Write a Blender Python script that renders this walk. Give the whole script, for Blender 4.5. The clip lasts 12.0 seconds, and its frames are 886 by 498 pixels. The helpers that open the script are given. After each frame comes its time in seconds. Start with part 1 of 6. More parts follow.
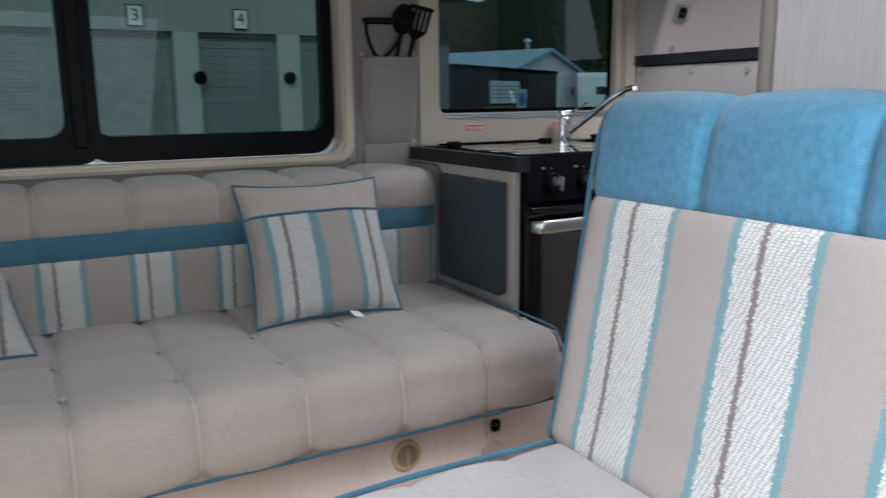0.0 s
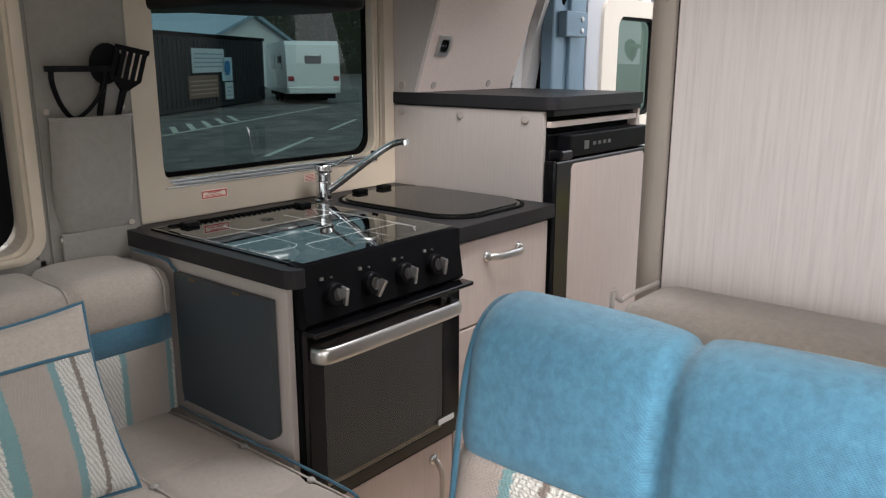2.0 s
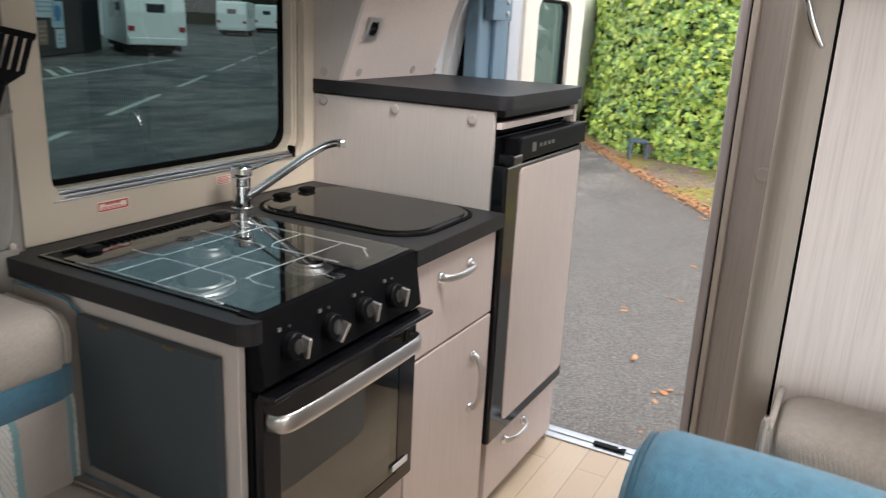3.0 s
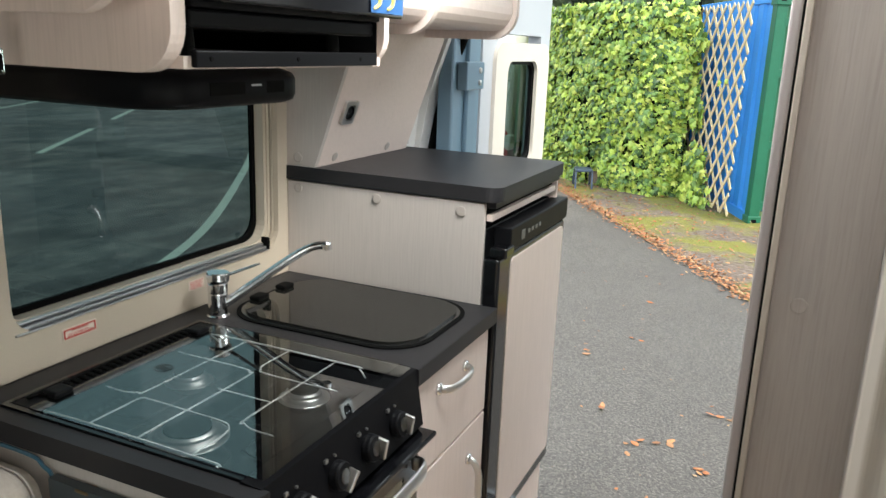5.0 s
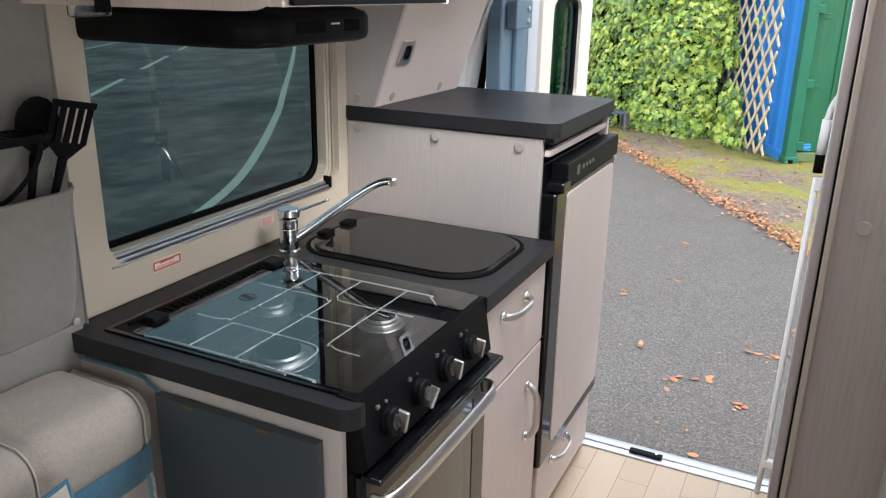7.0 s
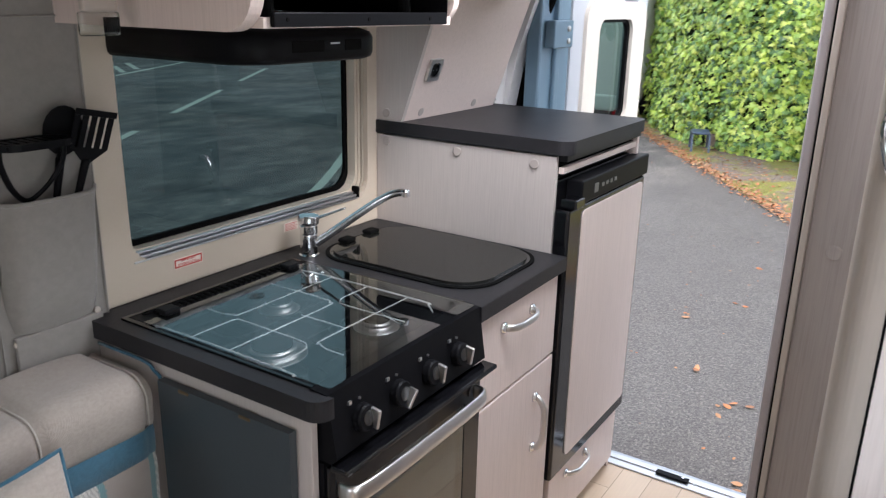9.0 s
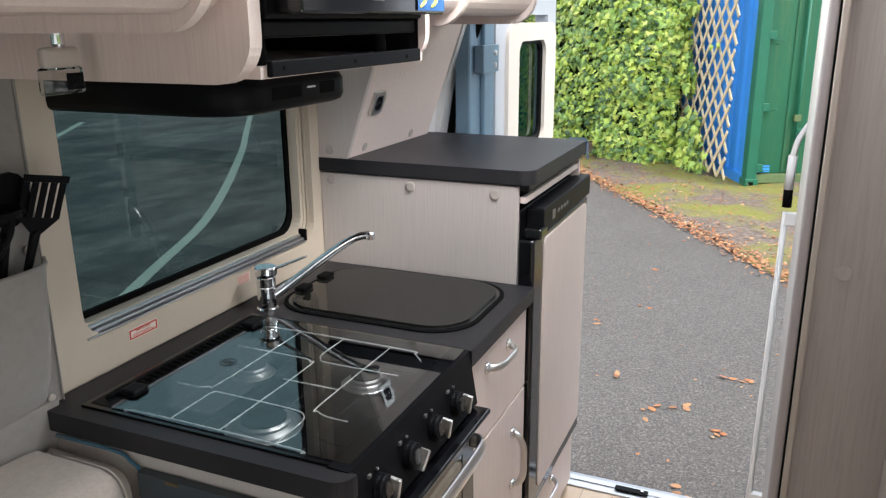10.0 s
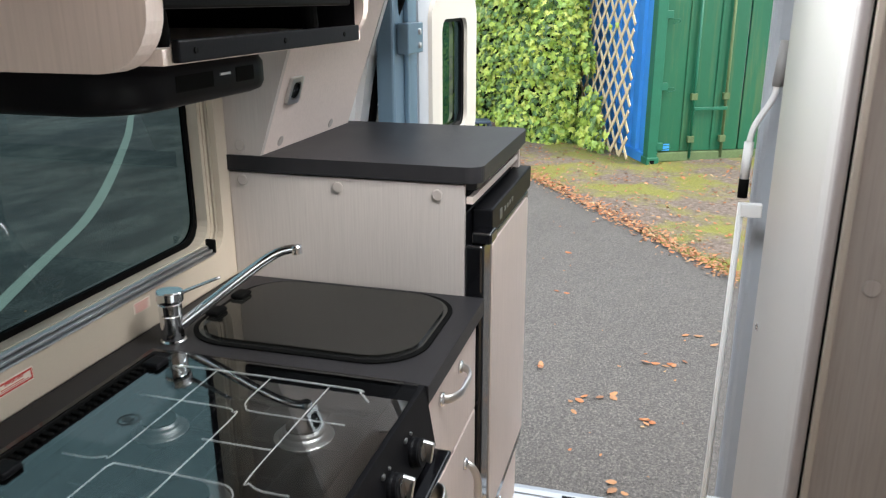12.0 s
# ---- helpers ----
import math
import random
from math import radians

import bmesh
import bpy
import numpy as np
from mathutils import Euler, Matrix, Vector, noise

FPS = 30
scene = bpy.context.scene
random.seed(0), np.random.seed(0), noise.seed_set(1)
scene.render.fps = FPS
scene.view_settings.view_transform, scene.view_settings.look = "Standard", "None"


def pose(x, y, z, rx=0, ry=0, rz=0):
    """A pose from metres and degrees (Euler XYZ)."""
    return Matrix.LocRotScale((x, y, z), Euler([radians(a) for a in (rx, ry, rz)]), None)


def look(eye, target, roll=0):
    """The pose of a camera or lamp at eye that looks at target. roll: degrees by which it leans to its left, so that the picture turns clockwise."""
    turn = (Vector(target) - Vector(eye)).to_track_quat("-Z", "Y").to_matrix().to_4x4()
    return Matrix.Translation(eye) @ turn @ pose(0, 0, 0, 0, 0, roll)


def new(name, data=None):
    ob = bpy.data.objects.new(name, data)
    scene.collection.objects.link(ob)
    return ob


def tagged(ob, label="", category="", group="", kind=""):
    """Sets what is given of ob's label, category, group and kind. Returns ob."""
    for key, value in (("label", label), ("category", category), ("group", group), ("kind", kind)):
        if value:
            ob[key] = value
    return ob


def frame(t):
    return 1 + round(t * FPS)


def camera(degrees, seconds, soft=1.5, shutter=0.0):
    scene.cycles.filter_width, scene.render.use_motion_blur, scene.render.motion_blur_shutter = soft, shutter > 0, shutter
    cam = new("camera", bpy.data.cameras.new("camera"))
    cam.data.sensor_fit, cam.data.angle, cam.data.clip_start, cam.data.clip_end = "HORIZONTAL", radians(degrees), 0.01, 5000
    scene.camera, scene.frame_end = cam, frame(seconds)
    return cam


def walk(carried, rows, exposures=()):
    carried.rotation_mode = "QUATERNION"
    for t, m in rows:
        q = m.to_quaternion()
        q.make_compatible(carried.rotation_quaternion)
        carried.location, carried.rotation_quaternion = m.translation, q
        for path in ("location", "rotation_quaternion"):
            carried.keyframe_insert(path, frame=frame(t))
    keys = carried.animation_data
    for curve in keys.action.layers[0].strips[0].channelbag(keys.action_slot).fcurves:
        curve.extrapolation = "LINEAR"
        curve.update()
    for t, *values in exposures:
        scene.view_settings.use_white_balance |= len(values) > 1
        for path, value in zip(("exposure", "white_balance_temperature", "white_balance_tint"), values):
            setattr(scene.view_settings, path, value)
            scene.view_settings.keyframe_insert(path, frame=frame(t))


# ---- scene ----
cam = camera(59.0, 12.0, soft=1.2, shutter=0.4)
PATH = [
    (0, (0.236, 0.129, 1.047), (1.197, 1.842, 0.67), -0.6),
    (0.5, (0.25, 0.222, 1.053), (1.45, 1.769, 0.642), 0.5),
    (1, (0.351, 0.433, 1.093), (1.691, 1.849, 0.648), 0.5),
    (1.5, (0.448, 0.546, 1.186), (1.89, 1.845, 0.705), -0.0),
    (2, (0.441, 0.602, 1.288), (1.937, 1.844, 0.82), 0.1),
    (2.5, (0.46, 0.755, 1.285), (2.026, 1.9, 0.798), 1.1),
    (3, (0.517, 0.942, 1.361), (2.205, 1.858, 0.803), 2.8),
    (3.2, (0.521, 0.971, 1.382), (2.243, 1.819, 0.819), 3.4),
    (4.8, (0.597, 1.109, 1.503), (2.366, 1.883, 0.983), 2.7),
    (5, (0.592, 1.121, 1.509), (2.359, 1.912, 1.007), 2.2),
    (5.5, (0.543, 1.134, 1.531), (2.29, 1.992, 1.07), 0.6),
    (6, (0.491, 1.172, 1.531), (2.216, 2.064, 1.05), 0.0),
    (6.5, (0.471, 1.196, 1.505), (2.195, 2.026, 0.924), 0.8),
    (6.7, (0.478, 1.193, 1.495), (2.199, 2.0, 0.873), 1.0),
    (8.3, (0.526, 0.922, 1.511), (2.101, 1.988, 0.893), 1.6),
    (8.5, (0.522, 0.912, 1.511), (2.084, 1.997, 0.894), 1.5),
    (9, (0.525, 0.971, 1.511), (2.129, 2.003, 0.91), 1.3),
    (9.5, (0.525, 1.106, 1.532), (2.229, 1.983, 0.958), 0.3),
    (10, (0.503, 1.199, 1.542), (2.262, 1.966, 0.981), -0.5),
    (10.5, (0.495, 1.238, 1.536), (2.288, 1.926, 0.979), -0.9),
    (11, (0.511, 1.27, 1.534), (2.325, 1.891, 0.963), -1.0),
    (11.5, (0.584, 1.308, 1.524), (2.405, 1.878, 0.925), -0.6),
    (12, (0.715, 1.376, 1.529), (2.548, 1.898, 0.92), -0.2),
]
walk(cam, [(t, look(eye, target, roll)) for t, eye, target, roll in PATH],
     exposures=[(0, 0.55, 5850, 10), (1.5, 0.75, 6300, 16), (2.0, 0.85, 6650, 12), (2.5, 0.95, 6650, 12), (3.2, 1.16, 6700, 10), (5, 1.2, 6650, 4), (8.5, 1.2, 6150, 14), (10.5, 1.12, 6450, 9), (12, 1.12, 6450, 8)])

# ---- world and light ----
world = bpy.data.worlds.new("sky")
scene.world = world
world.use_nodes = True
wn = world.node_tree.nodes
wn.clear()
SUN_ELEV, SUN_ROT = radians(48), radians(200)
sky = wn.new("ShaderNodeTexSky")
sky.sky_type, sky.sun_disc, sky.sun_elevation, sky.sun_rotation = "NISHITA", False, SUN_ELEV, SUN_ROT
sky.air_density, sky.dust_density, sky.ozone_density = 1.0, 6.0, 1.0
haze = wn.new("ShaderNodeMix")
haze.data_type = "RGBA"
haze.inputs[0].default_value = 0.75
haze.inputs[7].default_value = (8.5, 9.0, 9.6, 1)
wbg, wout = wn.new("ShaderNodeBackground"), wn.new("ShaderNodeOutputWorld")
wbg.inputs[1].default_value = 0.15
world.node_tree.links.new(sky.outputs[0], haze.inputs[6])
world.node_tree.links.new(haze.outputs[2], wbg.inputs[0])
world.node_tree.links.new(wbg.outputs[0], wout.inputs[0])
sun = new("sun", bpy.data.lights.new("sun", "SUN"))
sun.data.energy, sun.data.angle, sun.data.color = 1.2, radians(14), (1.0, 0.95, 0.88)
sun.matrix_world = look((0, 0, 0), (math.sin(SUN_ROT) * -math.cos(SUN_ELEV), math.cos(SUN_ROT) * -math.cos(SUN_ELEV), -math.sin(SUN_ELEV)))


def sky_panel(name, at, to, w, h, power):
    """An area lamp standing in for sky light at a known or assumed opening."""
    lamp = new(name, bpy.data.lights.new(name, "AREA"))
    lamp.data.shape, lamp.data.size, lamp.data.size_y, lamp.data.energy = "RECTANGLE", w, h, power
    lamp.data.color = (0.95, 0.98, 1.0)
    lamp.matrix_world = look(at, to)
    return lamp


sky_panel("daylight_side_door", (0.55, 0.20, 0.90), (0.95, 2.0, 0.20), 0.85, 1.2, 5.6)
sky_panel("daylight_windscreen", (-2.2, 1.1, 1.2), (1.0, 0.9, 0.7), 1.5, 0.7, 5.0)
# added fill over the kitchen aisle; its roof hatch is assumed and unseen
sky_panel("fill_assumed_hatch", (1.88, 1.45, 1.93), (1.88, 1.46, 0.0), 0.50, 0.45, 9.0)


# ---- materials ----
def nodes_of(name):
    m = bpy.data.materials.new(name)
    m.use_nodes = True
    t = m.node_tree
    return m, t, t.nodes["Principled BSDF"]


def coords(t, stretch=(1, 1, 1), world_space=False):
    c = t.nodes.new("ShaderNodeTexCoord")
    k = t.nodes.new("ShaderNodeMapping")
    k.inputs["Scale"].default_value = stretch
    if world_space:
        g = t.nodes.new("ShaderNodeNewGeometry")
        t.links.new(g.outputs["Position"], k.inputs["Vector"])
    else:
        t.links.new(c.outputs["Object"], k.inputs["Vector"])
    return k.outputs[0]


def noise_of(t, vec, scale, detail=4, rough=0.6):
    n = t.nodes.new("ShaderNodeTexNoise")
    n.inputs["Scale"].default_value, n.inputs["Detail"].default_value, n.inputs["Roughness"].default_value = scale, detail, rough
    t.links.new(vec, n.inputs["Vector"])
    return n.outputs[0]


def blend(t, fac, a, b, mode="MIX"):
    m = t.nodes.new("ShaderNodeMix")
    m.data_type, m.blend_type = "RGBA", mode
    for sock, v in ((m.inputs[0], fac), (m.inputs[6], a), (m.inputs[7], b)):
        if hasattr(v, "is_linked"):
            t.links.new(v, sock)
        else:
            sock.default_value = v if isinstance(v, (int, float)) else (*v, 1)
    return m.outputs[2]


def ramp(t, fac, stops, hard=False):
    r = t.nodes.new("ShaderNodeValToRGB")
    r.color_ramp.interpolation = "CONSTANT" if hard else "LINEAR"
    e = r.color_ramp.elements
    while len(e) < len(stops):
        e.new(0.5)
    for el, (p, c) in zip(e, stops):
        el.position, el.color = p, (*c, 1) if len(c) == 3 else c
    t.links.new(fac, r.inputs[0])
    return r.outputs[0]


def bump(t, height, strength, dist, bsdf):
    b = t.nodes.new("ShaderNodeBump")
    b.inputs["Strength"].default_value, b.inputs["Distance"].default_value = strength, dist
    t.links.new(height, b.inputs["Height"])
    t.links.new(b.outputs[0], bsdf.inputs["Normal"])


def math_of(t, op, a, b=0.0):
    m = t.nodes.new("ShaderNodeMath")
    m.operation = op
    for sock, v in ((m.inputs[0], a), (m.inputs[1], b)):
        if hasattr(v, "is_linked"):
            t.links.new(v, sock)
        else:
            sock.default_value = v
    return m.outputs[0]


def plain(name, col, rough=0.5, metal=0.0, var=0.08, fine=220, broad=5, relief=0.0003, coat=0.0, stretch=(1, 1, 1)):
    """A surface with two scales of colour change and a fine relief."""
    m, t, p = nodes_of(name)
    v = coords(t, stretch)
    a, b = noise_of(t, v, broad), noise_of(t, v, fine, 2)
    dark, light = tuple(c * (1 - var) for c in col), tuple(min(1, c * (1 + var)) for c in col)
    c1 = blend(t, ramp(t, a, [(0.3, (0, 0, 0)), (0.7, (1, 1, 1))]), dark, light)
    c2 = blend(t, ramp(t, b, [(0.35, (0, 0, 0)), (0.65, (1, 1, 1))]), tuple(c * (1 - var / 2) for c in col), tuple(min(1, c * (1 + var / 2)) for c in col))
    t.links.new(blend(t, 0.5, c1, c2), p.inputs["Base Color"])
    p.inputs["Metallic"].default_value = metal
    t.links.new(math_of(t, "ADD", math_of(t, "MULTIPLY", a, rough * 0.3), rough * 0.85), p.inputs["Roughness"])
    p.inputs["Coat Weight"].default_value = coat
    p.inputs["Specular IOR Level"].default_value = 0.07 if max(col) < 0.01 and rough > 0.3 else 0.18 if max(col) < 0.05 and rough > 0.3 else 0.5
    if relief:
        bump(t, b, 0.5, relief, p)
    return m


def laminate(name, light, dark, rough=0.45):
    """Pale ash laminate with upright grain."""
    m, t, p = nodes_of(name)
    v = coords(t, (26, 26, 0.9), True)
    g1 = noise_of(t, v, 9, 6, 0.7)
    v2 = coords(t, (5, 5, 0.5), True)
    g2 = noise_of(t, v2, 2.2, 3)
    g3 = noise_of(t, coords(t, (70, 70, 1.6), True), 6, 4, 0.6)
    grain = math_of(t, "ADD", math_of(t, "MULTIPLY", g1, 0.6), math_of(t, "MULTIPLY", g3, 0.4))
    c = ramp(t, grain, [(0.34, dark), (0.44, tuple(0.6 * a + 0.4 * b for a, b in zip(light, dark))), (0.50, light), (0.62, tuple(min(1, 1.06 * a) for a in light))])
    c = blend(t, math_of(t, "MULTIPLY", g2, 0.35), c, tuple(0.9 * a for a in light))
    t.links.new(c, p.inputs["Base Color"])
    p.inputs["Roughness"].default_value = rough
    bump(t, g1, 0.25, 0.0006, p)
    return m


def weave_height(t, scale):
    """A twill weave as a height."""
    out = []
    for axis in ((1, 0.0), (0.0, 1)):
        w = t.nodes.new("ShaderNodeTexWave")
        w.wave_type, w.bands_direction = "BANDS", "DIAGONAL"
        w.inputs["Scale"].default_value = scale
        w.inputs["Distortion"].default_value, w.inputs["Detail"].default_value = 1.5, 1
        t.links.new(coords(t, (1, 1, 1) if axis[0] else (-1, -1, 1)), w.inputs["Vector"])
        out.append(w.outputs[1])
    return math_of(t, "MAXIMUM", *out)


def cloth(name, col, var=0.14, scale=160, streak=(2.2, 2.2, 3.4), relief=0.0006):
    m, t, p = nodes_of(name)
    h = weave_height(t, scale)
    a = noise_of(t, coords(t, streak), 60, 4, 0.7)
    b = noise_of(t, coords(t), 3)
    c = blend(t, ramp(t, a, [(0.35, (0, 0, 0)), (0.65, (1, 1, 1))]), tuple(k * (1 - var) for k in col), tuple(k * (1 + var) for k in col))
    c = blend(t, math_of(t, "MULTIPLY", h, 0.35), c, tuple(k * 1.15 for k in col))
    c = blend(t, math_of(t, "MULTIPLY", b, 0.25), c, tuple(k * 0.85 for k in col))
    t.links.new(c, p.inputs["Base Color"])
    p.inputs["Roughness"].default_value = 0.85
    p.inputs["Sheen Weight"].default_value = 0.25
    bump(t, math_of(t, "ADD", h, math_of(t, "MULTIPLY", a, 0.6)), 0.6, relief, p)
    return m


TAUPE, TEAL, WHITE_T, BROWN = (0.335, 0.290, 0.265), (0.125, 0.27, 0.295), (0.66, 0.65, 0.62), (0.16, 0.125, 0.11)


def striped(name, axis, period, start, marks, brighten=1.0):
    """Woven stripes across one axis: teal, white with a brown line, teal, taupe; the edges are frayed. brighten scales
    all the colours.
    """
    m, t, p = nodes_of(name)
    sep = t.nodes.new("ShaderNodeSeparateXYZ")
    t.links.new(coords(t), sep.inputs[0])
    fray = noise_of(t, coords(t, tuple(20 if i == axis else 260 for i in range(3))), 1.0, 3, 0.8)
    c = math_of(t, "ADD", sep.outputs[axis], math_of(t, "MULTIPLY", math_of(t, "SUBTRACT", fray, 0.5), 0.017))
    f = math_of(t, "FRACT", math_of(t, "MULTIPLY", math_of(t, "SUBTRACT", c, start), 1 / period))
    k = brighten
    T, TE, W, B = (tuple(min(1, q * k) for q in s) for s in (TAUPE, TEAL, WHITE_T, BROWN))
    col = ramp(t, f, [(0.0, TE), (marks[0], W), (marks[1], B), (marks[2], W), (marks[3], TE), (marks[4], T)], True)
    h = weave_height(t, 130)
    wob = math_of(t, "MULTIPLY", noise_of(t, coords(t), 55, 3), 0.0085)
    row = math_of(t, "MULTIPLY", math_of(t, "ADD", sep.outputs[2], wob), 1 / 0.0036)
    step_ = math_of(t, "MULTIPLY", math_of(t, "FLOOR", row), 1.25)
    run = math_of(t, "ADD", math_of(t, "MULTIPLY", math_of(t, "ADD", sep.outputs[axis], wob), 2 * math.pi / 0.0075), step_)
    dash = math_of(t, "MULTIPLY", math_of(t, "SINE", math_of(t, "MULTIPLY", math_of(t, "FRACT", row), math.pi)), math_of(t, "ADD", math_of(t, "MULTIPLY", math_of(t, "SINE", run), 0.5), 0.5))
    gap = math_of(t, "SUBTRACT", 1.0, math_of(t, "MINIMUM", math_of(t, "MULTIPLY", dash, 2.2), 1.0))
    is_white = ramp(t, f, [(0.0, (0, 0, 0)), (marks[0], (1, 1, 1)), (marks[1], (0.3, 0.3, 0.3)), (marks[2], (1, 1, 1)), (marks[3], (0, 0, 0))], True)
    knots = math_of(t, "MULTIPLY", gap, is_white)
    col = blend(t, math_of(t, "MULTIPLY", knots, 0.62), col, tuple(q * 0.36 for q in W))
    n = noise_of(t, coords(t), 90, 3)
    col = blend(t, math_of(t, "MULTIPLY", n, 0.35), col, tuple(q * 0.6 for q in T))
    t.links.new(col, p.inputs["Base Color"])
    p.inputs["Roughness"].default_value = 0.9
    p.inputs["Sheen Weight"].default_value = 0.2
    bump(t, math_of(t, "ADD", h, math_of(t, "MULTIPLY", knots, -1.2)), 0.7, 0.0012, p)
    return m


def pane(name, tint, gloss_ior=1.5):
    """Tinted glass: sees through and reflects."""
    m = bpy.data.materials.new(name)
    m.use_nodes = True
    t = m.node_tree
    t.nodes.clear()
    tr, gl, fr, mx, out = (t.nodes.new(k) for k in ("ShaderNodeBsdfTransparent", "ShaderNodeBsdfGlossy", "ShaderNodeFresnel", "ShaderNodeMixShader", "ShaderNodeOutputMaterial"))
    tr.inputs[0].default_value = (*tint, 1)
    gl.inputs["Roughness"].default_value = 0.01
    gl.inputs[0].default_value = (0.95, 1.0, 1.0, 1)
    fr.inputs[0].default_value = gloss_ior
    t.links.new(fr.outputs[0], mx.inputs[0])
    t.links.new(tr.outputs[0], mx.inputs[1])
    t.links.new(gl.outputs[0], mx.inputs[2])
    t.links.new(mx.outputs[0], out.inputs[0])
    return m


M = {
    "ash": laminate("ash", (0.65, 0.545, 0.50), (0.565, 0.47, 0.43)),
    # same ash raised: the wardrobe front's stronger light is in the colour
    "ash_lit": laminate("ash_lit", (0.80, 0.72, 0.69), (0.68, 0.60, 0.57)),
    # same ash toned down: the end panels' dimmer look is put into the colour
    "ash_grey_dim": laminate("ash_grey_dim", (0.46, 0.410, 0.384), (0.418, 0.371, 0.346)),
    # same ash darkened: shade on the wardrobe side and jamb is in the colour
    "ash_in_shade": laminate("ash_in_shade", (0.385, 0.345, 0.325), (0.32, 0.285, 0.268)),
    "edge": plain("edge", (0.40, 0.35, 0.31), 0.4, 0, 0.04),
    "worktop": plain("worktop", (0.021, 0.020, 0.022), 0.42, 0, 0.35, 700, 6, 0.0005),
    "dark_panel": plain("dark_panel", (0.038, 0.048, 0.056), 0.48, 0, 0.1, 500, 4, 0.0002),
    "taupe": cloth("taupe", (0.325, 0.282, 0.250)),
    "seam_thread": cloth("seam_thread", (0.45, 0.41, 0.375), 0.1, 300),
    "taupe_light": cloth("taupe_light", (0.34, 0.322, 0.312)),
    "blue": cloth("blue", (0.060, 0.195, 0.300), 0.26, 200, (1.3, 1.5, 1.3)),
    "blue_dark": cloth("blue_dark", (0.036, 0.112, 0.170), 0.2, 200),
    "piping": cloth("piping", (0.022, 0.095, 0.150), 0.1, 300),
    "wall_cloth": cloth("wall_cloth", (0.225, 0.208, 0.195), 0.08, 240, (1, 1, 1), 0.0003),
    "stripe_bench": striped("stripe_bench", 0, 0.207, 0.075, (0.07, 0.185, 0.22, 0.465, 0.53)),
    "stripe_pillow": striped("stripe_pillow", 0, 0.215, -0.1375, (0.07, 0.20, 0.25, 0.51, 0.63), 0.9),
    # seat copy of the stripe cloth, brightened: stronger light put into the colours
    "stripe_seat_lit": striped("stripe_seat_lit", 1, -0.220, 0.25, (0.055, 0.20, 0.24, 0.53, 0.585), 1.22),
    "cream": plain("cream", (0.50, 0.43, 0.35), 0.42, 0, 0.05, 300, 3, 0.0002),
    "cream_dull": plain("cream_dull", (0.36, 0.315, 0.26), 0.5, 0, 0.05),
    "cream_light": plain("cream_light", (0.62, 0.58, 0.53), 0.4, 0, 0.05),
    "white_plastic": plain("white_plastic", (0.75, 0.74, 0.74), 0.4, 0, 0.04),
    "black": plain("black", (0.005, 0.005, 0.006), 0.42, 0, 0.15),
    "knob_black": plain("knob_black", (0.012, 0.012, 0.013), 0.25, 0, 0.1, 300, 4, 0.0),
    "black_gloss": plain("black_gloss", (0.004, 0.004, 0.005), 0.12, 0, 0.1, 300, 4, 0.0),
    "rubber": plain("rubber", (0.003, 0.003, 0.003), 0.8, 0, 0.2),
    "chrome": plain("chrome", (0.75, 0.76, 0.78), 0.12, 1, 0.03, 300, 4, 0.0),
    "satin": plain("satin", (0.62, 0.61, 0.60), 0.3, 1, 0.05, 400, 4, 0.0),
    "alu": plain("alu", (0.55, 0.56, 0.58), 0.35, 1, 0.06),
    "paint_blue": plain("paint_blue", (0.16, 0.25, 0.33), 0.3, 0.2, 0.06),
    "door_grey": plain("door_grey", (0.43, 0.46, 0.51), 0.35, 0, 0.04),
    "grey_plastic": plain("grey_plastic", (0.30, 0.29, 0.29), 0.45, 0, 0.05),
    "floor_vinyl": None,
    "van_glass": pane("van_glass", (0.120, 0.180, 0.155), 1.30),
    # same glass as van_glass, tint lowered to dim the view through it
    "kitchen_glass": pane("kitchen_glass", (0.092, 0.140, 0.143), 1.35),
    "hob_glass": pane("hob_glass", (0.70, 0.71, 0.71), 2.75),
    "oven_glass": pane("oven_glass", (0.92, 0.88, 0.84), 2.3),
    "clear": pane("clear", (0.86, 0.86, 0.84), 1.4),
    "sticker": plain("sticker", (0.72, 0.64, 0.56), 0.5, 0, 0.03),
    "red_ink": plain("red_ink", (0.50, 0.06, 0.05), 0.5, 0, 0.03),
    "white": plain("white", (0.80, 0.80, 0.79), 0.4, 0, 0.04),
    "dark_green": plain("dark_green", (0.045, 0.055, 0.045), 0.3, 0, 0.1),
    "wire": plain("wire", (0.88, 0.88, 0.87), 0.3, 0.15, 0.04),
    "rim_dark": plain("rim_dark", (0.10, 0.10, 0.10), 0.25, 0.9, 0.05),
    "cap": plain("cap", (0.37, 0.325, 0.30), 0.45, 0, 0.05),
    "oven_inside": plain("oven_inside", (0.55, 0.52, 0.48), 0.5, 0.2, 0.15),
}


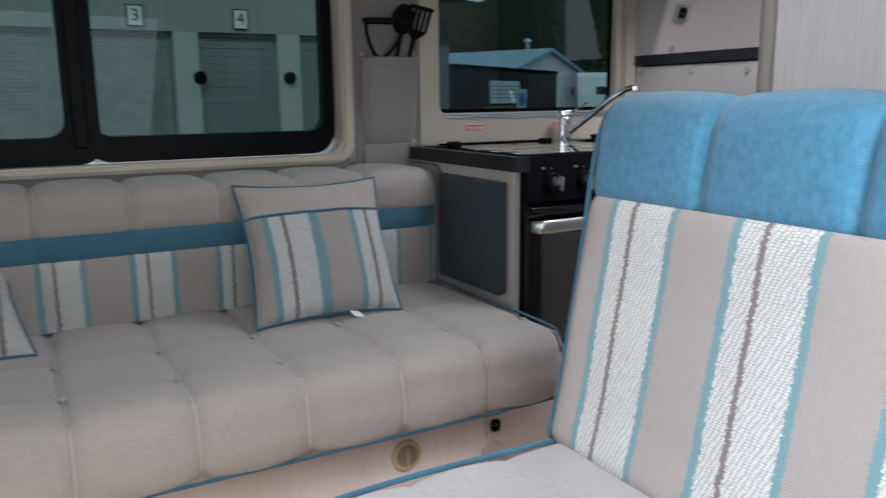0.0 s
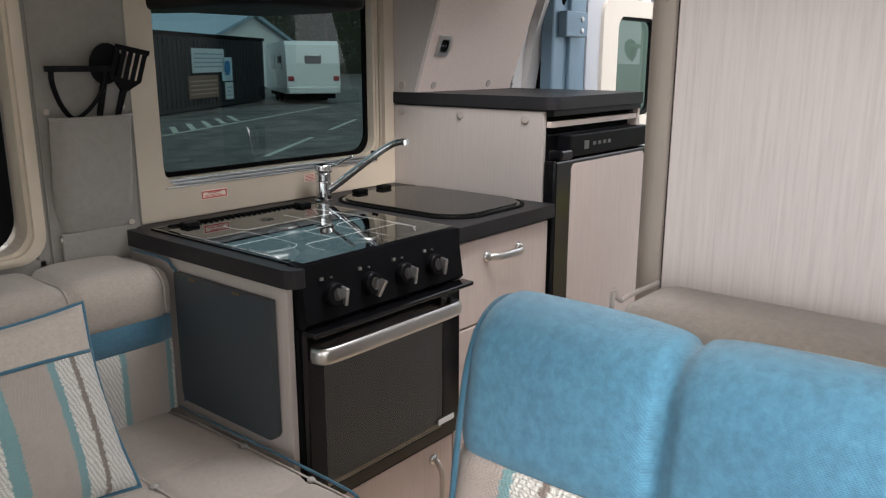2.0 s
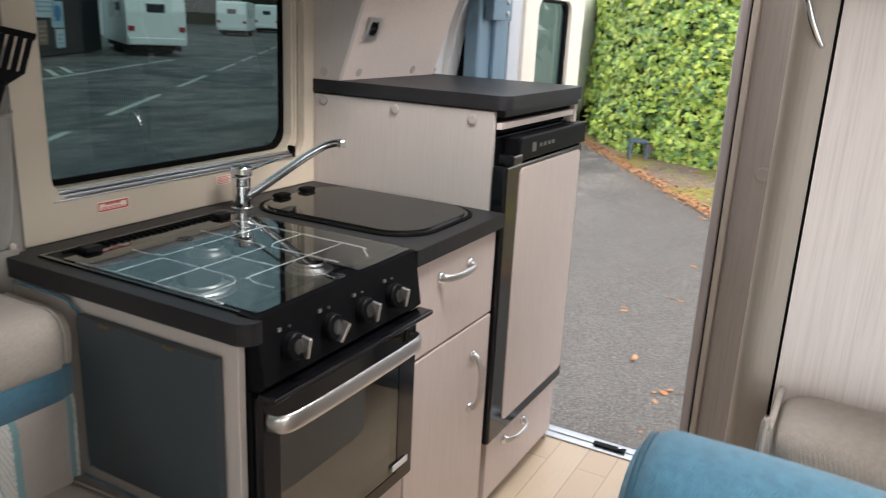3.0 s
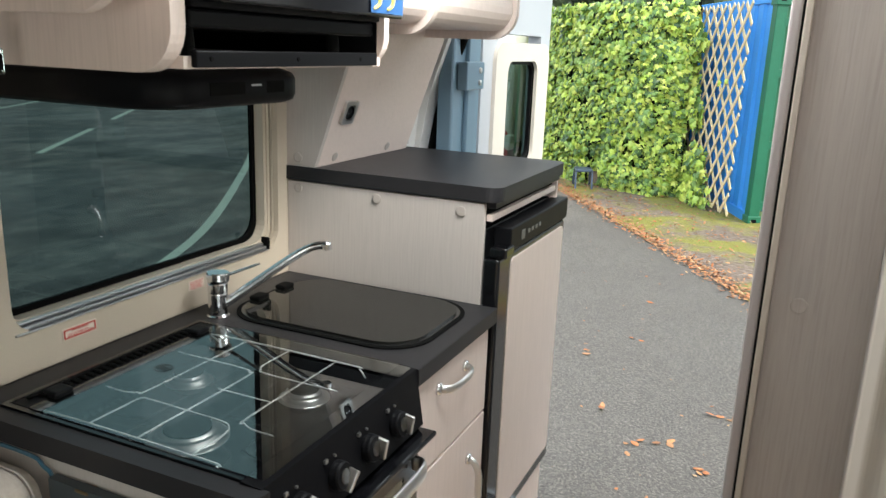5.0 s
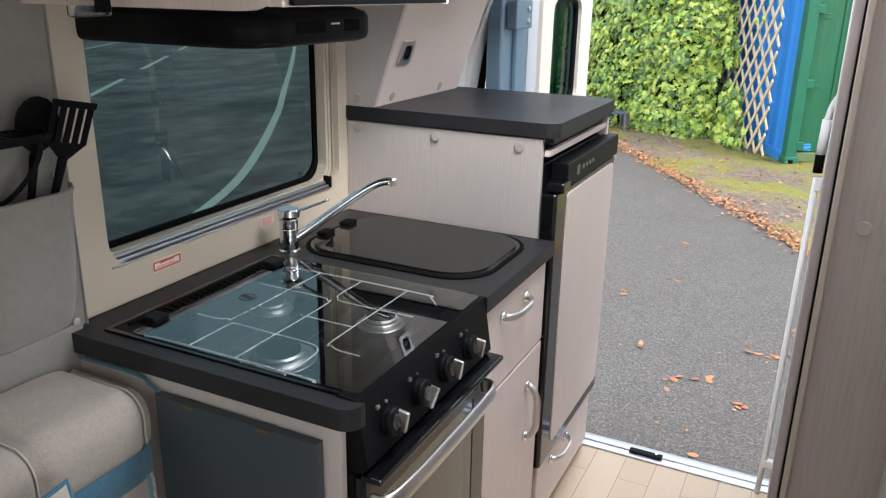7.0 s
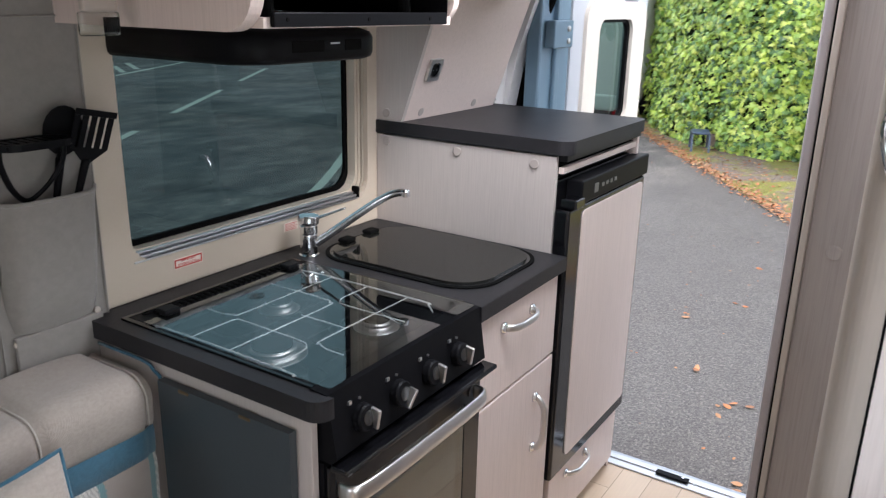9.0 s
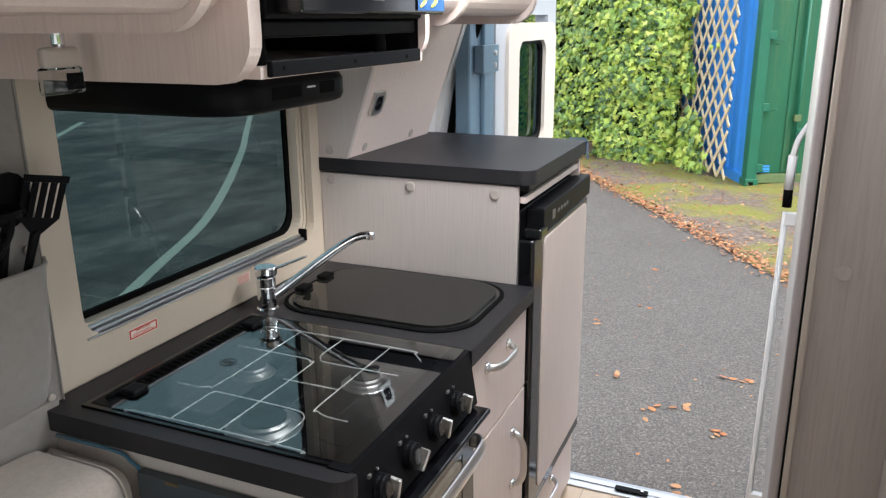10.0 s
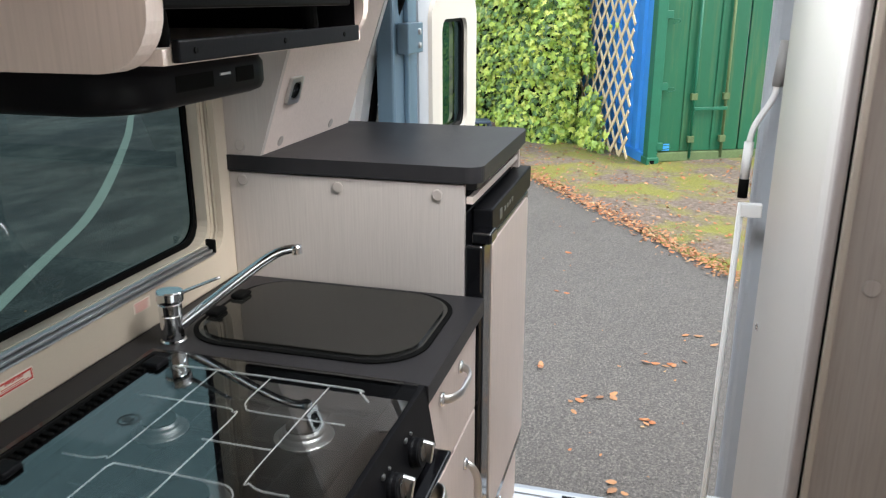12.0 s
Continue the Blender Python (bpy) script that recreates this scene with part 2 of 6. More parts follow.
def floor_planks():
    m, t, p = nodes_of("pale_plank_vinyl")
    b = t.nodes.new("ShaderNodeTexBrick")
    b.inputs["Scale"].default_value = 1.0
    b.inputs["Brick Width"].default_value, b.inputs["Row Height"].default_value, b.inputs["Mortar Size"].default_value = 0.9, 0.10, 0.0015
    b.inputs["Color1"].default_value, b.inputs["Color2"].default_value, b.inputs["Mortar"].default_value = (0.62, 0.46, 0.32, 1), (0.70, 0.55, 0.40, 1), (0.34, 0.24, 0.16, 1)
    t.links.new(coords(t), b.inputs["Vector"])
    g = noise_of(t, coords(t, (2, 30, 1)), 4, 5, 0.7)
    t.links.new(blend(t, math_of(t, "MULTIPLY", g, 0.5), b.outputs[0], (0.45, 0.33, 0.23)), p.inputs["Base Color"])
    p.inputs["Roughness"].default_value = 0.4
    bump(t, g, 0.2, 0.0005, p)
    return m


M["floor_vinyl"] = floor_planks()


# ---- mesh helpers ----
ORIGIN = {}


def thing(name, at, label="", category="", group="", kind=""):
    ob = new(name)
    ob.empty_display_size = 0.05
    ob.location = at
    ORIGIN[ob] = Vector(at)
    return tagged(ob, label, category, group, kind)


def part(name, bm, material, parent=None, label="", category="", group="", kind="", smooth=None):
    """One mesh object; the bmesh is in world metres and is moved under its parent."""
    at = ORIGIN[parent] if parent else Vector((0, 0, 0))
    if parent is None and kind != "structure" and kind != "stuff" and label:
        xs = [v.co for v in bm.verts]
        at = Vector((sum(c.x for c in xs) / len(xs), sum(c.y for c in xs) / len(xs), min(c.z for c in xs)))
        base = at
    else:
        base = Vector((0, 0, 0))
    me = bpy.data.meshes.new(name)
    for v in bm.verts:
        v.co -= at
    bmesh.ops.recalc_face_normals(bm, faces=bm.faces) if smooth != "keep" else None
    bm.to_mesh(me)
    bm.free()
    if material:
        me.materials.append(M[material] if isinstance(material, str) else material)
    if smooth is True:
        me.polygons.foreach_set("use_smooth", [True] * len(me.polygons))
    ob = new(name, me)
    ob.location = base
    ORIGIN[ob] = at
    if parent:
        ob.parent = parent
    return tagged(ob, label, category, group, kind)


def box(x0, x1, y0, y1, z0, z1, r=0.0, seg=2, into=None, turn=None):
    bm = bmesh.new()
    bmesh.ops.create_cube(bm, size=1)
    for v in bm.verts:
        v.co = Vector((x0 + (v.co.x + 0.5) * (x1 - x0), y0 + (v.co.y + 0.5) * (y1 - y0), z0 + (v.co.z + 0.5) * (z1 - z0)))
    if r:
        r = min(r, 0.49 * min(abs(x1 - x0), abs(y1 - y0), abs(z1 - z0)))
        bmesh.ops.bevel(bm, geom=bm.edges[:], offset=r, segments=seg, profile=0.5, affect="EDGES")
    if turn is not None:
        bmesh.ops.transform(bm, matrix=turn, verts=bm.verts)
    return join(into, bm) if into is not None else bm


def join(a, b):
    """Adds bmesh b to bmesh a."""
    me = bpy.data.meshes.new("tmp")
    b.to_mesh(me)
    a.from_mesh(me)
    bpy.data.meshes.remove(me)
    b.free()
    return a


def prism(pts, axis, a, b, r=0.0, seg=2, into=None):
    """A polygon in the two other axes (in xyz order) drawn out along one axis from a to b."""
    bm = bmesh.new()

    def at(p, d):
        c = [p[0], p[1]]
        c.insert(axis, d)
        return bm.verts.new(c)

    lo, hi = [at(p, a) for p in pts], [at(p, b) for p in pts]
    bm.faces.new(lo)
    bm.faces.new(hi)
    for i in range(len(pts)):
        j = (i + 1) % len(pts)
        bm.faces.new((lo[i], lo[j], hi[j], hi[i]))
    bmesh.ops.recalc_face_normals(bm, faces=bm.faces)
    if r:
        caps = [e for e in bm.edges if len(e.link_faces) == 2 and any(len(f.verts) > 4 or len(pts) == 4 and f in (bm.faces[:2]) for f in e.link_faces)]
        bmesh.ops.bevel(bm, geom=caps, offset=r, segments=seg, profile=0.5, affect="EDGES")
    return join(into, bm) if into is not None else bm


def rounded(a0, a1, b0, b1, r, n=6, corners=(1, 1, 1, 1)):
    """The outline of a rectangle with rounded corners: (a1,b1), (a0,b1), (a0,b0), (a1,b0)."""
    out = []
    for k, (cx, cy, s) in enumerate(((a1 - r, b1 - r, 0), (a0 + r, b1 - r, 90), (a0 + r, b0 + r, 180), (a1 - r, b0 + r, 270))):
        if corners[k]:
            out += [(cx + r * math.cos(radians(s + 90 * i / n)), cy + r * math.sin(radians(s + 90 * i / n))) for i in range(n + 1)]
        else:
            out.append(((a1, b1), (a0, b1), (a0, b0), (a1, b0))[k])
    return out


def ring(outer, inner, axis, a, b, into=None):
    """A frame between two outlines with the same number of points."""
    bm = bmesh.new()
    n = len(outer)

    def at(p, d):
        c = [p[0], p[1]]
        c.insert(axis, d)
        return bm.verts.new(c)

    rows = [[at(p, d) for p in o] for o, d in ((outer, a), (inner, a), (inner, b), (outer, b))]
    for k in range(4):
        for i in range(n):
            j = (i + 1) % n
            bm.faces.new((rows[k][i], rows[k][j], rows[(k + 1) % 4][j], rows[(k + 1) % 4][i]))
    return join(into, bm) if into is not None else bm


def curve_points(pts, step=6):
    """A smooth line (Catmull-Rom) through the points."""
    p = [Vector(q) for q in pts]
    p = [2 * p[0] - p[1]] + p + [2 * p[-1] - p[-2]]
    out = []
    for i in range(1, len(p) - 2):
        for k in range(step):
            s = k / step
            a, b, c, d = p[i - 1:i + 3]
            out.append(0.5 * (2 * b + (c - a) * s + (2 * a - 5 * b + 4 * c - d) * s * s + (3 * b - a - 3 * c + d) * s ** 3))
    return out + [p[-2]]


def tube(pts, r, seg=10, smooth=6, into=None, flat=1.0):
    """A rod along a line; r is one radius or one for each point."""
    line = curve_points(pts, smooth) if smooth else [Vector(q) for q in pts]
    bm = bmesh.new()
    rows, up = [], Vector((0, 0, 1))
    n = len(line)
    for i, c in enumerate(line):
        d = (line[min(i + 1, n - 1)] - line[max(i - 1, 0)]).normalized()
        side = d.cross(up)
        if side.length < 0.05:
            side = d.cross(Vector((1, 0, 0)))
        side.normalize()
        top = side.cross(d)
        up = top
        k = i / (n - 1) * (len(r) - 1) if isinstance(r, (list, tuple)) else 0
        rad = r[int(k)] * (1 - k % 1) + r[min(int(k) + 1, len(r) - 1)] * (k % 1) if isinstance(r, (list, tuple)) else r
        rows.append([bm.verts.new(c + rad * (math.cos(2 * math.pi * j / seg) * side + flat * math.sin(2 * math.pi * j / seg) * top)) for j in range(seg)])
    for a, b in zip(rows, rows[1:]):
        for j in range(seg):
            bm.faces.new((a[j], a[(j + 1) % seg], b[(j + 1) % seg], b[j]))
    bm.faces.new(rows[0][::-1])
    bm.faces.new(rows[-1])
    return join(into, bm) if into is not None else bm


def disc(centre, normal, profile, seg=24, into=None):
    """A turned shape: profile is a list of (radius, height along the normal)."""
    bm = bmesh.new()
    m = Vector((0, 0, 1)).rotation_difference(Vector(normal)).to_matrix()
    c = Vector(centre)
    rows = [[bm.verts.new(c + m @ Vector((r * math.cos(2 * math.pi * j / seg), r * math.sin(2 * math.pi * j / seg), h))) for j in range(seg)] for r, h in profile]
    for a, b in zip(rows, rows[1:]):
        for j in range(seg):
            bm.faces.new((a[j], a[(j + 1) % seg], b[(j + 1) % seg], b[j]))
    bm.faces.new(rows[0][::-1])
    bm.faces.new(rows[-1])
    return join(into, bm) if into is not None else bm


def pad(line, u0, u1, seams_u, seams_s, place, s_range=None, puff=0.012, crease=0.010, du=0.012, ds=0.012, ends=True, tuft=(), side=1):
    """An upholstered skin: a profile line (list of 2D points) drawn out from u0 to u1, puffed between seams.
    side is -1 to puff to the other hand. place(u, a, b) gives the place of profile point (a, b) at u. seams_s are lengths along the profile."""
    pts = [Vector(p) for p in line]
    cum = [0]
    for a, b in zip(pts, pts[1:]):
        cum.append(cum[-1] + (b - a).length)
    s0, s1 = s_range or (0, cum[-1])
    ns, nu = max(2, round((s1 - s0) / ds)), max(2, round((u1 - u0) / du))
    bm = bmesh.new()
    grid = []
    for i in range(ns + 1):
        s = s0 + (s1 - s0) * i / ns
        k = max(j for j in range(len(cum) - 1) if cum[j] <= s + 1e-9)
        f = (s - cum[k]) / max(1e-9, cum[k + 1] - cum[k])
        c = pts[k].lerp(pts[k + 1], min(1, f))
        w = 0.02
        def on(q):
            q = min(max(q, 0), cum[-1])
            kk = max(j for j in range(len(cum) - 1) if cum[j] <= q + 1e-9)
            return pts[kk].lerp(pts[kk + 1], min(1, (q - cum[kk]) / max(1e-9, cum[kk + 1] - cum[kk])))
        d = on(s + w) - on(s - w)
        n = Vector((-d.y, d.x)).normalized()
        row = []
        for j in range(nu + 1):
            u = u0 + (u1 - u0) * j / nu
            du_, ds_ = min([abs(u - q) for q in seams_u] or [1]), min([abs(s - q) for q in seams_s] or [1])
            h = puff * (1 - math.exp(-du_ / 0.03)) * (1 - 0.6 * math.exp(-ds_ / 0.03)) - crease * math.exp(-(du_ / 0.007) ** 2) - 0.45 * crease * math.exp(-(ds_ / 0.006) ** 2)
            h += 0.0025 * noise.noise(Vector((u * 9, s * 9, 1.3)))
            for tu, ts in tuft:
                h -= 0.008 * math.exp(-((u - tu) ** 2 + (s - ts) ** 2) / 0.00030)
            if ends:
                e = min(u - u0, u1 - u)
                if e < 0.03:
                    h -= 0.02 * (1 - e / 0.03) ** 2
            q = c + n * h * side
            row.append(bm.verts.new(place(u, q.x, q.y)))
        grid.append(row)
    for a, b in zip(grid, grid[1:]):
        for j in range(nu):
            bm.faces.new((a[j], a[j + 1], b[j + 1], b[j]))
    return bm


def arc2(cx, cy, r, a0, a1, n=8):
    return [(cx + r * math.cos(radians(a0 + (a1 - a0) * i / n)), cy + r * math.sin(radians(a0 + (a1 - a0) * i / n))) for i in range(n + 1)]


def facing_pane(name, pts, material, parent, label=""):
    """One sheet of glass; the points run so that its face looks into the room."""
    bm = bmesh.new()
    bm.faces.new([bm.verts.new(p) for p in pts])
    return part(name, bm, material, parent, label, smooth="keep")


def letters(text, size, at, turn, material, parent=None, name="lettering", depth=0.0004):
    """Words as a flat mesh in Blender's own font."""
    cu = bpy.data.curves.new(name, "FONT")
    cu.body, cu.size, cu.extrude, cu.align_x, cu.align_y = text, size, depth, "CENTER", "CENTER"
    tmp = bpy.data.objects.new(name, cu)
    me = bpy.data.meshes.new_from_object(tmp)
    bpy.data.objects.remove(tmp)
    bpy.data.curves.remove(cu)
    bm = bmesh.new()
    bm.from_mesh(me)
    bpy.data.meshes.remove(me)
    bmesh.ops.transform(bm, matrix=Matrix.Translation(at) @ turn.to_matrix().to_4x4(), verts=bm.verts)
    return part(name, bm, material, parent)


# ---- the van: floor, walls, roof ----
part("floor", box(-2.3, 2.835, 0.40, 2.36, -0.06, 0.0), "floor_vinyl", kind="structure")
WY = 2.36


wall = bmesh.new()
Y0, Y1 = 2.352, 2.44
for x0, x1, z0, z1 in ((-2.3, 3.03, -0.1, 0.86), (-2.3, -0.9, 0.86, 1.56), (1.13, 1.428, 0.86, 1.56), (2.268, 3.03, 0.86, 1.56), (-2.3, 3.03, 1.56, 1.95), (1.428, 2.268, 0.86, 0.955), (-0.9, 1.13, 0.86, 0.885)):
    box(x0, x1, Y0, Y1, z0, z1, into=wall)
part("wall_north", wall, "cream", kind="structure")
wall = bmesh.new()
for x0, x1, z0, z1 in ((-2.3, -0.42, -0.1, 1.95), (1.02, 2.95, -0.1, 1.95), (-0.42, 1.02, 1.78, 1.95)):
    box(x0, x1, 0.33, 0.40, z0, z1, into=wall)
part("wall_south", wall, "cream", kind="structure")
wall = bmesh.new()
for y0, y1, z0, z1 in ((0.33, 2.44, -0.1, 0.80), (0.33, 0.55, 0.8, 1.95), (2.2, 2.44, 0.8, 1.95), (0.55, 2.2, 1.6, 1.95)):
    box(-2.38, -2.3, y0, y1, z0, z1, into=wall)
part("wall_front", wall, "cream", kind="structure")
# hole left in the ceiling for the assumed, unseen roof hatch
rf = bmesh.new()
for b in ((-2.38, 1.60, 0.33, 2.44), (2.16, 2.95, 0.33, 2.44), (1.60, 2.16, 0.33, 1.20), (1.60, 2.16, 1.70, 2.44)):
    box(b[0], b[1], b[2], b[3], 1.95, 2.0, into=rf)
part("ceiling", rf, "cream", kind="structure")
facing_pane("windscreen", [(-2.35, 0.55, 0.8), (-2.35, 2.2, 0.8), (-2.35, 2.2, 1.6), (-2.35, 0.55, 1.6)], "clear", None)["kind"] = "structure"

# the bench window: black frame, a post, two panes, a moulded surround
win = thing("window_1", (0.1, 2.4, 0.9), kind="structure")
fr = ring(rounded(0.425, 1.122, 0.890, 1.60, 0.07), rounded(0.455, 1.088, 0.958, 1.55, 0.045), 1, 2.365, 2.40)
ring(rounded(-0.87, 0.470, 0.888, 1.60, 0.05), rounded(-0.80, 0.388, 0.958, 1.55, 0.045), 1, 2.367, 2.402, into=fr)
box(0.405, 0.440, 2.350, 2.366, 0.93, 1.56, 0.004, into=fr)
part("window_frame", fr, "black", win)
facing_pane("pane", [(0.44, 2.387, 0.95), (1.10, 2.387, 0.95), (1.10, 2.387, 1.57), (0.44, 2.387, 1.57)], "van_glass", win)
facing_pane("pane", [(-0.82, 2.391, 0.95), (0.43, 2.391, 0.95), (0.43, 2.391, 1.57), (-0.82, 2.391, 1.57)], "van_glass", win)
sill = ring(rounded(-0.93, 1.165, 0.862, 1.62, 0.06), rounded(-0.89, 1.128, 0.888, 1.60, 0.055), 1, 2.318, 2.37)
ring(rounded(-0.95, 1.150, 0.872, 1.62, 0.05), rounded(-0.91, 1.136, 0.882, 1.61, 0.05), 1, 2.306, 2.35, into=sill)
part("window_surround", sill, "cream", win, "cream moulded plastic window surround", smooth=False)

# grey lining below and beside the bench window
lin = box(-2.3, 1.165, 2.325, 2.352, 0.02, 0.866, 0.004)
box(1.145, 1.3915, 2.325, 2.352, 0.02, 1.56, 0.004, into=lin)
box(-2.3, 1.3915, 2.20, 2.352, 1.56, 1.94, 0.01, into=lin)
part("wall_lining", lin, "wall_cloth", kind="structure")
seam = bmesh.new()
for x in (1.176, 1.389):
    tube([(x, 2.322, 0.5), (x, 2.322, 1.55)], 0.0018, 6, 0, into=seam)
tube([(1.176, 2.322, 1.47), (1.389, 2.322, 1.475)], 0.0022, 6, 0, into=seam)
part("trim", seam, "wall_cloth", kind="structure")

# the kitchen window
win = thing("window_2", (1.83, 2.4, 1.0), kind="structure")
lin = ring(rounded(1.392, 2.285, 0.9035, 1.62, 0.001), rounded(1.466, 2.243, 0.979, 1.60, 0.055), 1, 2.336, 2.3515)
part("wall_panel", lin, "cream", kind="structure")
rl = ring(rounded(1.452, 2.252, 0.970, 1.612, 0.06), rounded(1.470, 2.236, 0.985, 1.595, 0.05), 1, 2.3518, 2.357)
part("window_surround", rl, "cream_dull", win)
fr = ring(rounded(1.430, 2.266, 0.957, 1.63, 0.05), rounded(1.456, 2.213, 1.001, 1.60, 0.05), 1, 2.3575, 2.384)
ring(rounded(1.4385, 2.2285, 0.986, 1.612, 0.055), rounded(1.444, 2.223, 0.9915, 1.607, 0.05), 1, 2.3545, 2.358, into=fr)
part("window_frame", fr, "cream", win)
gs = ring(rounded(1.450, 2.216, 1.000, 1.605, 0.060), rounded(1.462, 2.201, 1.013, 1.594, 0.055), 1, 2.3842, 2.394)
part("seal", gs, "rubber", win, "black rubber window seal")
rail = box(1.468, 2.196, 2.333, 2.352, 0.9795, 0.984, 0.002)
box(1.470, 2.194, 2.338, 2.358, 0.985, 0.992, 0.002, into=rail)
box(1.472, 2.192, 2.346, 2.366, 0.993, 0.999, 0.002, into=rail)
part("blind_rail", rail, "alu", win, "silver aluminium blind rail")
part("rail_end", box(2.197, 2.206, 2.336, 2.362, 0.9795, 1.012, 0.002), "rubber", win)
facing_pane("pane", [(1.452, 2.389, 1.003), (2.212, 2.389, 1.003), (2.212, 2.389, 1.602), (1.452, 2.389, 1.602)], "kitchen_glass", win)

# warning stickers on the cream wall
for name, x0, x1, z0, z1 in (("warning_sticker", 1.564, 1.642, 0.941, 0.964), ("warning_sticker", 1.902, 1.952, 0.948, 0.970)):
    st = thing(name, (x0, 2.335, z0), "small pale warning sticker with red print on the cream wall", "sticker")
    part("paper", box(x0, x1, 2.3347, 2.3358, z0, z1), "sticker", st)
    ink = bmesh.new()
    if x1 - x0 > 0.06:
        ring([(x0 + 0.002, z0 + 0.002), (x1 - 0.002, z0 + 0.002), (x1 - 0.002, z1 - 0.002), (x0 + 0.002, z1 - 0.002)], [(x0 + 0.005, z0 + 0.005), (x1 - 0.005, z0 + 0.005), (x1 - 0.005, z1 - 0.005), (x0 + 0.005, z1 - 0.005)], 1, 2.3338, 2.3346, into=ink)
        for k in range(3):
            box(x0 + 0.010, x1 - 0.010 - 0.01 * (k == 2), 2.3340, 2.3346, z0 + 0.0035 + 0.0030 * k, z0 + 0.0047 + 0.0030 * k, into=ink)
    else:
        for k in range(5):
            box(x0 + 0.004, x1 - 0.004 - 0.006 * (k % 2), 2.3340, 2.3346, z0 + 0.002 + 0.004 * k, z0 + 0.0035 + 0.004 * k, into=ink)
    part("print", ink, "red_ink", st)
    if x1 - x0 > 0.06:
        letters("IMPORTANT", 0.0070, Vector(((x0 + x1) / 2, 2.3338, z1 - 0.0068)), Euler((radians(90), 0, 0)), "red_ink", st)

# ---- the side bench ----
SEAM = [0.0845 + 0.2055 * k for k in range(-5, 7)]


def bench():
    t = thing("side_bench", (0.2, 1.9, 0.0), "long side bench with buttoned taupe cushion on pale wood base", "bench")
    part("base", box(-1.0, 1.335, 1.605, 2.325, 0.0, 0.385, 0.003), "ash", t)
    part("post", box(1.035, 1.060, 1.597, 1.606, 0.0, 0.385, 0.002), "ash", t)
    # seat cushion: back edge, top, rounded front, down to the piping
    line = [(2.15, 0.505), (2.05, 0.515), (1.56, 0.517)] + arc2(1.545, 0.467, 0.05, 90, 180, 6)[0:] + [(1.487, 0.42), (1.492, 0.385), (1.51, 0.368)]
    cum = 0.1 + 0.49
    tufts = [(u, s) for u in SEAM for s in (0.29 + 0.0, 0.50)]
    bm = pad(line, -1.0, 1.328, SEAM + [-1.0, 1.328], [0.29, 0.50], lambda u, a, b: (u, a, b), puff=0.0135, crease=0.0085, du=0.0115, ds=0.0115, tuft=tufts, side=-1)
    part("cushion", bm, "taupe", t, smooth=True)
    part("cushion_end", box(1.27, 1.325, 1.53, 2.15, 0.375, 0.50, 0.02, 3), "taupe", t, smooth=True)
    part("piping", tube([(-1.0, 1.495, 0.366), (0.5, 1.493, 0.366), (1.30, 1.495, 0.367), (1.328, 1.52, 0.369), (1.331, 1.8, 0.372)], 0.0038, 8, 3), "piping", t, "dark blue piping", smooth=True)
    part("piping", tube([(1.325, 1.500, 0.40), (1.327, 1.508, 0.46), (1.329, 1.535, 0.507), (1.33, 1.62, 0.519), (1.331, 2.12, 0.519)], 0.0032, 8, 3), "piping", t, "dark blue piping", smooth=True)
    for u in SEAM:
        for y in (1.655, 1.862):
            if u > -0.2:
                part("button", disc((u, y, 0.511), (0, 0, 1), [(0.008, -0.003), (0.0085, 0.001), (0.006, 0.004)], 14), "taupe_light", t, smooth=True)
    cs = [(2.15, 0.505), (2.05, 0.515), (1.56, 0.517)] + arc2(1.545, 0.467, 0.05, 90, 180, 6) + [(1.487, 0.42), (1.492, 0.385)]
    for u in SEAM:
        part("seam", tube([(u, a + 0.0024, b - 0.0048) for a, b in cs], 0.0022, 6, 2), "seam_thread", t, "pale raised seam", smooth=True)
    # backrest in three sewn bands
    bl = [(2.125, 0.515), (2.122, 0.683)], [(2.122, 0.683), (2.121, 0.742)], [(2.121, 0.742), (2.120, 0.80)] + arc2(2.165, 0.80, 0.045, 180, 90, 6) + [(2.30, 0.846)]
    full = bl[0] + bl[1][1:] + bl[2][1:]
    L = [0.168, 0.168 + 0.059]
    rev = [(-a, b) for a, b in full]
    place = lambda u, a, b: (u, -a, b)
    tot = sum((Vector(a) - Vector(b)).length for a, b in zip(rev, rev[1:]))
    fl = [(a, b) for a, b in rev]
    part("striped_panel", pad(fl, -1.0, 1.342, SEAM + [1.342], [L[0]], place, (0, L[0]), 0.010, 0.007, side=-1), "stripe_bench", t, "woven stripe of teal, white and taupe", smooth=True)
    part("blue_band", pad(fl, -1.0, 1.342, SEAM + [1.342], [L[0], L[1]], place, (L[0], L[1]), 0.009, 0.006, ds=0.008, side=-1), "blue_dark", t, "dark blue fabric band", smooth=True)
    part("top_roll", pad(fl, -1.0, 1.342, SEAM + [1.342], [L[1]], place, (L[1], tot), 0.012, 0.010, side=-1), "taupe", t, smooth=True)
    for u in SEAM:
        part("seam", tube([(u, 2.124, 0.748), (u, 2.123, 0.80)] + [(u, a + 0.003, b - 0.003) for a, b in arc2(2.165, 0.80, 0.045, 170, 90, 5)] + [(u, 2.28, 0.842)], 0.0022, 6, 2), "seam_thread", t, "pale raised seam", smooth=True)
    part("backrest_core", box(-1.0, 1.33, 2.14, 2.32, 0.50, 0.835, 0.02), "taupe", t)
    part("piping", tube([(1.345, 2.118, 0.53), (1.347, 2.112, 0.80), (1.347, 2.135, 0.845), (1.347, 2.17, 0.857), (1.347, 2.30, 0.857)], 0.0035, 8, 4), "piping", t, "dark blue piping", smooth=True)
    return t


bench()

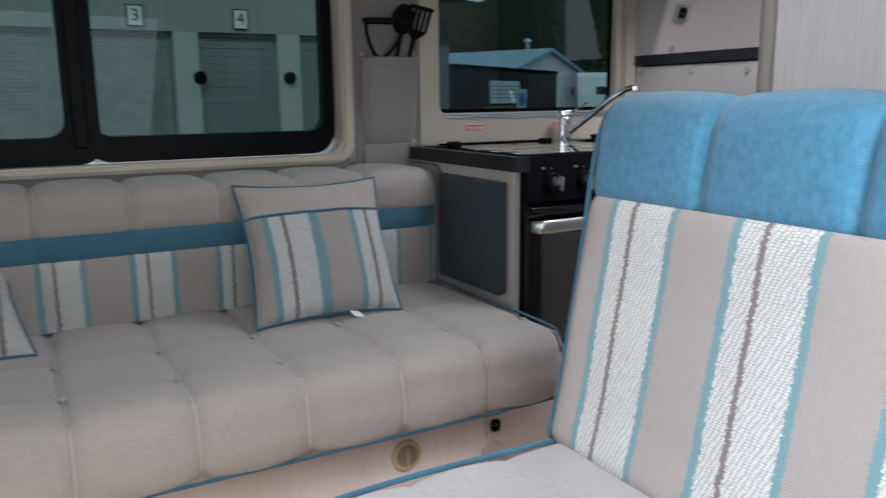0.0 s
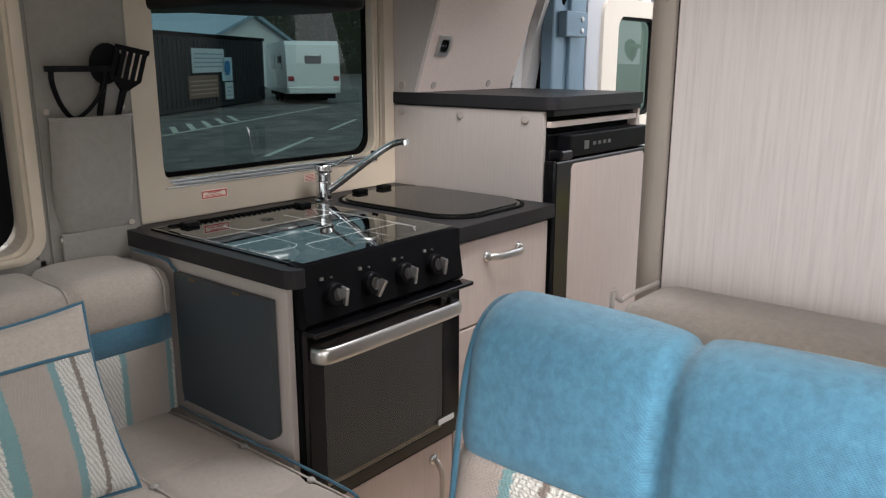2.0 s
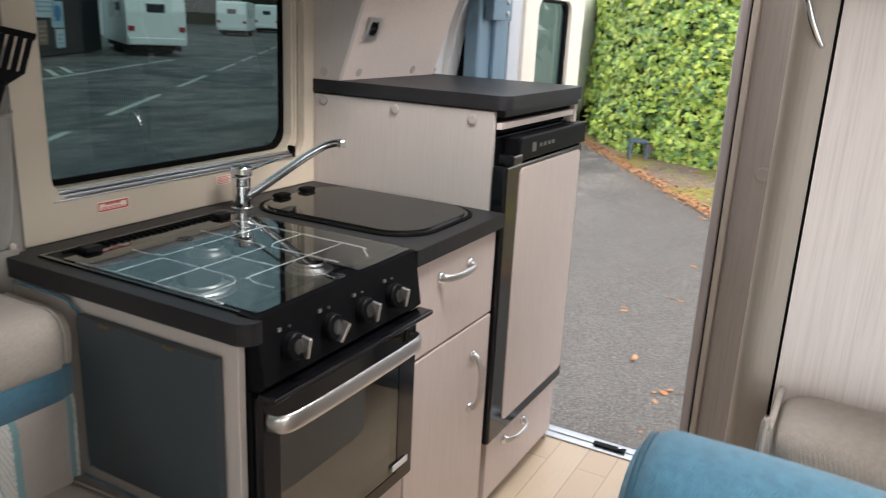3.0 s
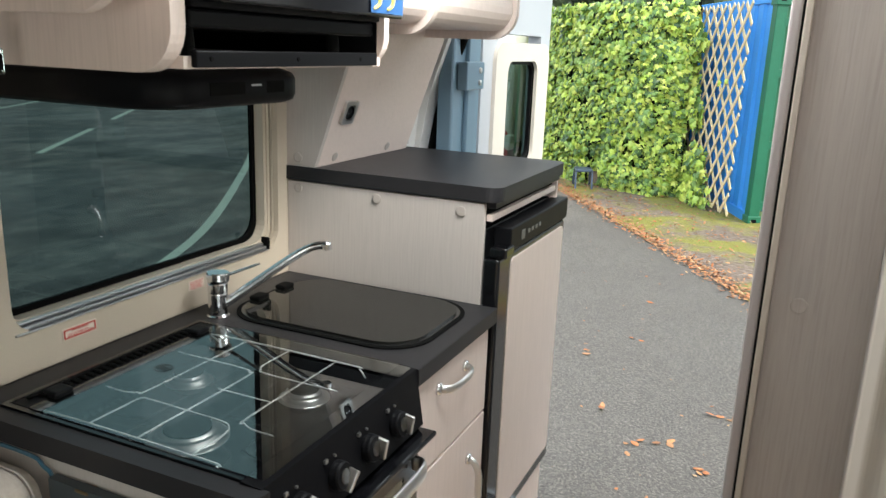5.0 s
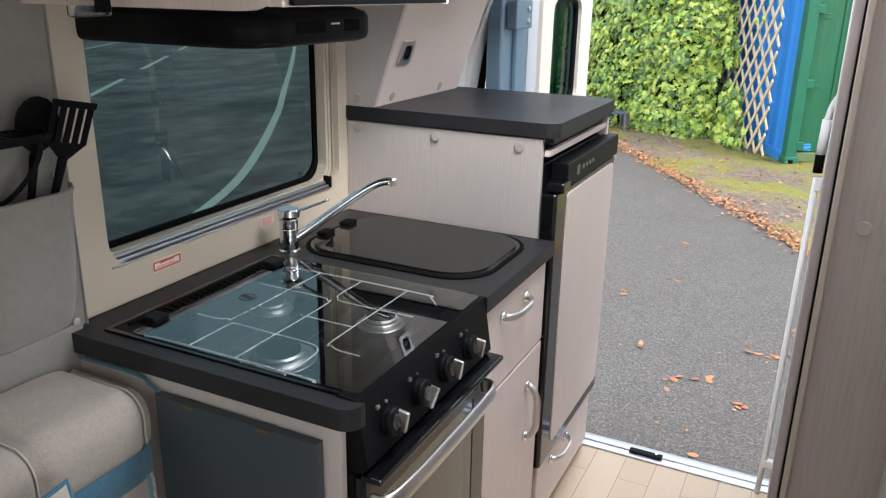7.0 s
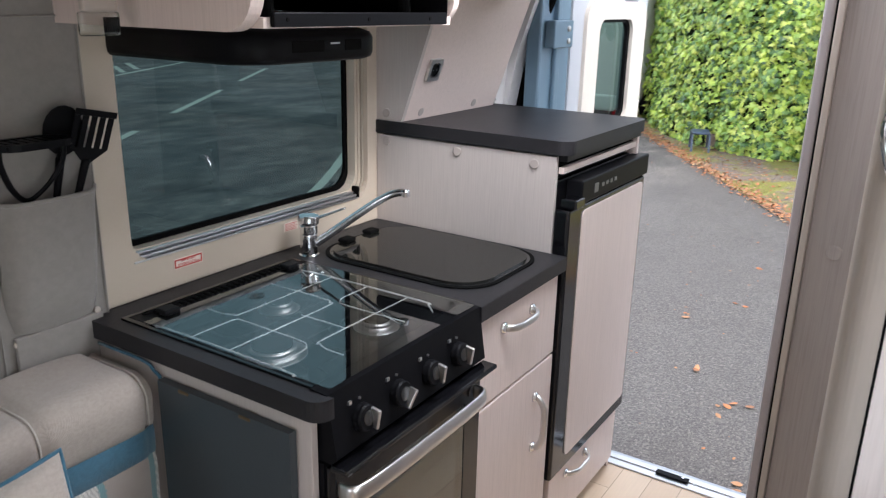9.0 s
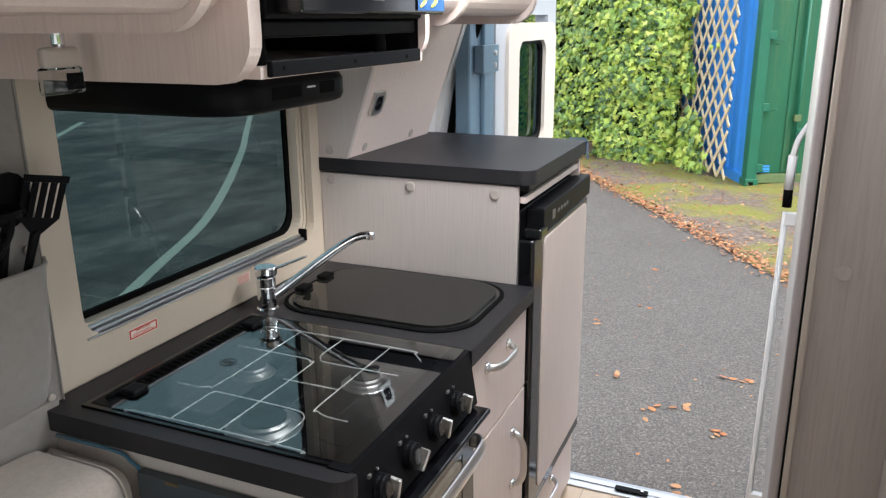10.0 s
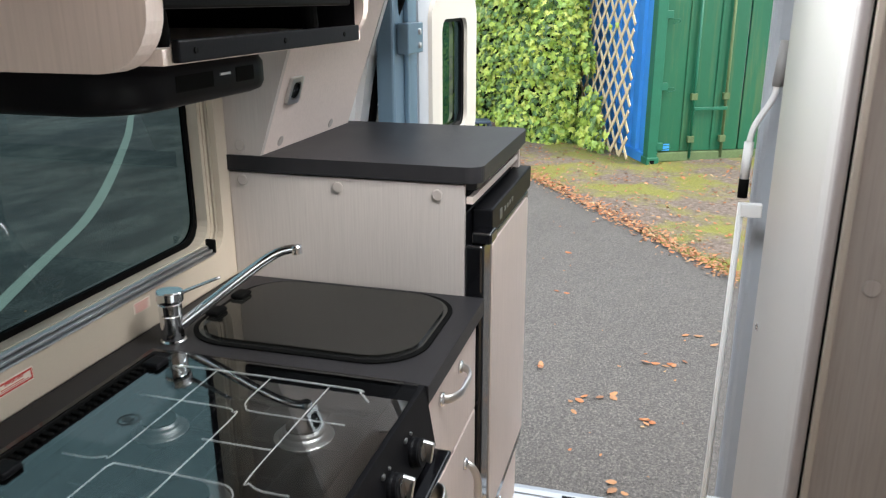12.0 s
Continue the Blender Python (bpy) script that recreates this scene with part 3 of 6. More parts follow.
# sockets and vents in the bench base
v = thing("air_vent", (0.955, 1.60, 0.26), "round sandy plastic air vent in the bench base", "vent")
part("rim", disc((0.962, 1.604, 0.262), (0, -1, 0), [(0.036, 0), (0.036, 0.006), (0.031, 0.009), (0.026, 0.007)], 32), plain("sand_plastic", (0.42, 0.32, 0.20), 0.5), v, smooth=True)
part("bowl", disc((0.962, 1.600, 0.262), (0, -1, 0), [(0.026, 0.004), (0.018, 0.0045)], 24), plain("sand_dark", (0.20, 0.14, 0.09), 0.6), v)
part("vane", box(0.958, 0.966, 1.588, 1.598, 0.240, 0.284, 0.003), plain("sand_vane", (0.33, 0.24, 0.15), 0.5), v)


def socket(at, facing, label):
    """A square socket; facing is 'y' or 'tilt'."""
    x, y, z = at
    t = thing("power_socket", at, label, "socket")
    m = Matrix.Translation(at) @ pose(0, 0, 0, 19.8 if facing == "tilt" else 0, 0, 0) @ Matrix.Scale(1.22 if facing == "tilt" else 1.0, 4)
    for nm, bm, mt in (
        ("plate", ring(rounded(-0.024, 0.024, -0.026, 0.026, 0.004, 3), rounded(-0.015, 0.015, -0.017, 0.017, 0.008, 3), 1, -0.007, 0.0), "satin"),
        ("insert", disc((0, -0.004, 0), (0, -1, 0), [(0.0150, -0.004), (0.0150, 0.003), (0.014, 0.003), (0.013, -0.001)], 24), "black"),
        ("pin", join(disc((-0.006, -0.003, 0), (0, -1, 0), [(0.002, 0), (0.002, 0.003)], 8), disc((0.006, -0.003, 0), (0, -1, 0), [(0.002, 0), (0.002, 0.003)], 8)), "chrome"),
    ):
        bmesh.ops.transform(bm, matrix=m, verts=bm.verts)
        part(nm, bm, mt, t)
    return t


socket((1.198, 1.604, 0.282), "y", "small square power socket with black insert in the bench base")
v = thing("cover_plate", (1.195, 1.604, 0.205), "pale round cover in the bench base", "cover")
part("rim", disc((1.195, 1.604, 0.205), (0, -1, 0), [(0.036, 0), (0.036, 0.004), (0.030, 0.006), (0.02, 0.005)], 28), "ash_grey_dim", v, smooth=True)


def pillow(name, width, height, m, seed, tag=True):
    """A square cushion with a plain head, a piped seam and stripes."""
    t = thing(name, m.translation, "square scatter cushion with taupe top and woven stripes, blue piping", "cushion", "scatter cushions on the bench")
    inv = Matrix.Translation(m.translation)

    def surf(u, v, side):
        a, b = 2 * u - 1, 2 * v - 1
        f = max(0.0, (1 - abs(a) ** 2.3) * (1 - abs(b) ** 2.3)) ** 0.42
        pinch = 1 - 0.085 * (1 - abs(a) ** 2) * abs(b) ** 3
        pinch2 = 1 - 0.085 * (1 - abs(b) ** 2) * abs(a) ** 3
        h = 0.055 * f + 0.010 * noise.noise(Vector((u * 4 + seed, v * 3.5, side))) * f + 0.0035 * noise.noise(Vector((u * 18 + seed, v * 11, side))) * f
        return m @ Vector((a * width / 2 * pinch2, -side * h, (b * pinch) * height / 2 + height / 2))

    def skin(v0, v1, side):
        bm = bmesh.new()
        nu, nv = 36, max(4, round(36 * (v1 - v0)))
        g = [[bm.verts.new(surf(i / nu, v0 + (v1 - v0) * j / nv, side)) for i in range(nu + 1)] for j in range(nv + 1)]
        for r1, r2 in zip(g, g[1:]):
            for i in range(nu):
                bm.faces.new((r1[i], r1[i + 1], r2[i + 1], r2[i]))
        return bm

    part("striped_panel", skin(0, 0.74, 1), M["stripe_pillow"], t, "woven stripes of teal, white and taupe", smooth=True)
    part("plain_panel", skin(0.74, 1, 1), M["taupe"], t, smooth=True)
    part("back_panel", skin(0, 1, -1), M["taupe"], t, smooth=True)
    edge = [surf(i / 20, 0, 0) for i in range(21)] + [surf(1, i / 20, 0) for i in range(1, 21)] + [surf(1 - i / 20, 1, 0) for i in range(1, 21)] + [surf(0, 1 - i / 20, 0) for i in range(1, 21)]
    part("piping", tube(edge, 0.0045, 8, 0), "piping", t, "dark blue piping", smooth=True)
    part("piping", tube([surf(i / 24, 0.74, 1.02) for i in range(25)], 0.0035, 8, 0), "piping", t, "dark blue piping", smooth=True)
    if tag:
        bm = box(-0.012, 0.014, -0.0006, 0.0006, -0.030, 0.0)
        bmesh.ops.transform(bm, matrix=m @ Matrix.Translation((0.055, -0.012, 0.012)) @ pose(0, 0, 0, -50, 8, 12), verts=bm.verts)
        part("care_tag", bm, "white", t, "small white care tag")
    return t


pillow("scatter_cushion", 0.375, 0.36, pose(0.902, 1.872, 0.520, -26, 0, -1), 1.0)
pillow("scatter_cushion", 0.375, 0.36, pose(0.075, 1.90, 0.525, -58, 0, 8), 5.0, False)

# ---- the travel seat ----
SY0, SY1 = 0.44, 1.068
LEAN_DX = 0.19


def travel_seat():
    t = thing("travel_seat", (0.9, 0.75, 0.0), "forward-facing travel seat with blue head panel and striped back", "seat")
    part("seat_box", box(0.55, 1.12, SY0, 1.02, 0.0, 0.38, 0.01), "ash", t)
    yse = [0.85, 0.632]
    # the cushion, front to back
    line = [(0.49, 0.40), (0.47, 0.46)] + arc2(0.515, 0.470, 0.045, 180, 90, 6) + [(0.75, 0.520), (1.0, 0.512)]
    line = [(a, b) for a, b in line]
    part("cushion", pad([(a, b) for a, b in line], SY0, 1.047, [], [0.315, 0.475], lambda u, a, b: (a, u, b), puff=0.012, crease=0.008), "taupe_light", t, smooth=True)
    part("cushion_core", box(0.50, 1.04, SY0, 1.037, 0.38, 0.500, 0.02), "taupe_light", t)
    part("piping", tube([(0.50, 1.045, 0.515), (0.7, 1.049, 0.522), (1.02, 1.049, 0.516)], 0.0045, 8, 4), "piping", t, "blue piping", smooth=True)
    # the back: profile goes from the foot up the front and over the top; a is x, b is z
    f = [(0.962, 0.515), (0.950, 0.532), (0.968, 0.60), (1.004, 0.800), (1.018, 0.900), (1.031, 0.975)]
    top = arc2(1.094, 0.984, 0.060, 172, 20, 9)
    back = [(1.170, 0.90), (1.150, 0.5)]
    full = f + top + back[:1]
    pts = [(-a, b) for a, b in full]
    L = 0.0
    for a, b in zip(full[:4], full[1:5]):
        L += (Vector(b) - Vector(a)).length
    tot = sum((Vector(a) - Vector(b)).length for a, b in zip(full, full[1:]))
    head_end = tot - 0.06
    pl = lambda u, a, b: (-a, u, b)
    part("striped_panel", pad(pts, SY0, SY1, [], [L], pl, (0, L), 0.012, 0.010, ds=0.01, side=-1), "stripe_seat_lit", t, "woven stripe of teal, white and taupe", smooth=True)
    part("head_panel", pad(pts, SY0, SY1, yse, [L], pl, (L, head_end), 0.010, 0.009, du=0.008, ds=0.008, side=-1), "blue", t, "mid blue stitched fabric head panel", smooth=True)
    part("back_panel", pad(pts, SY0, SY1, [], [head_end], pl, (head_end, tot), 0.010, 0.006, side=-1), "taupe", t, smooth=True)
    core = prism([(0.975, 0.52), (1.03, 0.85), (1.06, 1.02), (1.13, 1.02), (1.16, 0.9), (1.14, 0.52)], 1, SY0 + 0.012, SY1 - 0.012)
    part("backrest_core", core, "taupe", t)
    for y in (SY1 - 0.009,):
        part("piping", tube([(x - 0.004, y, z) for x, z in f] + [(x, y, z) for x, z in top[1:]] + [(1.165, y, 0.90)], 0.0035, 8, 3), "piping", t, "blue piping", smooth=True)
    return t


travel_seat()
# a bolster between the seat back and the cabinet
b = thing("seat_bolster", (1.24, 0.7, 0.9), "taupe padded bolster behind the travel seat", "bolster")
part("pad", box(1.185, 1.315, 0.44, 0.985, 0.55, 1.035, 0.035, 4), "taupe", b, smooth=True)
part("welt", tube([(1.19, 0.986, 0.60), (1.19, 0.984, 1.01), (1.205, 0.980, 1.030), (1.30, 0.980, 1.030)], 0.003, 8, 4), "taupe", b, smooth=True)

# ---- kitchen ----
def handle(a, b, out, parent, mat="satin", r=0.0048):
    """A bow handle between two points, standing out by the vector out."""
    a, b, out = Vector(a), Vector(b), Vector(out)
    g = part("handle", tube([a, a + out * 0.55 + (b - a) * 0.04, a + out + (b - a) * 0.22, a + out * 1.05 + (b - a) * 0.5, a + out + (b - a) * 0.78, b + out * 0.55 - (b - a) * 0.04, b], r, 10, 5, flat=1.9), mat, parent, "satin chrome bow handle", smooth=True)
    for c in (a, b):
        part("rose", disc(c, out, [(0.014, 0), (0.0135, 0.005), (0.008, 0.009)], 16), "chrome", g, smooth=True)
    return g


def kitchen_cabinet():
    t = thing("kitchen_unit", (1.82, 2.0, 0.0), "pale ash kitchen unit with a drawer and doors", "cabinet")
    part("end_panel", box(1.356, 1.372, 1.752, 2.325, 0.0, 0.864, 0.002), "ash_grey_dim", t)
    part("divider", box(1.838, 1.858, 1.765, 2.325, 0.0, 0.864, 0.001), "ash", t)
    part("back_rail", box(1.372, 2.28, 2.315, 2.350, 0.0, 0.864), "edge", t)
    part("floor_board", box(1.372, 2.28, 1.80, 2.31, 0.03, 0.05), "edge", t)
    dw = part("drawer_front", box(1.861, 2.276, 1.745, 1.763, 0.638, 0.856, 0.003), "ash", t)
    handle((1.990, 1.745, 0.806), (2.132, 1.745, 0.806), (0, -0.030, 0), dw)
    dr = part("door", box(1.861, 2.276, 1.745, 1.763, 0.075, 0.632, 0.003), "ash", t)
    handle((2.178, 1.745, 0.548), (2.178, 1.745, 0.402), (0, -0.030, 0), dr)
    dw = part("drawer_front", box(1.375, 1.855, 1.745, 1.763, 0.075, 0.370, 0.003), "ash", t)
    handle((1.78, 1.745, 0.330), (1.78, 1.745, 0.20), (0, -0.030, 0), dw)
    part("plinth", box(1.372, 2.28, 1.79, 1.80, 0.0, 0.07), "edge", t)
    return t


kitchen_cabinet()

# worktop with the opening for the hob
wt = thing("worktop", (1.8, 2.05, 0.864), "dark charcoal laminate worktop with rounded front corner", "worktop")
bm = bmesh.new()
out = [(2.284, 1.738), (2.284, 2.348), (1.352, 2.348), (1.352, 1.738)]
ol = rounded(1.345, 1.3795, 1.722, 2.335, 0.03, 6, (0, 0, 1, 0))
prism(ol, 2, 0.865, 0.902, into=bm)
box(1.3795, 2.284, 2.270, 2.335, 0.865, 0.902, into=bm)
box(1.859, 2.284, 1.730, 2.270, 0.865, 0.902, into=bm)
bmesh.ops.remove_doubles(bm, verts=bm.verts, dist=0.0001)
part("top", bm, "worktop", wt)
part("edging", box(1.8595, 2.2835, 1.7285, 1.7305, 0.866, 0.901), "worktop", wt)


def hob():
    t = thing("cooker", (1.635, 2.0, 0.39), "black built-in gas hob and oven with glass lid", "cooker")
    x0, x1, y0, y1 = 1.380, 1.8585, 1.771, 2.2695
    tr = bmesh.new()
    box(x0, x1, y0, y1, 0.868, 0.874, into=tr)
    ring([(x0, y0), (x1, y0), (x1, y1), (x0, y1)], [(x0 + 0.010, y0 + 0.01), (x1 - 0.010, y0 + 0.01), (x1 - 0.010, y1 - 0.010), (x0 + 0.010, y1 - 0.010)], 2, 0.874, 0.906, into=tr)
    part("tray", tr, "black_gloss", t)
    lid = facing_pane("glass_lid", [(x, y, 0.908) for x, y in rounded(x0 + 0.010, x1 - 0.010, 1.740, 2.214, 0.006, 3)], "hob_glass", t, "smoked glass hob lid, closed")
    lid.visible_shadow = False
    part("rear_strip", box(x0 + 0.011, x1 - 0.011, 2.218, 2.2585, 0.895, 0.906, 0.002), "black", t)
    vents = bmesh.new()
    for k in range(24):
        x = x0 + 0.05 + k * 0.0160
        box(x, x + 0.009, 2.220, 2.240, 0.9065, 0.9125, 0.002, 1, into=vents)
    box(x0 + 0.03, x1 - 0.03, 2.2402, 2.247, 0.9065, 0.9115, 0.002, 1, into=vents)
    part("vent_comb", vents, "rubber", t)
    for x in (1.452, 1.796):
        part("hinge", box(x - 0.020, x + 0.018, 2.200, 2.234, 0.906, 0.918, 0.005, 3), "black", t)
    # burners and pan supports under the lid
    for x, y, r in ((1.485, 1.965, 0.046), (1.70, 1.885, 0.033), (1.655, 2.115, 0.031)):
        part("burner", disc((x, y, 0.8745), (0, 0, 1), [(r * 1.45, 0), (r * 1.4, 0.001), (r * 1.2, 0.002), (r * 1.1, 0.006), (r, 0.008), (r, 0.013), (r * 0.9, 0.016), (r * 0.1, 0.0165)], 32), "satin", t, smooth=False)
        part("burner_cap", disc((x, y, 0.8905), (0, 0, 1), [(r * 0.85, 0), (r * 0.85, 0.003), (r * 0.6, 0.005)], 28), "rubber", t)
    z = 0.899

    def wire(line):
        """A polished wire through plan points, with its ends dipping a little."""
        return tube([(x, y, z) for x, y in line], 0.0012, 8, 5)

    def bend(a, c, b, r=0.034):
        """Plan points from a to b round the corner c."""
        a, b, c = Vector((*a, 0)), Vector((*b, 0)), Vector((*c, 0))
        p, q = c + (a - c).normalized() * r, c + (b - c).normalized() * r
        return [tuple(v[:2]) for v in (a, p, p.lerp(q, 0.5).lerp(c, 0.42), q, b)]

    for lines, rail_x in (
        ((bend((1.820, 2.110), (1.523, 2.110), (1.524, 2.186)), bend((1.820, 2.004), (1.706, 2.004), (1.706, 1.818)), bend((1.820, 1.892), (1.518, 1.892), (1.516, 1.818)), [(1.612, 2.010), (1.612, 1.892)]), 1.820),
        (([(1.408, 2.100), (1.500, 2.100)] + bend((1.500, 2.100), (1.522, 2.100), (1.520, 2.0), 0.012)[1:] + bend((1.520, 2.0), (1.516, 1.888), (1.408, 1.888))[1:], bend((1.408, 1.998), (1.706, 1.998), (1.708, 2.190))), 1.408),
    ):
        w = bmesh.new()
        for line in lines:
            join(w, wire(line))
        join(w, tube([(rail_x, 2.185, z - 0.014), (rail_x, 2.178, z), (rail_x, 1.862, z), (rail_x - 0.006, 1.835, z - 0.002), (rail_x - 0.012, 1.818, z - 0.014)], 0.0017, 8, 4))
        part("pan_support", w, "wire", t, "polished wire pan support", smooth=True)
    # the small no-touch ring printed on the lid
    sg = ring([(1.618 + 0.017 * math.cos(radians(a)), 2.142 + 0.017 * math.sin(radians(a))) for a in range(0, 360, 12)], [(1.618 + 0.0145 * math.cos(radians(a)), 2.142 + 0.0145 * math.sin(radians(a))) for a in range(0, 360, 12)], 2, 0.9084, 0.9088)
    sg2 = box(-0.015, 0.015, -0.0012, 0.0012, 0.9084, 0.9088)
    bmesh.ops.transform(sg2, matrix=Matrix.Translation((1.618, 2.142, 0)) @ pose(0, 0, 0, 0, 0, 35), verts=sg2.verts)
    join(sg, sg2)
    for dx in (-0.004, 0.003):
        box(1.618 + dx - 0.002, 1.618 + dx + 0.0025, 2.133, 2.152, 0.9084, 0.9087, into=sg)
    part("warning_mark", sg, "rim_dark", lid, "printed warning ring")
    # sloping control panel
    ft = [(1.770, 0.906), (1.734, 0.903), (1.716, 0.790), (1.728, 0.778), (1.79, 0.778), (1.79, 0.870)]
    part("control_panel", prism(ft, 0, 1.376, 1.858, 0.0), "black", t)
    n = Vector((0, -0.988, 0.156)).normalized()
    for k, x in enumerate((1.443, 1.548, 1.649, 1.750)):
        c = Vector((x + 0.006, 1.723, 0.836))
        kn = part("knob", disc(c, n, [(0.025, 0), (0.025, 0.004), (0.0240, 0.007), (0.0235, 0.013), (0.021, 0.016)], 28), "black", t, smooth=False)
        face = disc(c + n * 0.0161, n, [(0.013, 0), (0.013, 0.001), (0.011, 0.0015)], 24)
        part("knob_face", face, "rim_dark", kn, "dark polished knob face")
        gr = box(0.0095, 0.0170, -0.0275, -0.006, -0.0185, 0.0185, 0.0020)
        bmesh.ops.transform(gr, matrix=Matrix.Translation(c + n * 0.002) @ pose(0, 0, 0, 9, (0, 28, 0, 0)[k], 0), verts=gr.verts)
        part("grip", gr, "satin", kn, "silver knob grip")
        for dx, wd in ((-0.024, 0.008), (0.004, 0.0035)):
            part("mark", box(x + dx, x + dx + wd, 1.7245, 1.7285, 0.869, 0.869 + min(wd, 0.006)), "satin", kn)
    part("lip", box(1.370, 1.868, 1.690, 1.728, 0.768, 0.779, 0.004, 3), "black_gloss", t)
    # oven: frame, glass, handle, inside
    fr = bmesh.new()
    ring([(1.378, 0.392), (1.852, 0.392), (1.852, 0.766), (1.378, 0.766)], [(1.418, 0.420), (1.792, 0.420), (1.792, 0.708), (1.418, 0.708)], 1, 1.722, 1.742, into=fr)
    dr = part("oven_door", fr, "black_gloss", t)
    facing_pane("door_glass", [(1.417, 1.7235, 0.419), (1.793, 1.7235, 0.419), (1.793, 1.7235, 0.709), (1.417, 1.7235, 0.709)], "oven_glass", dr, "smoked glass")
    bar = tube([(1.384, 1.717, 0.727), (1.388, 1.690, 0.729), (1.43, 1.678, 0.731), (1.60, 1.674, 0.733), (1.765, 1.678, 0.731), (1.812, 1.690, 0.729), (1.818, 1.717, 0.727)], 0.0055, 12, 5, flat=3.0)
    part("oven_handle", bar, "satin", dr, "satin steel oven handle", smooth=True)
    cav = bmesh.new()
    for b in ((1.40, 1.81, 1.75, 2.2, 0.42, 0.43), (1.40, 1.81, 1.75, 2.2, 0.72, 0.73), (1.40, 1.41, 1.75, 2.2, 0.43, 0.72), (1.80, 1.81, 1.75, 2.2, 0.43, 0.72), (1.40, 1.81, 2.19, 2.2, 0.43, 0.72)):
        box(*b, into=cav)
    part("oven_cavity", cav, "oven_inside", t, "grey enamel oven inside")
    rk = bmesh.new()
    tube([(1.415, 1.78, 0.575), (1.795, 1.78, 0.575)], 0.003, 8, 0, into=rk)
    for k in range(14):
        x = 1.43 + k * 0.027
        tube([(x, 1.78, 0.575), (x, 2.15, 0.575)], 0.0016, 6, 0, into=rk)
    part("oven_shelf", rk, "chrome", t, "wire oven shelf")
    part("badge", box(1.770, 1.828, 1.7175, 1.7188, 0.432, 0.446), "white_plastic", t)
    part("surround", box(1.374, 1.858, 1.7435, 1.760, 0.372, 0.775), "black", t)


hob()


def mixer_tap():
    t = thing("mixer_tap", (1.905, 2.255, 0.902), "chrome single lever mixer tap on the worktop", "tap")
    c = Vector((1.905, 2.255, 0.902))
    part("body", disc(c, (0, 0, 1), [(0.025, 0), (0.025, 0.004), (0.0215, 0.007), (0.0215, 0.055), (0.021, 0.057), (0.0215, 0.059), (0.0225, 0.078), (0.0215, 0.080)], 28), "chrome", t, smooth=False)
    part("cap", disc(c + Vector((0.002, 0, 0.082)), (0.05, 0, 1), [(0.0235, 0), (0.0255, 0.004), (0.0255, 0.018), (0.024, 0.021)], 28), "chrome", t)
    part("lever", tube([c + Vector((0.012, -0.012, 0.094)), c + Vector((0.018, -0.06, 0.115)), c + Vector((0.02, -0.100, 0.133))], [0.0065, 0.005, 0.0045], 10, 5, flat=0.6), "chrome", t, smooth=True)
    part("spout", tube([c + Vector((0.008, -0.012, 0.030)), c + Vector((0.03, -0.055, 0.065)), c + Vector((0.070, -0.140, 0.135)), c + Vector((0.090, -0.180, 0.163)), c + Vector((0.099, -0.205, 0.172)), c + Vector((0.103, -0.219, 0.173))], [0.011, 0.0105, 0.0095, 0.009, 0.009, 0.009], 14, 8), "chrome", t, smooth=True)
    part("nozzle", disc(c + Vector((0.103, -0.219, 0.180)), (0, -0.1, -1), [(0.009, 0), (0.011, 0.003), (0.011, 0.016), (0.008, 0.017)], 18), "chrome", t)


mixer_tap()


def sink():
    t = thing("sink", (2.12, 2.03, 0.902), "oval sink under a dark smoked glass lid with dark metal rim", "sink")
    o = rounded(1.908, 2.268, 1.772, 2.262, 0.105, 10)
    i = rounded(1.918, 2.258, 1.782, 2.252, 0.097, 10)
    part("rim", ring(o, i, 2, 0.902, 0.9055), "rubber", t, "black outer rim")
    o2 = rounded(1.930, 2.246, 1.794, 2.240, 0.088, 10)
    part("inner_frame", ring(i, o2, 2, 0.9022, 0.9062), "rim_dark", t, "dark brushed metal inner rim")
    part("glass_lid", prism(rounded(1.926, 2.250, 1.790, 2.244, 0.092, 10), 2, 0.9065, 0.9115), "hob_lid_dark", t, "dark glass sink lid, closed")
    for x in (2.03, 2.13):
        part("hinge", box(x - 0.020, x + 0.022, 2.222, 2.254, 0.911, 0.922, 0.006, 3), "rubber", t)


M["hob_lid_dark"] = plain("hob_lid_dark", (0.012, 0.012, 0.011), 0.04, 0, 0.1, 200, 4, 0.0)
M["hob_lid_dark"].node_tree.nodes["Principled BSDF"].inputs["IOR"].default_value = 1.36
sink()

# folding flap on the end panel
fp = thing("folding_flap", (1.345, 1.95, 0.54), "dark grey folding table flap hanging on the end panel", "flap")
part("board", prism(rounded(1.782, 2.112, 0.538, 0.836, 0.022, 5, (0, 0, 1, 1)), 0, 1.336, 1.352, 0.0), "dark_panel", fp)
for y in (1.885, 2.04):
    part("hinge", box(1.334, 1.356, y - 0.013, y + 0.013, 0.829, 0.8345, 0.001), plain("brass", (0.20, 0.13, 0.07), 0.4, 0.8), fp)

# ---- fridge tower ----
tw = thing("fridge_cabinet", (2.55, 2.0, 0.0), "pale ash fridge housing with a dark top shelf", "cabinet")
# left side in the toned-down ash, right side in the plain one
part("side_panel", box(2.2855, 2.300, 1.776, 2.3355, 0.0, 1.152, 0.001), "ash_grey_dim", tw)
part("side_panel", box(2.815, 2.831, 1.757, 2.325, 0.0, 1.152, 0.001), "ash", tw)
part("top_board", prism(rounded(2.2805, 2.838, 1.738, 2.3355, 0.035, 6, (0, 0, 1, 1)), 2, 1.157, 1.192), "worktop", tw, "dark charcoal laminate top board")
part("sub_board", box(2.3005, 2.828, 1.752, 2.30, 1.139, 1.156, 0.002), "worktop", tw, "dark under board")
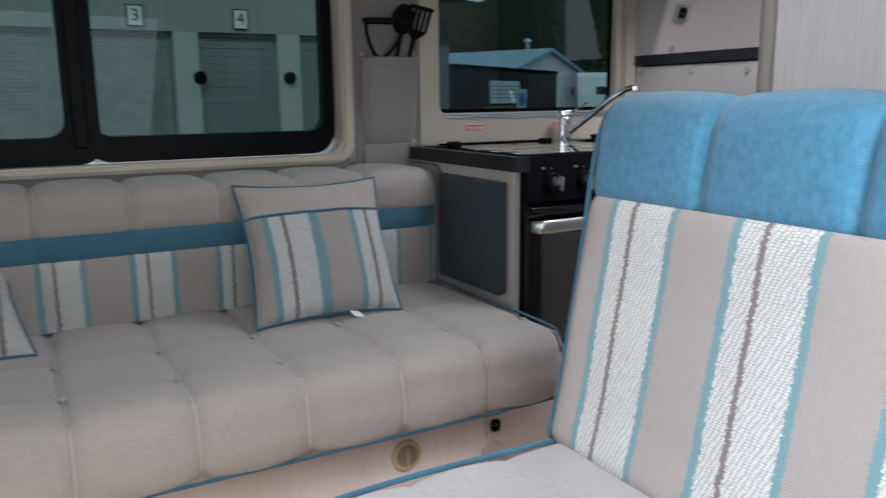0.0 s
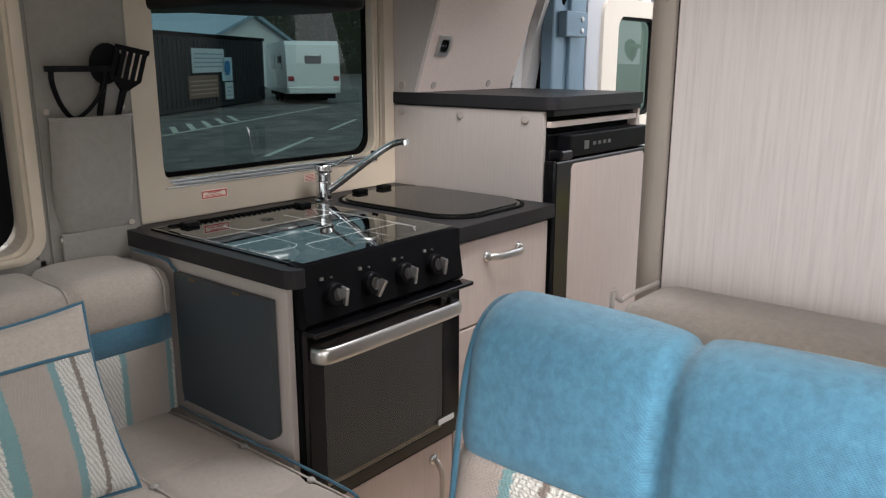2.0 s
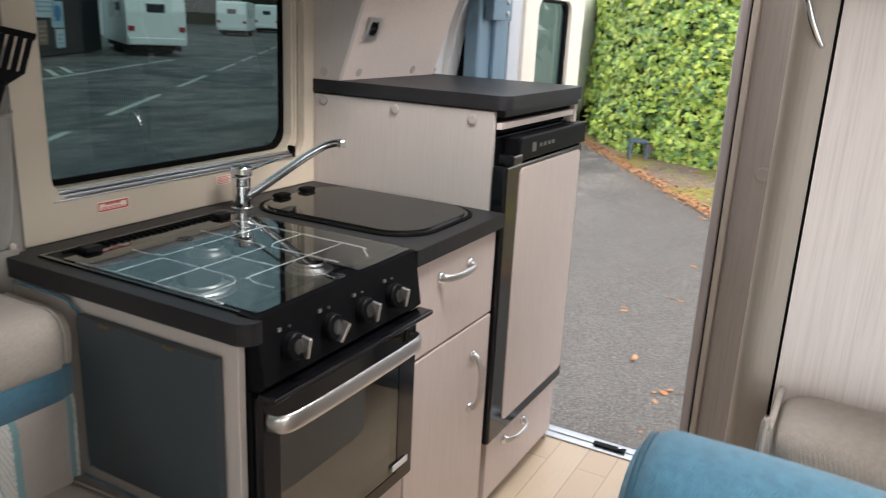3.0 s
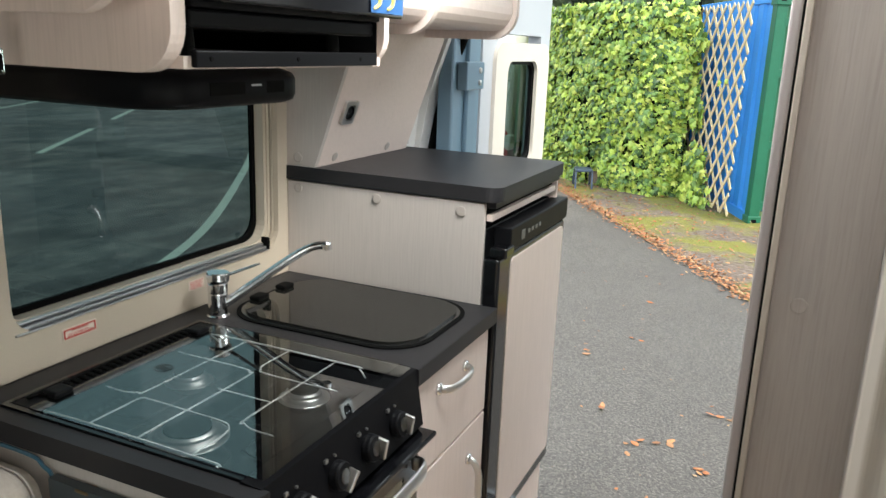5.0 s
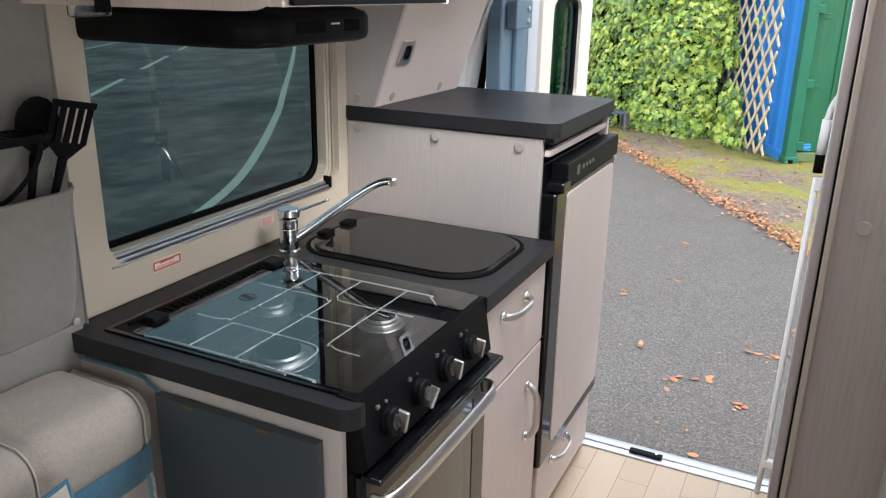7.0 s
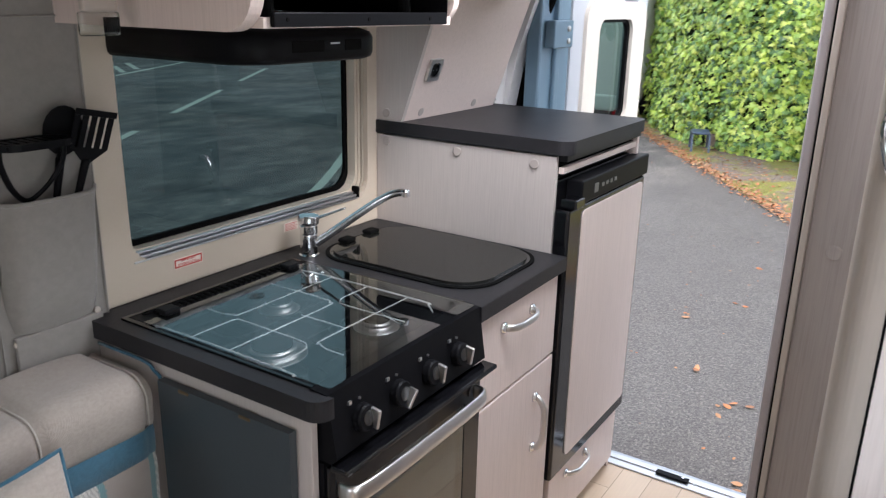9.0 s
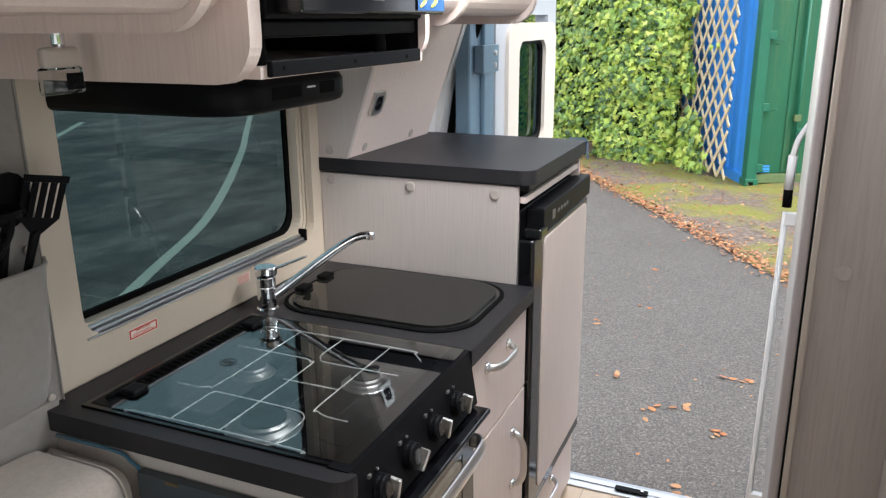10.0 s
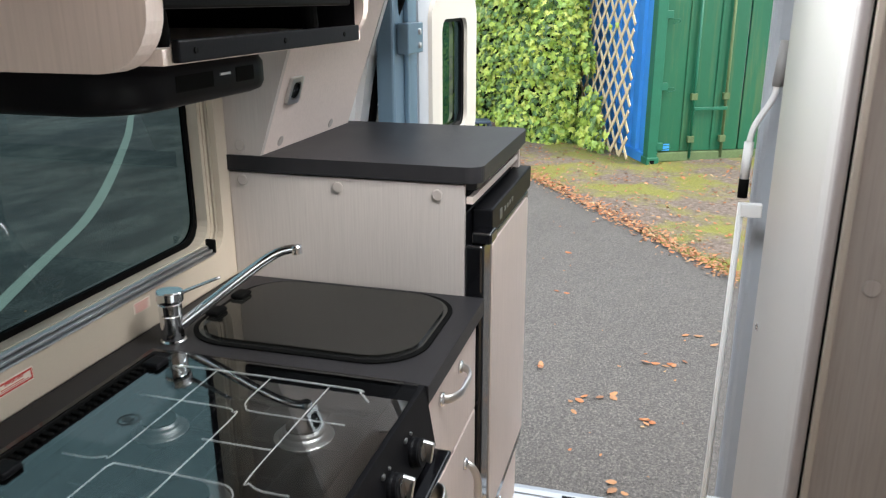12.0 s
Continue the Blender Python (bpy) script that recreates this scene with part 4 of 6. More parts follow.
part("rail", box(2.300, 2.815, 1.760, 1.775, 1.108, 1.124, 0.001), "ash", tw)
gv = box(2.302, 2.813, 1.79, 1.80, 1.09, 1.139)
for k in range(3):
    box(2.302, 2.813, 1.770, 1.79, 1.1255 + 0.005 * k, 1.1275 + 0.005 * k, into=gv)
part("vent_slats", gv, "rubber", tw, "black vent slats")
dw = part("drawer_front", box(2.303, 2.812, 1.742, 1.760, 0.045, 0.235, 0.003), "ash", tw)
handle((2.415, 1.742, 0.196), (2.555, 1.742, 0.196), (0, -0.028, 0), dw)
part("shelf_back", box(2.30, 2.815, 2.30, 2.32, 0.0, 1.139), "edge", tw)
part("plinth", box(2.303, 2.812, 1.785, 1.80, 0.0, 0.045), "edge", tw)

fg = thing("fridge", (2.555, 1.9, 0.26), "black built-in fridge with pale wood door panel", "fridge")
part("body", box(2.304, 2.811, 1.776, 2.25, 0.245, 1.088, 0.003), "black", fg)
dr = part("door", box(2.286, 2.842, 1.732, 1.774, 0.236, 1.020, 0.008, 3), "black_gloss", fg)
part("door_panel", prism(rounded(2.368, 2.820, 0.280, 1.005, 0.018, 5), 1, 1.7285, 1.7325), "ash", dr, "pale ash door panel")
part("door_grip", box(2.352, 2.852, 1.728, 1.775, 1.024, 1.086, 0.005, 3), "black", fg, "black fridge control strip")
part("latch", box(2.290, 2.348, 1.716, 1.76, 1.022, 1.048, 0.005, 3), "black_gloss", fg)
bg = plain("button_grey", (0.10, 0.10, 0.10), 0.4)
for k in range(4):
    part("button", box(2.48 + 0.03 * k, 2.496 + 0.03 * k, 1.7265, 1.7285, 1.050, 1.060), bg, fg)
part("dial", box(2.43, 2.455, 1.7265, 1.7285, 1.042, 1.066), bg, fg)

# cover caps on the panels
def cap(at, normal, mat="cap", r=0.0125, parent=None):
    return part("screw_cap", disc(at, normal, [(r, 0), (r, 0.0012), (r * 0.8, 0.0022)], 20), mat, parent, "" if parent else "small round screw cover cap on a wall panel", smooth=False)


for y, z in ((2.30, 1.135), (2.065, 1.132), (1.835, 1.128), (2.30, 1.214)):
    cap((2.283, y, z), (-1, 0, 0), parent=tw)
# upper back boards behind the shelf, sloping in with the roof
PS = -0.36
sl = lambda z: 2.252 + PS * (z - 1.192)
wb = part("wall_board", prism([(sl(1.192), 1.192), (sl(1.94), 1.94), (sl(1.94) + 0.012, 1.94), (sl(1.192) + 0.012, 1.192)], 0, 2.300, 2.80), "ash", kind="structure")
part("wall_board_end", prism([(sl(1.192), 1.192), (sl(1.94), 1.94), (2.35, 1.94), (2.35, 1.192)], 0, 2.286, 2.2995), "ash_grey_dim", kind="structure")
for x in (2.37, 2.66):
    cap((x, sl(1.212) - 0.001, 1.212), (0, -1, -0.36), parent=wb)
socket((2.362, sl(1.334) - 0.002, 1.334), "tilt", "square chrome power socket with black insert on the wall board")

# rear corner: ribbed plastic, rubber seal
part("corner_trim", prism([(2.335, -0.1), (2.335, 1.95), (2.02, 1.95), (2.225, 1.36), (2.27, 1.10), (2.29, -0.1)], 0, 2.905, 3.03), "white_plastic", kind="structure")
vp = thing("pillar_vent", (3.0, 2.25, 1.1), "ribbed pale plastic pillar panel with a round hole", "panel")
part("panel", prism([(2.335, 1.0), (2.29, 1.0), (2.262, 1.30), (2.245, 1.42), (2.255, 1.445), (2.335, 1.445)], 0, 2.845, 2.905, 0.0), "white_plastic", vp)
for k in range(9):
    z = 1.20 + 0.025 * k
    y = 2.275 - 0.07 * (z - 1.15)
    part("rib", box(2.838, 2.846, y - 0.010, y + 0.045, z, z + 0.011, 0.004, 2), "white_plastic", vp)
part("hole", disc((2.8435, 2.262, 1.315), (-1, 0, 0), [(0.006, 0), (0.006, 0.0015)], 14), "black", vp)
part("door_seal", tube([(2.99, 2.280, -0.05), (2.99, 2.262, 1.05), (2.99, 2.213, 1.36), (2.99, 2.125, 1.60), (2.99, 2.02, 1.9)], 0.017, 10, 6), "rubber", kind="structure", smooth=True)

# sill and threshold
sl_ = box(2.836, 2.905, 0.9, 2.30, -0.012, 0.006, 0.003)
box(2.87, 2.885, 0.9, 2.30, 0.0055, 0.010, 0.002, into=sl_)
part("door_sill", sl_, "alu", kind="structure")
part("sill_step", box(2.905, 2.955, 0.45, 2.30, -0.16, -0.016, 0.006), "door_grey", kind="structure")
lt = thing("floor_latch", (2.87, 1.55, 0.006), "small dark striker plate on the door sill", "latch")
part("plate", box(2.858, 2.884, 1.49, 1.60, 0.0102, 0.0135, 0.002), "black", lt)
part("pin", disc((2.871, 1.51, 0.0135), (0, 0, 1), [(0.005, 0), (0.005, 0.004)], 12), "chrome", lt)

# ---- overhead units ----
def overhead():
    t = thing("overhead_unit", (1.6, 2.1, 1.46), "pale ash overhead unit holding a microwave over a black rail", "cabinet")
    side = rounded(1.835, 2.345, 1.462, 2.1, 0.06, 8, (0, 0, 1, 0))
    part("side_panel", prism(side, 0, 1.352, 1.378), "ash", t)
    side = rounded(1.835, 2.300, 1.468, 2.1, 0.05, 8, (0, 0, 1, 0))
    part("side_panel", prism(side, 0, 1.888, 1.906), "ash", t)
    part("shelf", box(1.379, 1.887, 1.842, 2.34, 1.468, 1.484, 0.001), "ash", t)
    part("front_rail", box(1.392, 1.860, 1.832, 1.8415, 1.470, 1.492, 0.002), "black", t, "black metal front rail")
    for x in (1.42, 1.615, 1.80):
        part("screw", disc((x, 1.832, 1.481), (0, -1, 0), [(0.0035, 0), (0.003, 0.0015)], 12), "rubber", t)
    part("back", box(1.379, 1.887, 2.28, 2.29, 1.485, 1.95), "black", t)
    part("liner", box(1.3785, 1.380, 1.85, 2.28, 1.485, 1.95), "black", t)
    part("liner", box(1.886, 1.8875, 1.85, 2.28, 1.485, 1.95), "black", t)


overhead()
mw = thing("microwave", (1.63, 2.0, 1.50), "black microwave oven with a glossy door in the overhead unit", "microwave")
part("case", box(1.392, 1.880, 1.838, 2.20, 1.545, 1.85, 0.005), "black", mw)
part("door", box(1.410, 1.800, 1.792, 1.8375, 1.552, 1.83, 0.004, 3), "black_gloss", mw)
part("window", box(1.455, 1.745, 1.7905, 1.7925, 1.595, 1.80), plain("mw_window", (0.02, 0.02, 0.022), 0.06, 0, 0.05, 200, 4, 0), mw)
part("control_panel", box(1.802, 1.884, 1.795, 1.8375, 1.552, 1.83, 0.003), "black_gloss", mw)
part("badge", box(1.600, 1.640, 1.7905, 1.7919, 1.572, 1.578), "satin", mw)
pl_ = part("promo_sticker", box(1.760, 1.872, 1.7890, 1.7900, 1.558, 1.606), plain("sticker_blue", (0.02, 0.08, 0.22), 0.35), mw, "blue sticker with yellow swirls")
for k in range(2):
    part("swirl", tube([(1.768 + 0.045 * k, 1.7885, 1.564), (1.785 + 0.045 * k, 1.7885, 1.572), (1.792 + 0.045 * k, 1.7885, 1.590), (1.806 + 0.045 * k, 1.7885, 1.600)], [0.002, 0.0045, 0.002], 6, 5, flat=1.0), plain("sticker_yellow", (0.65, 0.50, 0.05), 0.4), pl_)
pn_ = part("key_labels", box(1.818, 1.866, 1.7935, 1.7948, 1.618, 1.648), "satin", mw, "pale framed label")
kl = bmesh.new()
for k in range(4):
    for j in range(3):
        box(1.818 + 0.017 * j, 1.831 + 0.017 * j, 1.7935, 1.7948, 1.664 + 0.020 * k, 1.676 + 0.020 * k, into=kl)
part("keys", kl, "grey_plastic", mw)
part("base", box(1.40, 1.875, 1.85, 2.2, 1.520, 1.544, 0.004), "black", mw)
for x in (1.415, 1.77):
    part("foot", disc((x, 1.87, 1.484), (0, 0, 1), [(0.010, 0), (0.012, 0.012), (0.010, 0.037)], 14), "rubber", mw)


def locker(x0, x1, label, dark, y=1.838):
    t = thing("overhead_locker", ((x0 + x1) / 2, 1.95, 1.55), label, "cabinet")
    prof = [(2.30, 1.552), (y + 0.062, 1.552)] + [(y + 0.047 + 0.055 * math.cos(radians(a)), 1.607 + 0.055 * math.sin(radians(a))) for a in range(260, 89, -17)] + [(2.30, 1.662)]
    part("bottom_roll", prism(prof, 0, x0, x1), "ash", t, smooth=False)
    part("carcass", box(x0 + 0.01, x1 - 0.01, y + 0.032, 2.30, 1.6625, 1.93), "ash", t)
    d = part("door", box(x0 + 0.006, x1 - 0.006, y, y + 0.024, 1.625, 1.93, 0.004, 3), dark, t)
    return t, d


locker(-0.60, 1.262, "overhead locker with a pale wood roll and a dark door", "dark_panel")
t, d = locker(1.926, 2.149, "short pale wood filler roll between the overhead units", "ash", 1.874)
t, d = locker(2.17, 2.655, "overhead locker with a pale wood roll and a dark glossy door", "dark_green", 1.874)
g = part("latch", box(2.400, 2.480, 1.862, 1.8735, 1.642, 1.672, 0.003), "satin", d, "silver push latch")
for x0, x1 in ((1.262, 1.352), (1.906, 1.925), (2.150, 2.170), (2.655, 2.675)):
    e = thing("end_cheek", ((x0 + x1) / 2, 2.0, 1.54), "rounded pale wood end cheek of the overhead locker", "panel")
    yf = 1.822 if x0 < 2 else 1.855
    part("board", prism(rounded(yf, 2.30, 1.530, 1.95, 0.075, 10, (0, 0, 1, 0)), 0, x0 + 0.001, x0 + 0.019), "ash", e)
    if x1 - x0 > 0.06:
        part("filler", prism(rounded(1.86, 2.30, 1.552, 2.05, 0.06, 8, (0, 0, 1, 0)), 0, x0 + 0.020, x1 - 0.001), "ash", e)
# the hood below the case
hd = thing("cooker_hood", (1.63, 2.15, 1.40), "black slim cooker hood with two vent recesses", "hood")
ho = rounded(1.455, 1.815, 1.945, 2.345, 0.07, 10, (0, 0, 1, 1))
bm = bmesh.new()
shrink = lambda k: [((x - 1.64) * k + 1.64, (y - 2.345) * k + 2.345) for x, y in ho]
rows = [[bm.verts.new((x, y, z)) for x, y in o] for o, z in ((shrink(0.90), 1.400), (shrink(0.96), 1.402), (shrink(0.99), 1.407), (ho, 1.416), (ho, 1.444), (shrink(0.985), 1.453), (shrink(0.93), 1.460))]
for a, b in zip(rows, rows[1:]):
    for i in range(len(a)):
        j = (i + 1) % len(a)
        bm.faces.new((a[i], a[j], b[j], b[i]))
bm.faces.new(rows[0][::-1])
bm.faces.new(rows[-1])
part("shell", bm, "black", hd, smooth=True)
part("neck", box(1.50, 1.79, 2.02, 2.34, 1.460, 1.4675), "black", hd)
for x0, x1 in ((1.545, 1.63), (1.685, 1.735)):
    part("vent_recess", box(x0, x1, 1.9440, 1.950, 1.421, 1.442, 0.002), "rubber", hd)
part("badge", box(1.645, 1.670, 1.9435, 1.9465, 1.434, 1.437), "satin", hd)
bt = bmesh.new()
for k in range(6):
    box(1.62 + 0.013 * k, 1.627 + 0.013 * k, 1.9485, 1.953, 1.409, 1.413, into=bt)
part("buttons", bt, "satin", hd)
# the clear tag hanging from the chrome catch
tg = thing("hanging_tag", (1.285, 2.095, 1.45), "clear plastic key tag hanging from a chrome catch", "tag")
part("catch", disc((1.288, 2.098, 1.510), (0, 0, 1), [(0.007, 0), (0.009, 0.006), (0.008, 0.04)], 16), "chrome", tg)
part("holder", box(1.255, 1.315, 2.088, 2.104, 1.485, 1.512, 0.006, 3), "edge", tg)
part("pocket", box(1.250, 1.318, 2.090, 2.102, 1.450, 1.486, 0.004, 2), "clear", tg)
bt = bmesh.new()
for k in range(8):
    box(1.286 + 0.0035 * k, 1.288 + 0.0035 * k, 2.0865, 2.0885, 1.456, 1.478, into=bt)
part("bars", bt, "black", tg)

# ---- utensil pocket ----
pk = thing("utensil_pocket", (1.28, 2.30, 0.9), "grey cloth wall pocket with popper studs", "pocket")
bm = pad([(-2.322, 0.918), (-2.305, 0.96), (-2.290, 1.05), (-2.280, 1.13), (-2.274, 1.168)], 1.190, 1.374, [1.19, 1.374], [], lambda u, a, b: (u, -a, b), puff=0.010, crease=0.004, du=0.012, side=-1)
part("cloth", bm, M["wall_cloth"], pk, smooth=True)
part("hem", tube([(1.190, 2.300, 1.166), (1.22, 2.270, 1.166), (1.34, 2.268, 1.167), (1.374, 2.298, 1.170)], 0.004, 8, 5), "wall_cloth", pk, smooth=True)
part("lower_flap", box(1.196, 1.372, 2.312, 2.323, 0.78, 0.914, 0.003), "wall_cloth", pk)
for x, z in ((1.200, 0.902), (1.362, 0.918), (1.196, 1.180), (1.365, 1.185)):
    part("popper", disc((x, 2.318 if z < 1 else 2.322, z), (0, -1, 0), [(0.007, 0), (0.007, 0.003), (0.004, 0.005)], 16), "edge", pk, "small popper stud", smooth=False)


def spatula(at, tip, width, name, label, slots):
    t = thing(name, at, label, "utensil", "black utensils in the wall pocket")
    a, b = Vector(at), Vector(tip)
    d = (b - a)
    part("shaft", tube([a, a + d * 0.45, a + d * 0.68], [0.006, 0.0065, 0.008], 10, 4), "black", t, smooth=True)
    side = Vector((1, -0.15, -0.25)).normalized()
    ax = d.normalized()
    side = (side - ax * side.dot(ax)).normalized()
    nrm = side.cross(ax)
    m = Matrix((side, ax, nrm)).transposed().to_4x4()
    m.translation = a + d * 0.66
    L = d.length * 0.36
    out = [(-0.008, 0), (0.008, 0), (width * 0.38, L * 0.25), (width / 2, L), (-width / 2, L * 1.02), (-width * 0.38, L * 0.25)]
    if slots:
        bl = bmesh.new()
        nb = 5
        for k in range(nb):
            x0 = -width / 2 + width * k / nb
            x1 = x0 + width / nb * 0.72
            st_ = box(x0 + 0.001, x1, L * 0.28, L * 0.881, 0, 0.003)
            bmesh.ops.transform(st_, matrix=m, verts=st_.verts)
            part("slat", st_, "black", t)
        tp = box(-width / 2, width / 2, L * 0.88, L, 0, 0.003, 0.001)
        bmesh.ops.transform(tp, matrix=m, verts=tp.verts)
        part("tip", tp, "black", t)
        prism([(-0.008, 0), (0.008, 0), (width * 0.46, L * 0.28), (-width * 0.46, L * 0.28)], 2, 0, 0.003, into=bl)
    else:
        bl = prism([(width * 0.5 * math.sin(radians(k * 20)), L * 0.58 - L * 0.46 * math.cos(radians(k * 20))) for k in range(18)], 2, 0, 0.004)
        box(-0.007, 0.007, 0, L * 0.3, 0, 0.004, into=bl)
    bmesh.ops.transform(bl, matrix=m, verts=bl.verts)
    part("blade", bl, "black", t)


spatula((1.318, 2.325, 1.05), (1.362, 2.248, 1.310), 0.075, "slotted_turner", "black nylon slotted turner standing in the cloth pocket", True)
spatula((1.285, 2.316, 1.05), (1.325, 2.285, 1.315), 0.070, "serving_spoon", "black nylon serving spoon standing in the cloth pocket", False)
ms = thing("potato_masher", (1.235, 2.30, 1.05), "black nylon masher standing in the cloth pocket", "utensil", "black utensils in the wall pocket")
part("shaft", tube([(1.245, 2.310, 1.05), (1.246, 2.300, 1.165)], 0.007, 10, 0), "black", ms, smooth=True)
part("yoke", tube([(1.188, 2.262, 1.268), (1.192, 2.268, 1.235), (1.215, 2.285, 1.19), (1.246, 2.298, 1.165), (1.278, 2.285, 1.19), (1.300, 2.268, 1.232), (1.302, 2.262, 1.268)], 0.0055, 10, 6, flat=0.7), "black", ms, smooth=True)
pl = bmesh.new()
ring(rounded(1.178, 1.312, 2.225, 2.300, 0.037, 8), rounded(1.186, 1.304, 2.233, 2.292, 0.029, 8), 2, 1.264, 1.276, into=pl)
for k in range(8):
    part("bar", box(1.188 + 0.0155 * k, 1.198 + 0.0155 * k, 2.2335, 2.2915, 1.268, 1.274), "black", ms)
part("plate", pl, "black", ms)

# ---- washroom side ----
M["trim_beige"] = plain("trim_beige", (0.44, 0.385, 0.335), 0.45, 0, 0.08, 250, 3, 0.0002, 0.0, (1, 1, 0.1))
M["trim_mauve"] = plain("trim_mauve", (0.36, 0.325, 0.325), 0.4, 0, 0.05, 300, 3, 0.0)
# front board in the brightened ash, daylight on it painted in
part("wardrobe_front", box(1.328, 1.346, 0.402, 0.9885, 0.0, 1.945, 0.0), "ash_lit", kind="structure")
tr = prism([(1.322, 0.9915)] + [(1.352 + 0.030 * math.cos(radians(a)), 1.000 + 0.030 * math.sin(radians(a))) for a in range(180, 89, -10)] + [(1.40, 1.032), (1.44, 1.030), (1.452, 1.018), (1.452, 0.9915)], 2, 0.0, 1.945)
part("trim", tr, "trim_beige", kind="structure")
part("wardrobe_gap", box(1.331, 1.345, 0.9887, 0.9915, 0.0, 1.945), "black", kind="structure")
# side and jamb boards use the darkened ash, their shade painted in
part("wardrobe_side", box(1.453, 1.830, 0.975, 0.992, 0.0, 1.945), "ash_in_shade", kind="structure")
jbd = part("jamb_board", box(1.832, 1.848, 0.985, 1.128, 0.0, 1.945), "ash_in_shade", kind="structure")
cap((1.8315, 1.089, 1.152), (-1, 0, 0), "ash_in_shade", parent=jbd)
cap((1.8315, 1.089, 0.62), (-1, 0, 0), "ash_in_shade", parent=jbd)
jb = bmesh.new()
box(1.818, 1.848, 1.1285, 1.139, 0.0, 1.945, 0.002, into=jb)
part("jamb_edge", box(1.822, 1.850, 1.1425, 1.158, 0.0, 1.945, 0.004), "trim_mauve", kind="structure")
part("jamb_trim", jb, "trim_beige", kind="structure")
part("jamb_groove", box(1.826, 1.848, 1.1388, 1.1427, 0.0, 1.945), "black", kind="structure")
M["door_silver"] = plain("door_silver", (0.47, 0.455, 0.445), 0.33, 0, 0.05, 200, 2.5, 0.0002)
part("washroom_door", prism([(1.851, 1.00), (1.851, 1.150), (1.90, 1.157), (2.2, 1.158), (2.46, 1.152), (2.53, 1.138), (2.565, 1.11), (2.575, 1.00)], 2, 0.0, 1.945), M["door_silver"], kind="structure", smooth=False)
lk = thing("door_lock", (2.366, 1.152, 0.866), "small chrome lock button on the washroom door", "lock")
part("button", disc((2.366, 1.153, 0.866), (0, 1, 0), [(0.009, 0), (0.009, 0.003), (0.006, 0.006)], 18), "chrome", lk)
gh = thing("grab_handle", (1.318, 1.01, 1.33), "chrome grab handle on the cabinet edge", "handle")
part("bar", tube([(1.322, 1.000, 1.355), (1.316, 1.006, 1.366), (1.310, 1.014, 1.385), (1.308, 1.020, 1.410), (1.309, 1.018, 1.430), (1.316, 1.008, 1.450), (1.322, 1.002, 1.462)], 0.0035, 10, 5, flat=0.7), "chrome", gh, smooth=True)
tv = thing("television", (1.22, 0.75, 1.40), "black flat television on the cabinet wall", "television")
part("frame", box(1.215, 1.250, 0.45, 1.003, 1.396, 1.72, 0.006, 3), "black", tv)
part("bracket", box(1.2505, 1.328, 0.66, 0.78, 1.50, 1.62, 0.004), "black", tv)
mk = bmesh.new()
for k in range(5):
    box(1.213, 1.2155, 0.935 + 0.008 * k, 0.939 + 0.008 * k, 1.403, 1.408 + 0.001 * (k % 2), into=mk)
part("badge", mk, "satin", tv)

# right rear door with its locking rod
rd = thing("rear_door", (2.95, 0.8, -0.1), "closed rear van door with pale inner panel", "door")
part("panel", box(2.93, 3.0, 0.40, 1.135, -0.1, 1.95, 0.02, 3), "door_grey", rd)
rod = thing("lock_rod", (2.83, 1.17, 0.0), "white telescopic lock rod with grey grip by the rear door", "rod")
X = 2.83
part("lower_tube", tube([(X, 1.186, 0.0), (X, 1.180, 0.14), (X, 1.170, 1.02)], 0.0085, 12, 0), "white_plastic", rod, smooth=True)
part("collar", tube([(X, 1.170, 1.035), (X, 1.170, 1.085)], 0.0125, 14, 0), "rubber", rod, "black collar", smooth=True)
part("sleeve", tube([(X, 1.170, 1.085), (X, 1.168, 1.18)], 0.012, 14, 0), "white_plastic", rod, smooth=True)
part("upper_tube", tube([(X, 1.168, 1.18), (X, 1.158, 1.225), (X, 1.125, 1.29), (X, 1.118, 1.33)], 0.008, 12, 6), "white_plastic", rod, smooth=True)
part("grip", tube([(X, 1.118, 1.32), (X, 1.110, 1.43)], 0.0135, 14, 0), "grey_plastic", rod, "grey plastic grip", smooth=True)
part("bracket", box(X - 0.012, X + 0.012, 1.118, 1.172, 0.985, 1.02, 0.003), "white_plastic", rod)
part("bracket", box(X - 0.012, X + 0.012, 1.120, 1.182, 0.10, 0.125, 0.003), "white_plastic", rod)

# left rear door, swung open
od = thing("open_rear_door", (3.1, 2.2, -0.1), "open rear van door, grey-blue shut face, pale inner panel with window", "door")
yi = 2.150
pn = bmesh.new()
for x0, x1, z0, z1 in ((3.16, 3.92, -0.22, 0.99), (3.16, 3.30, 0.99, 1.92), (3.80, 3.92, 0.99, 1.92), (3.30, 3.80, 1.56, 1.92)):
    box(x0, x1, yi, yi + 0.055, z0, z1, 0.0, into=pn)
part("inner_panel", pn, "door_grey", od)
part("shut_face", box(2.93, 3.158, yi + 0.004, yi + 0.06, -0.2, 1.92, 0.008, 2), "paint_blue", od, "grey-blue painted shut face")
part("fold", box(3.02, 3.05, yi - 0.012, yi + 0.004, -0.2, 1.92, 0.004), "paint_blue", od)
ws = ring(rounded(3.262, 3.885, 1.00, 1.530, 0.07, 8), rounded(3.385, 3.735, 1.06, 1.462, 0.05, 8), 1, yi - 0.014, yi)
part("window_surround", ws, "cream_light", od, "cream window surround")
part("window_frame", ring(rounded(3.36, 3.79, 1.04, 1.485, 0.06, 8), rounded(3.40, 3.72, 1.075, 1.45, 0.045, 8), 1, yi + 0.004, yi + 0.018), "black", od)
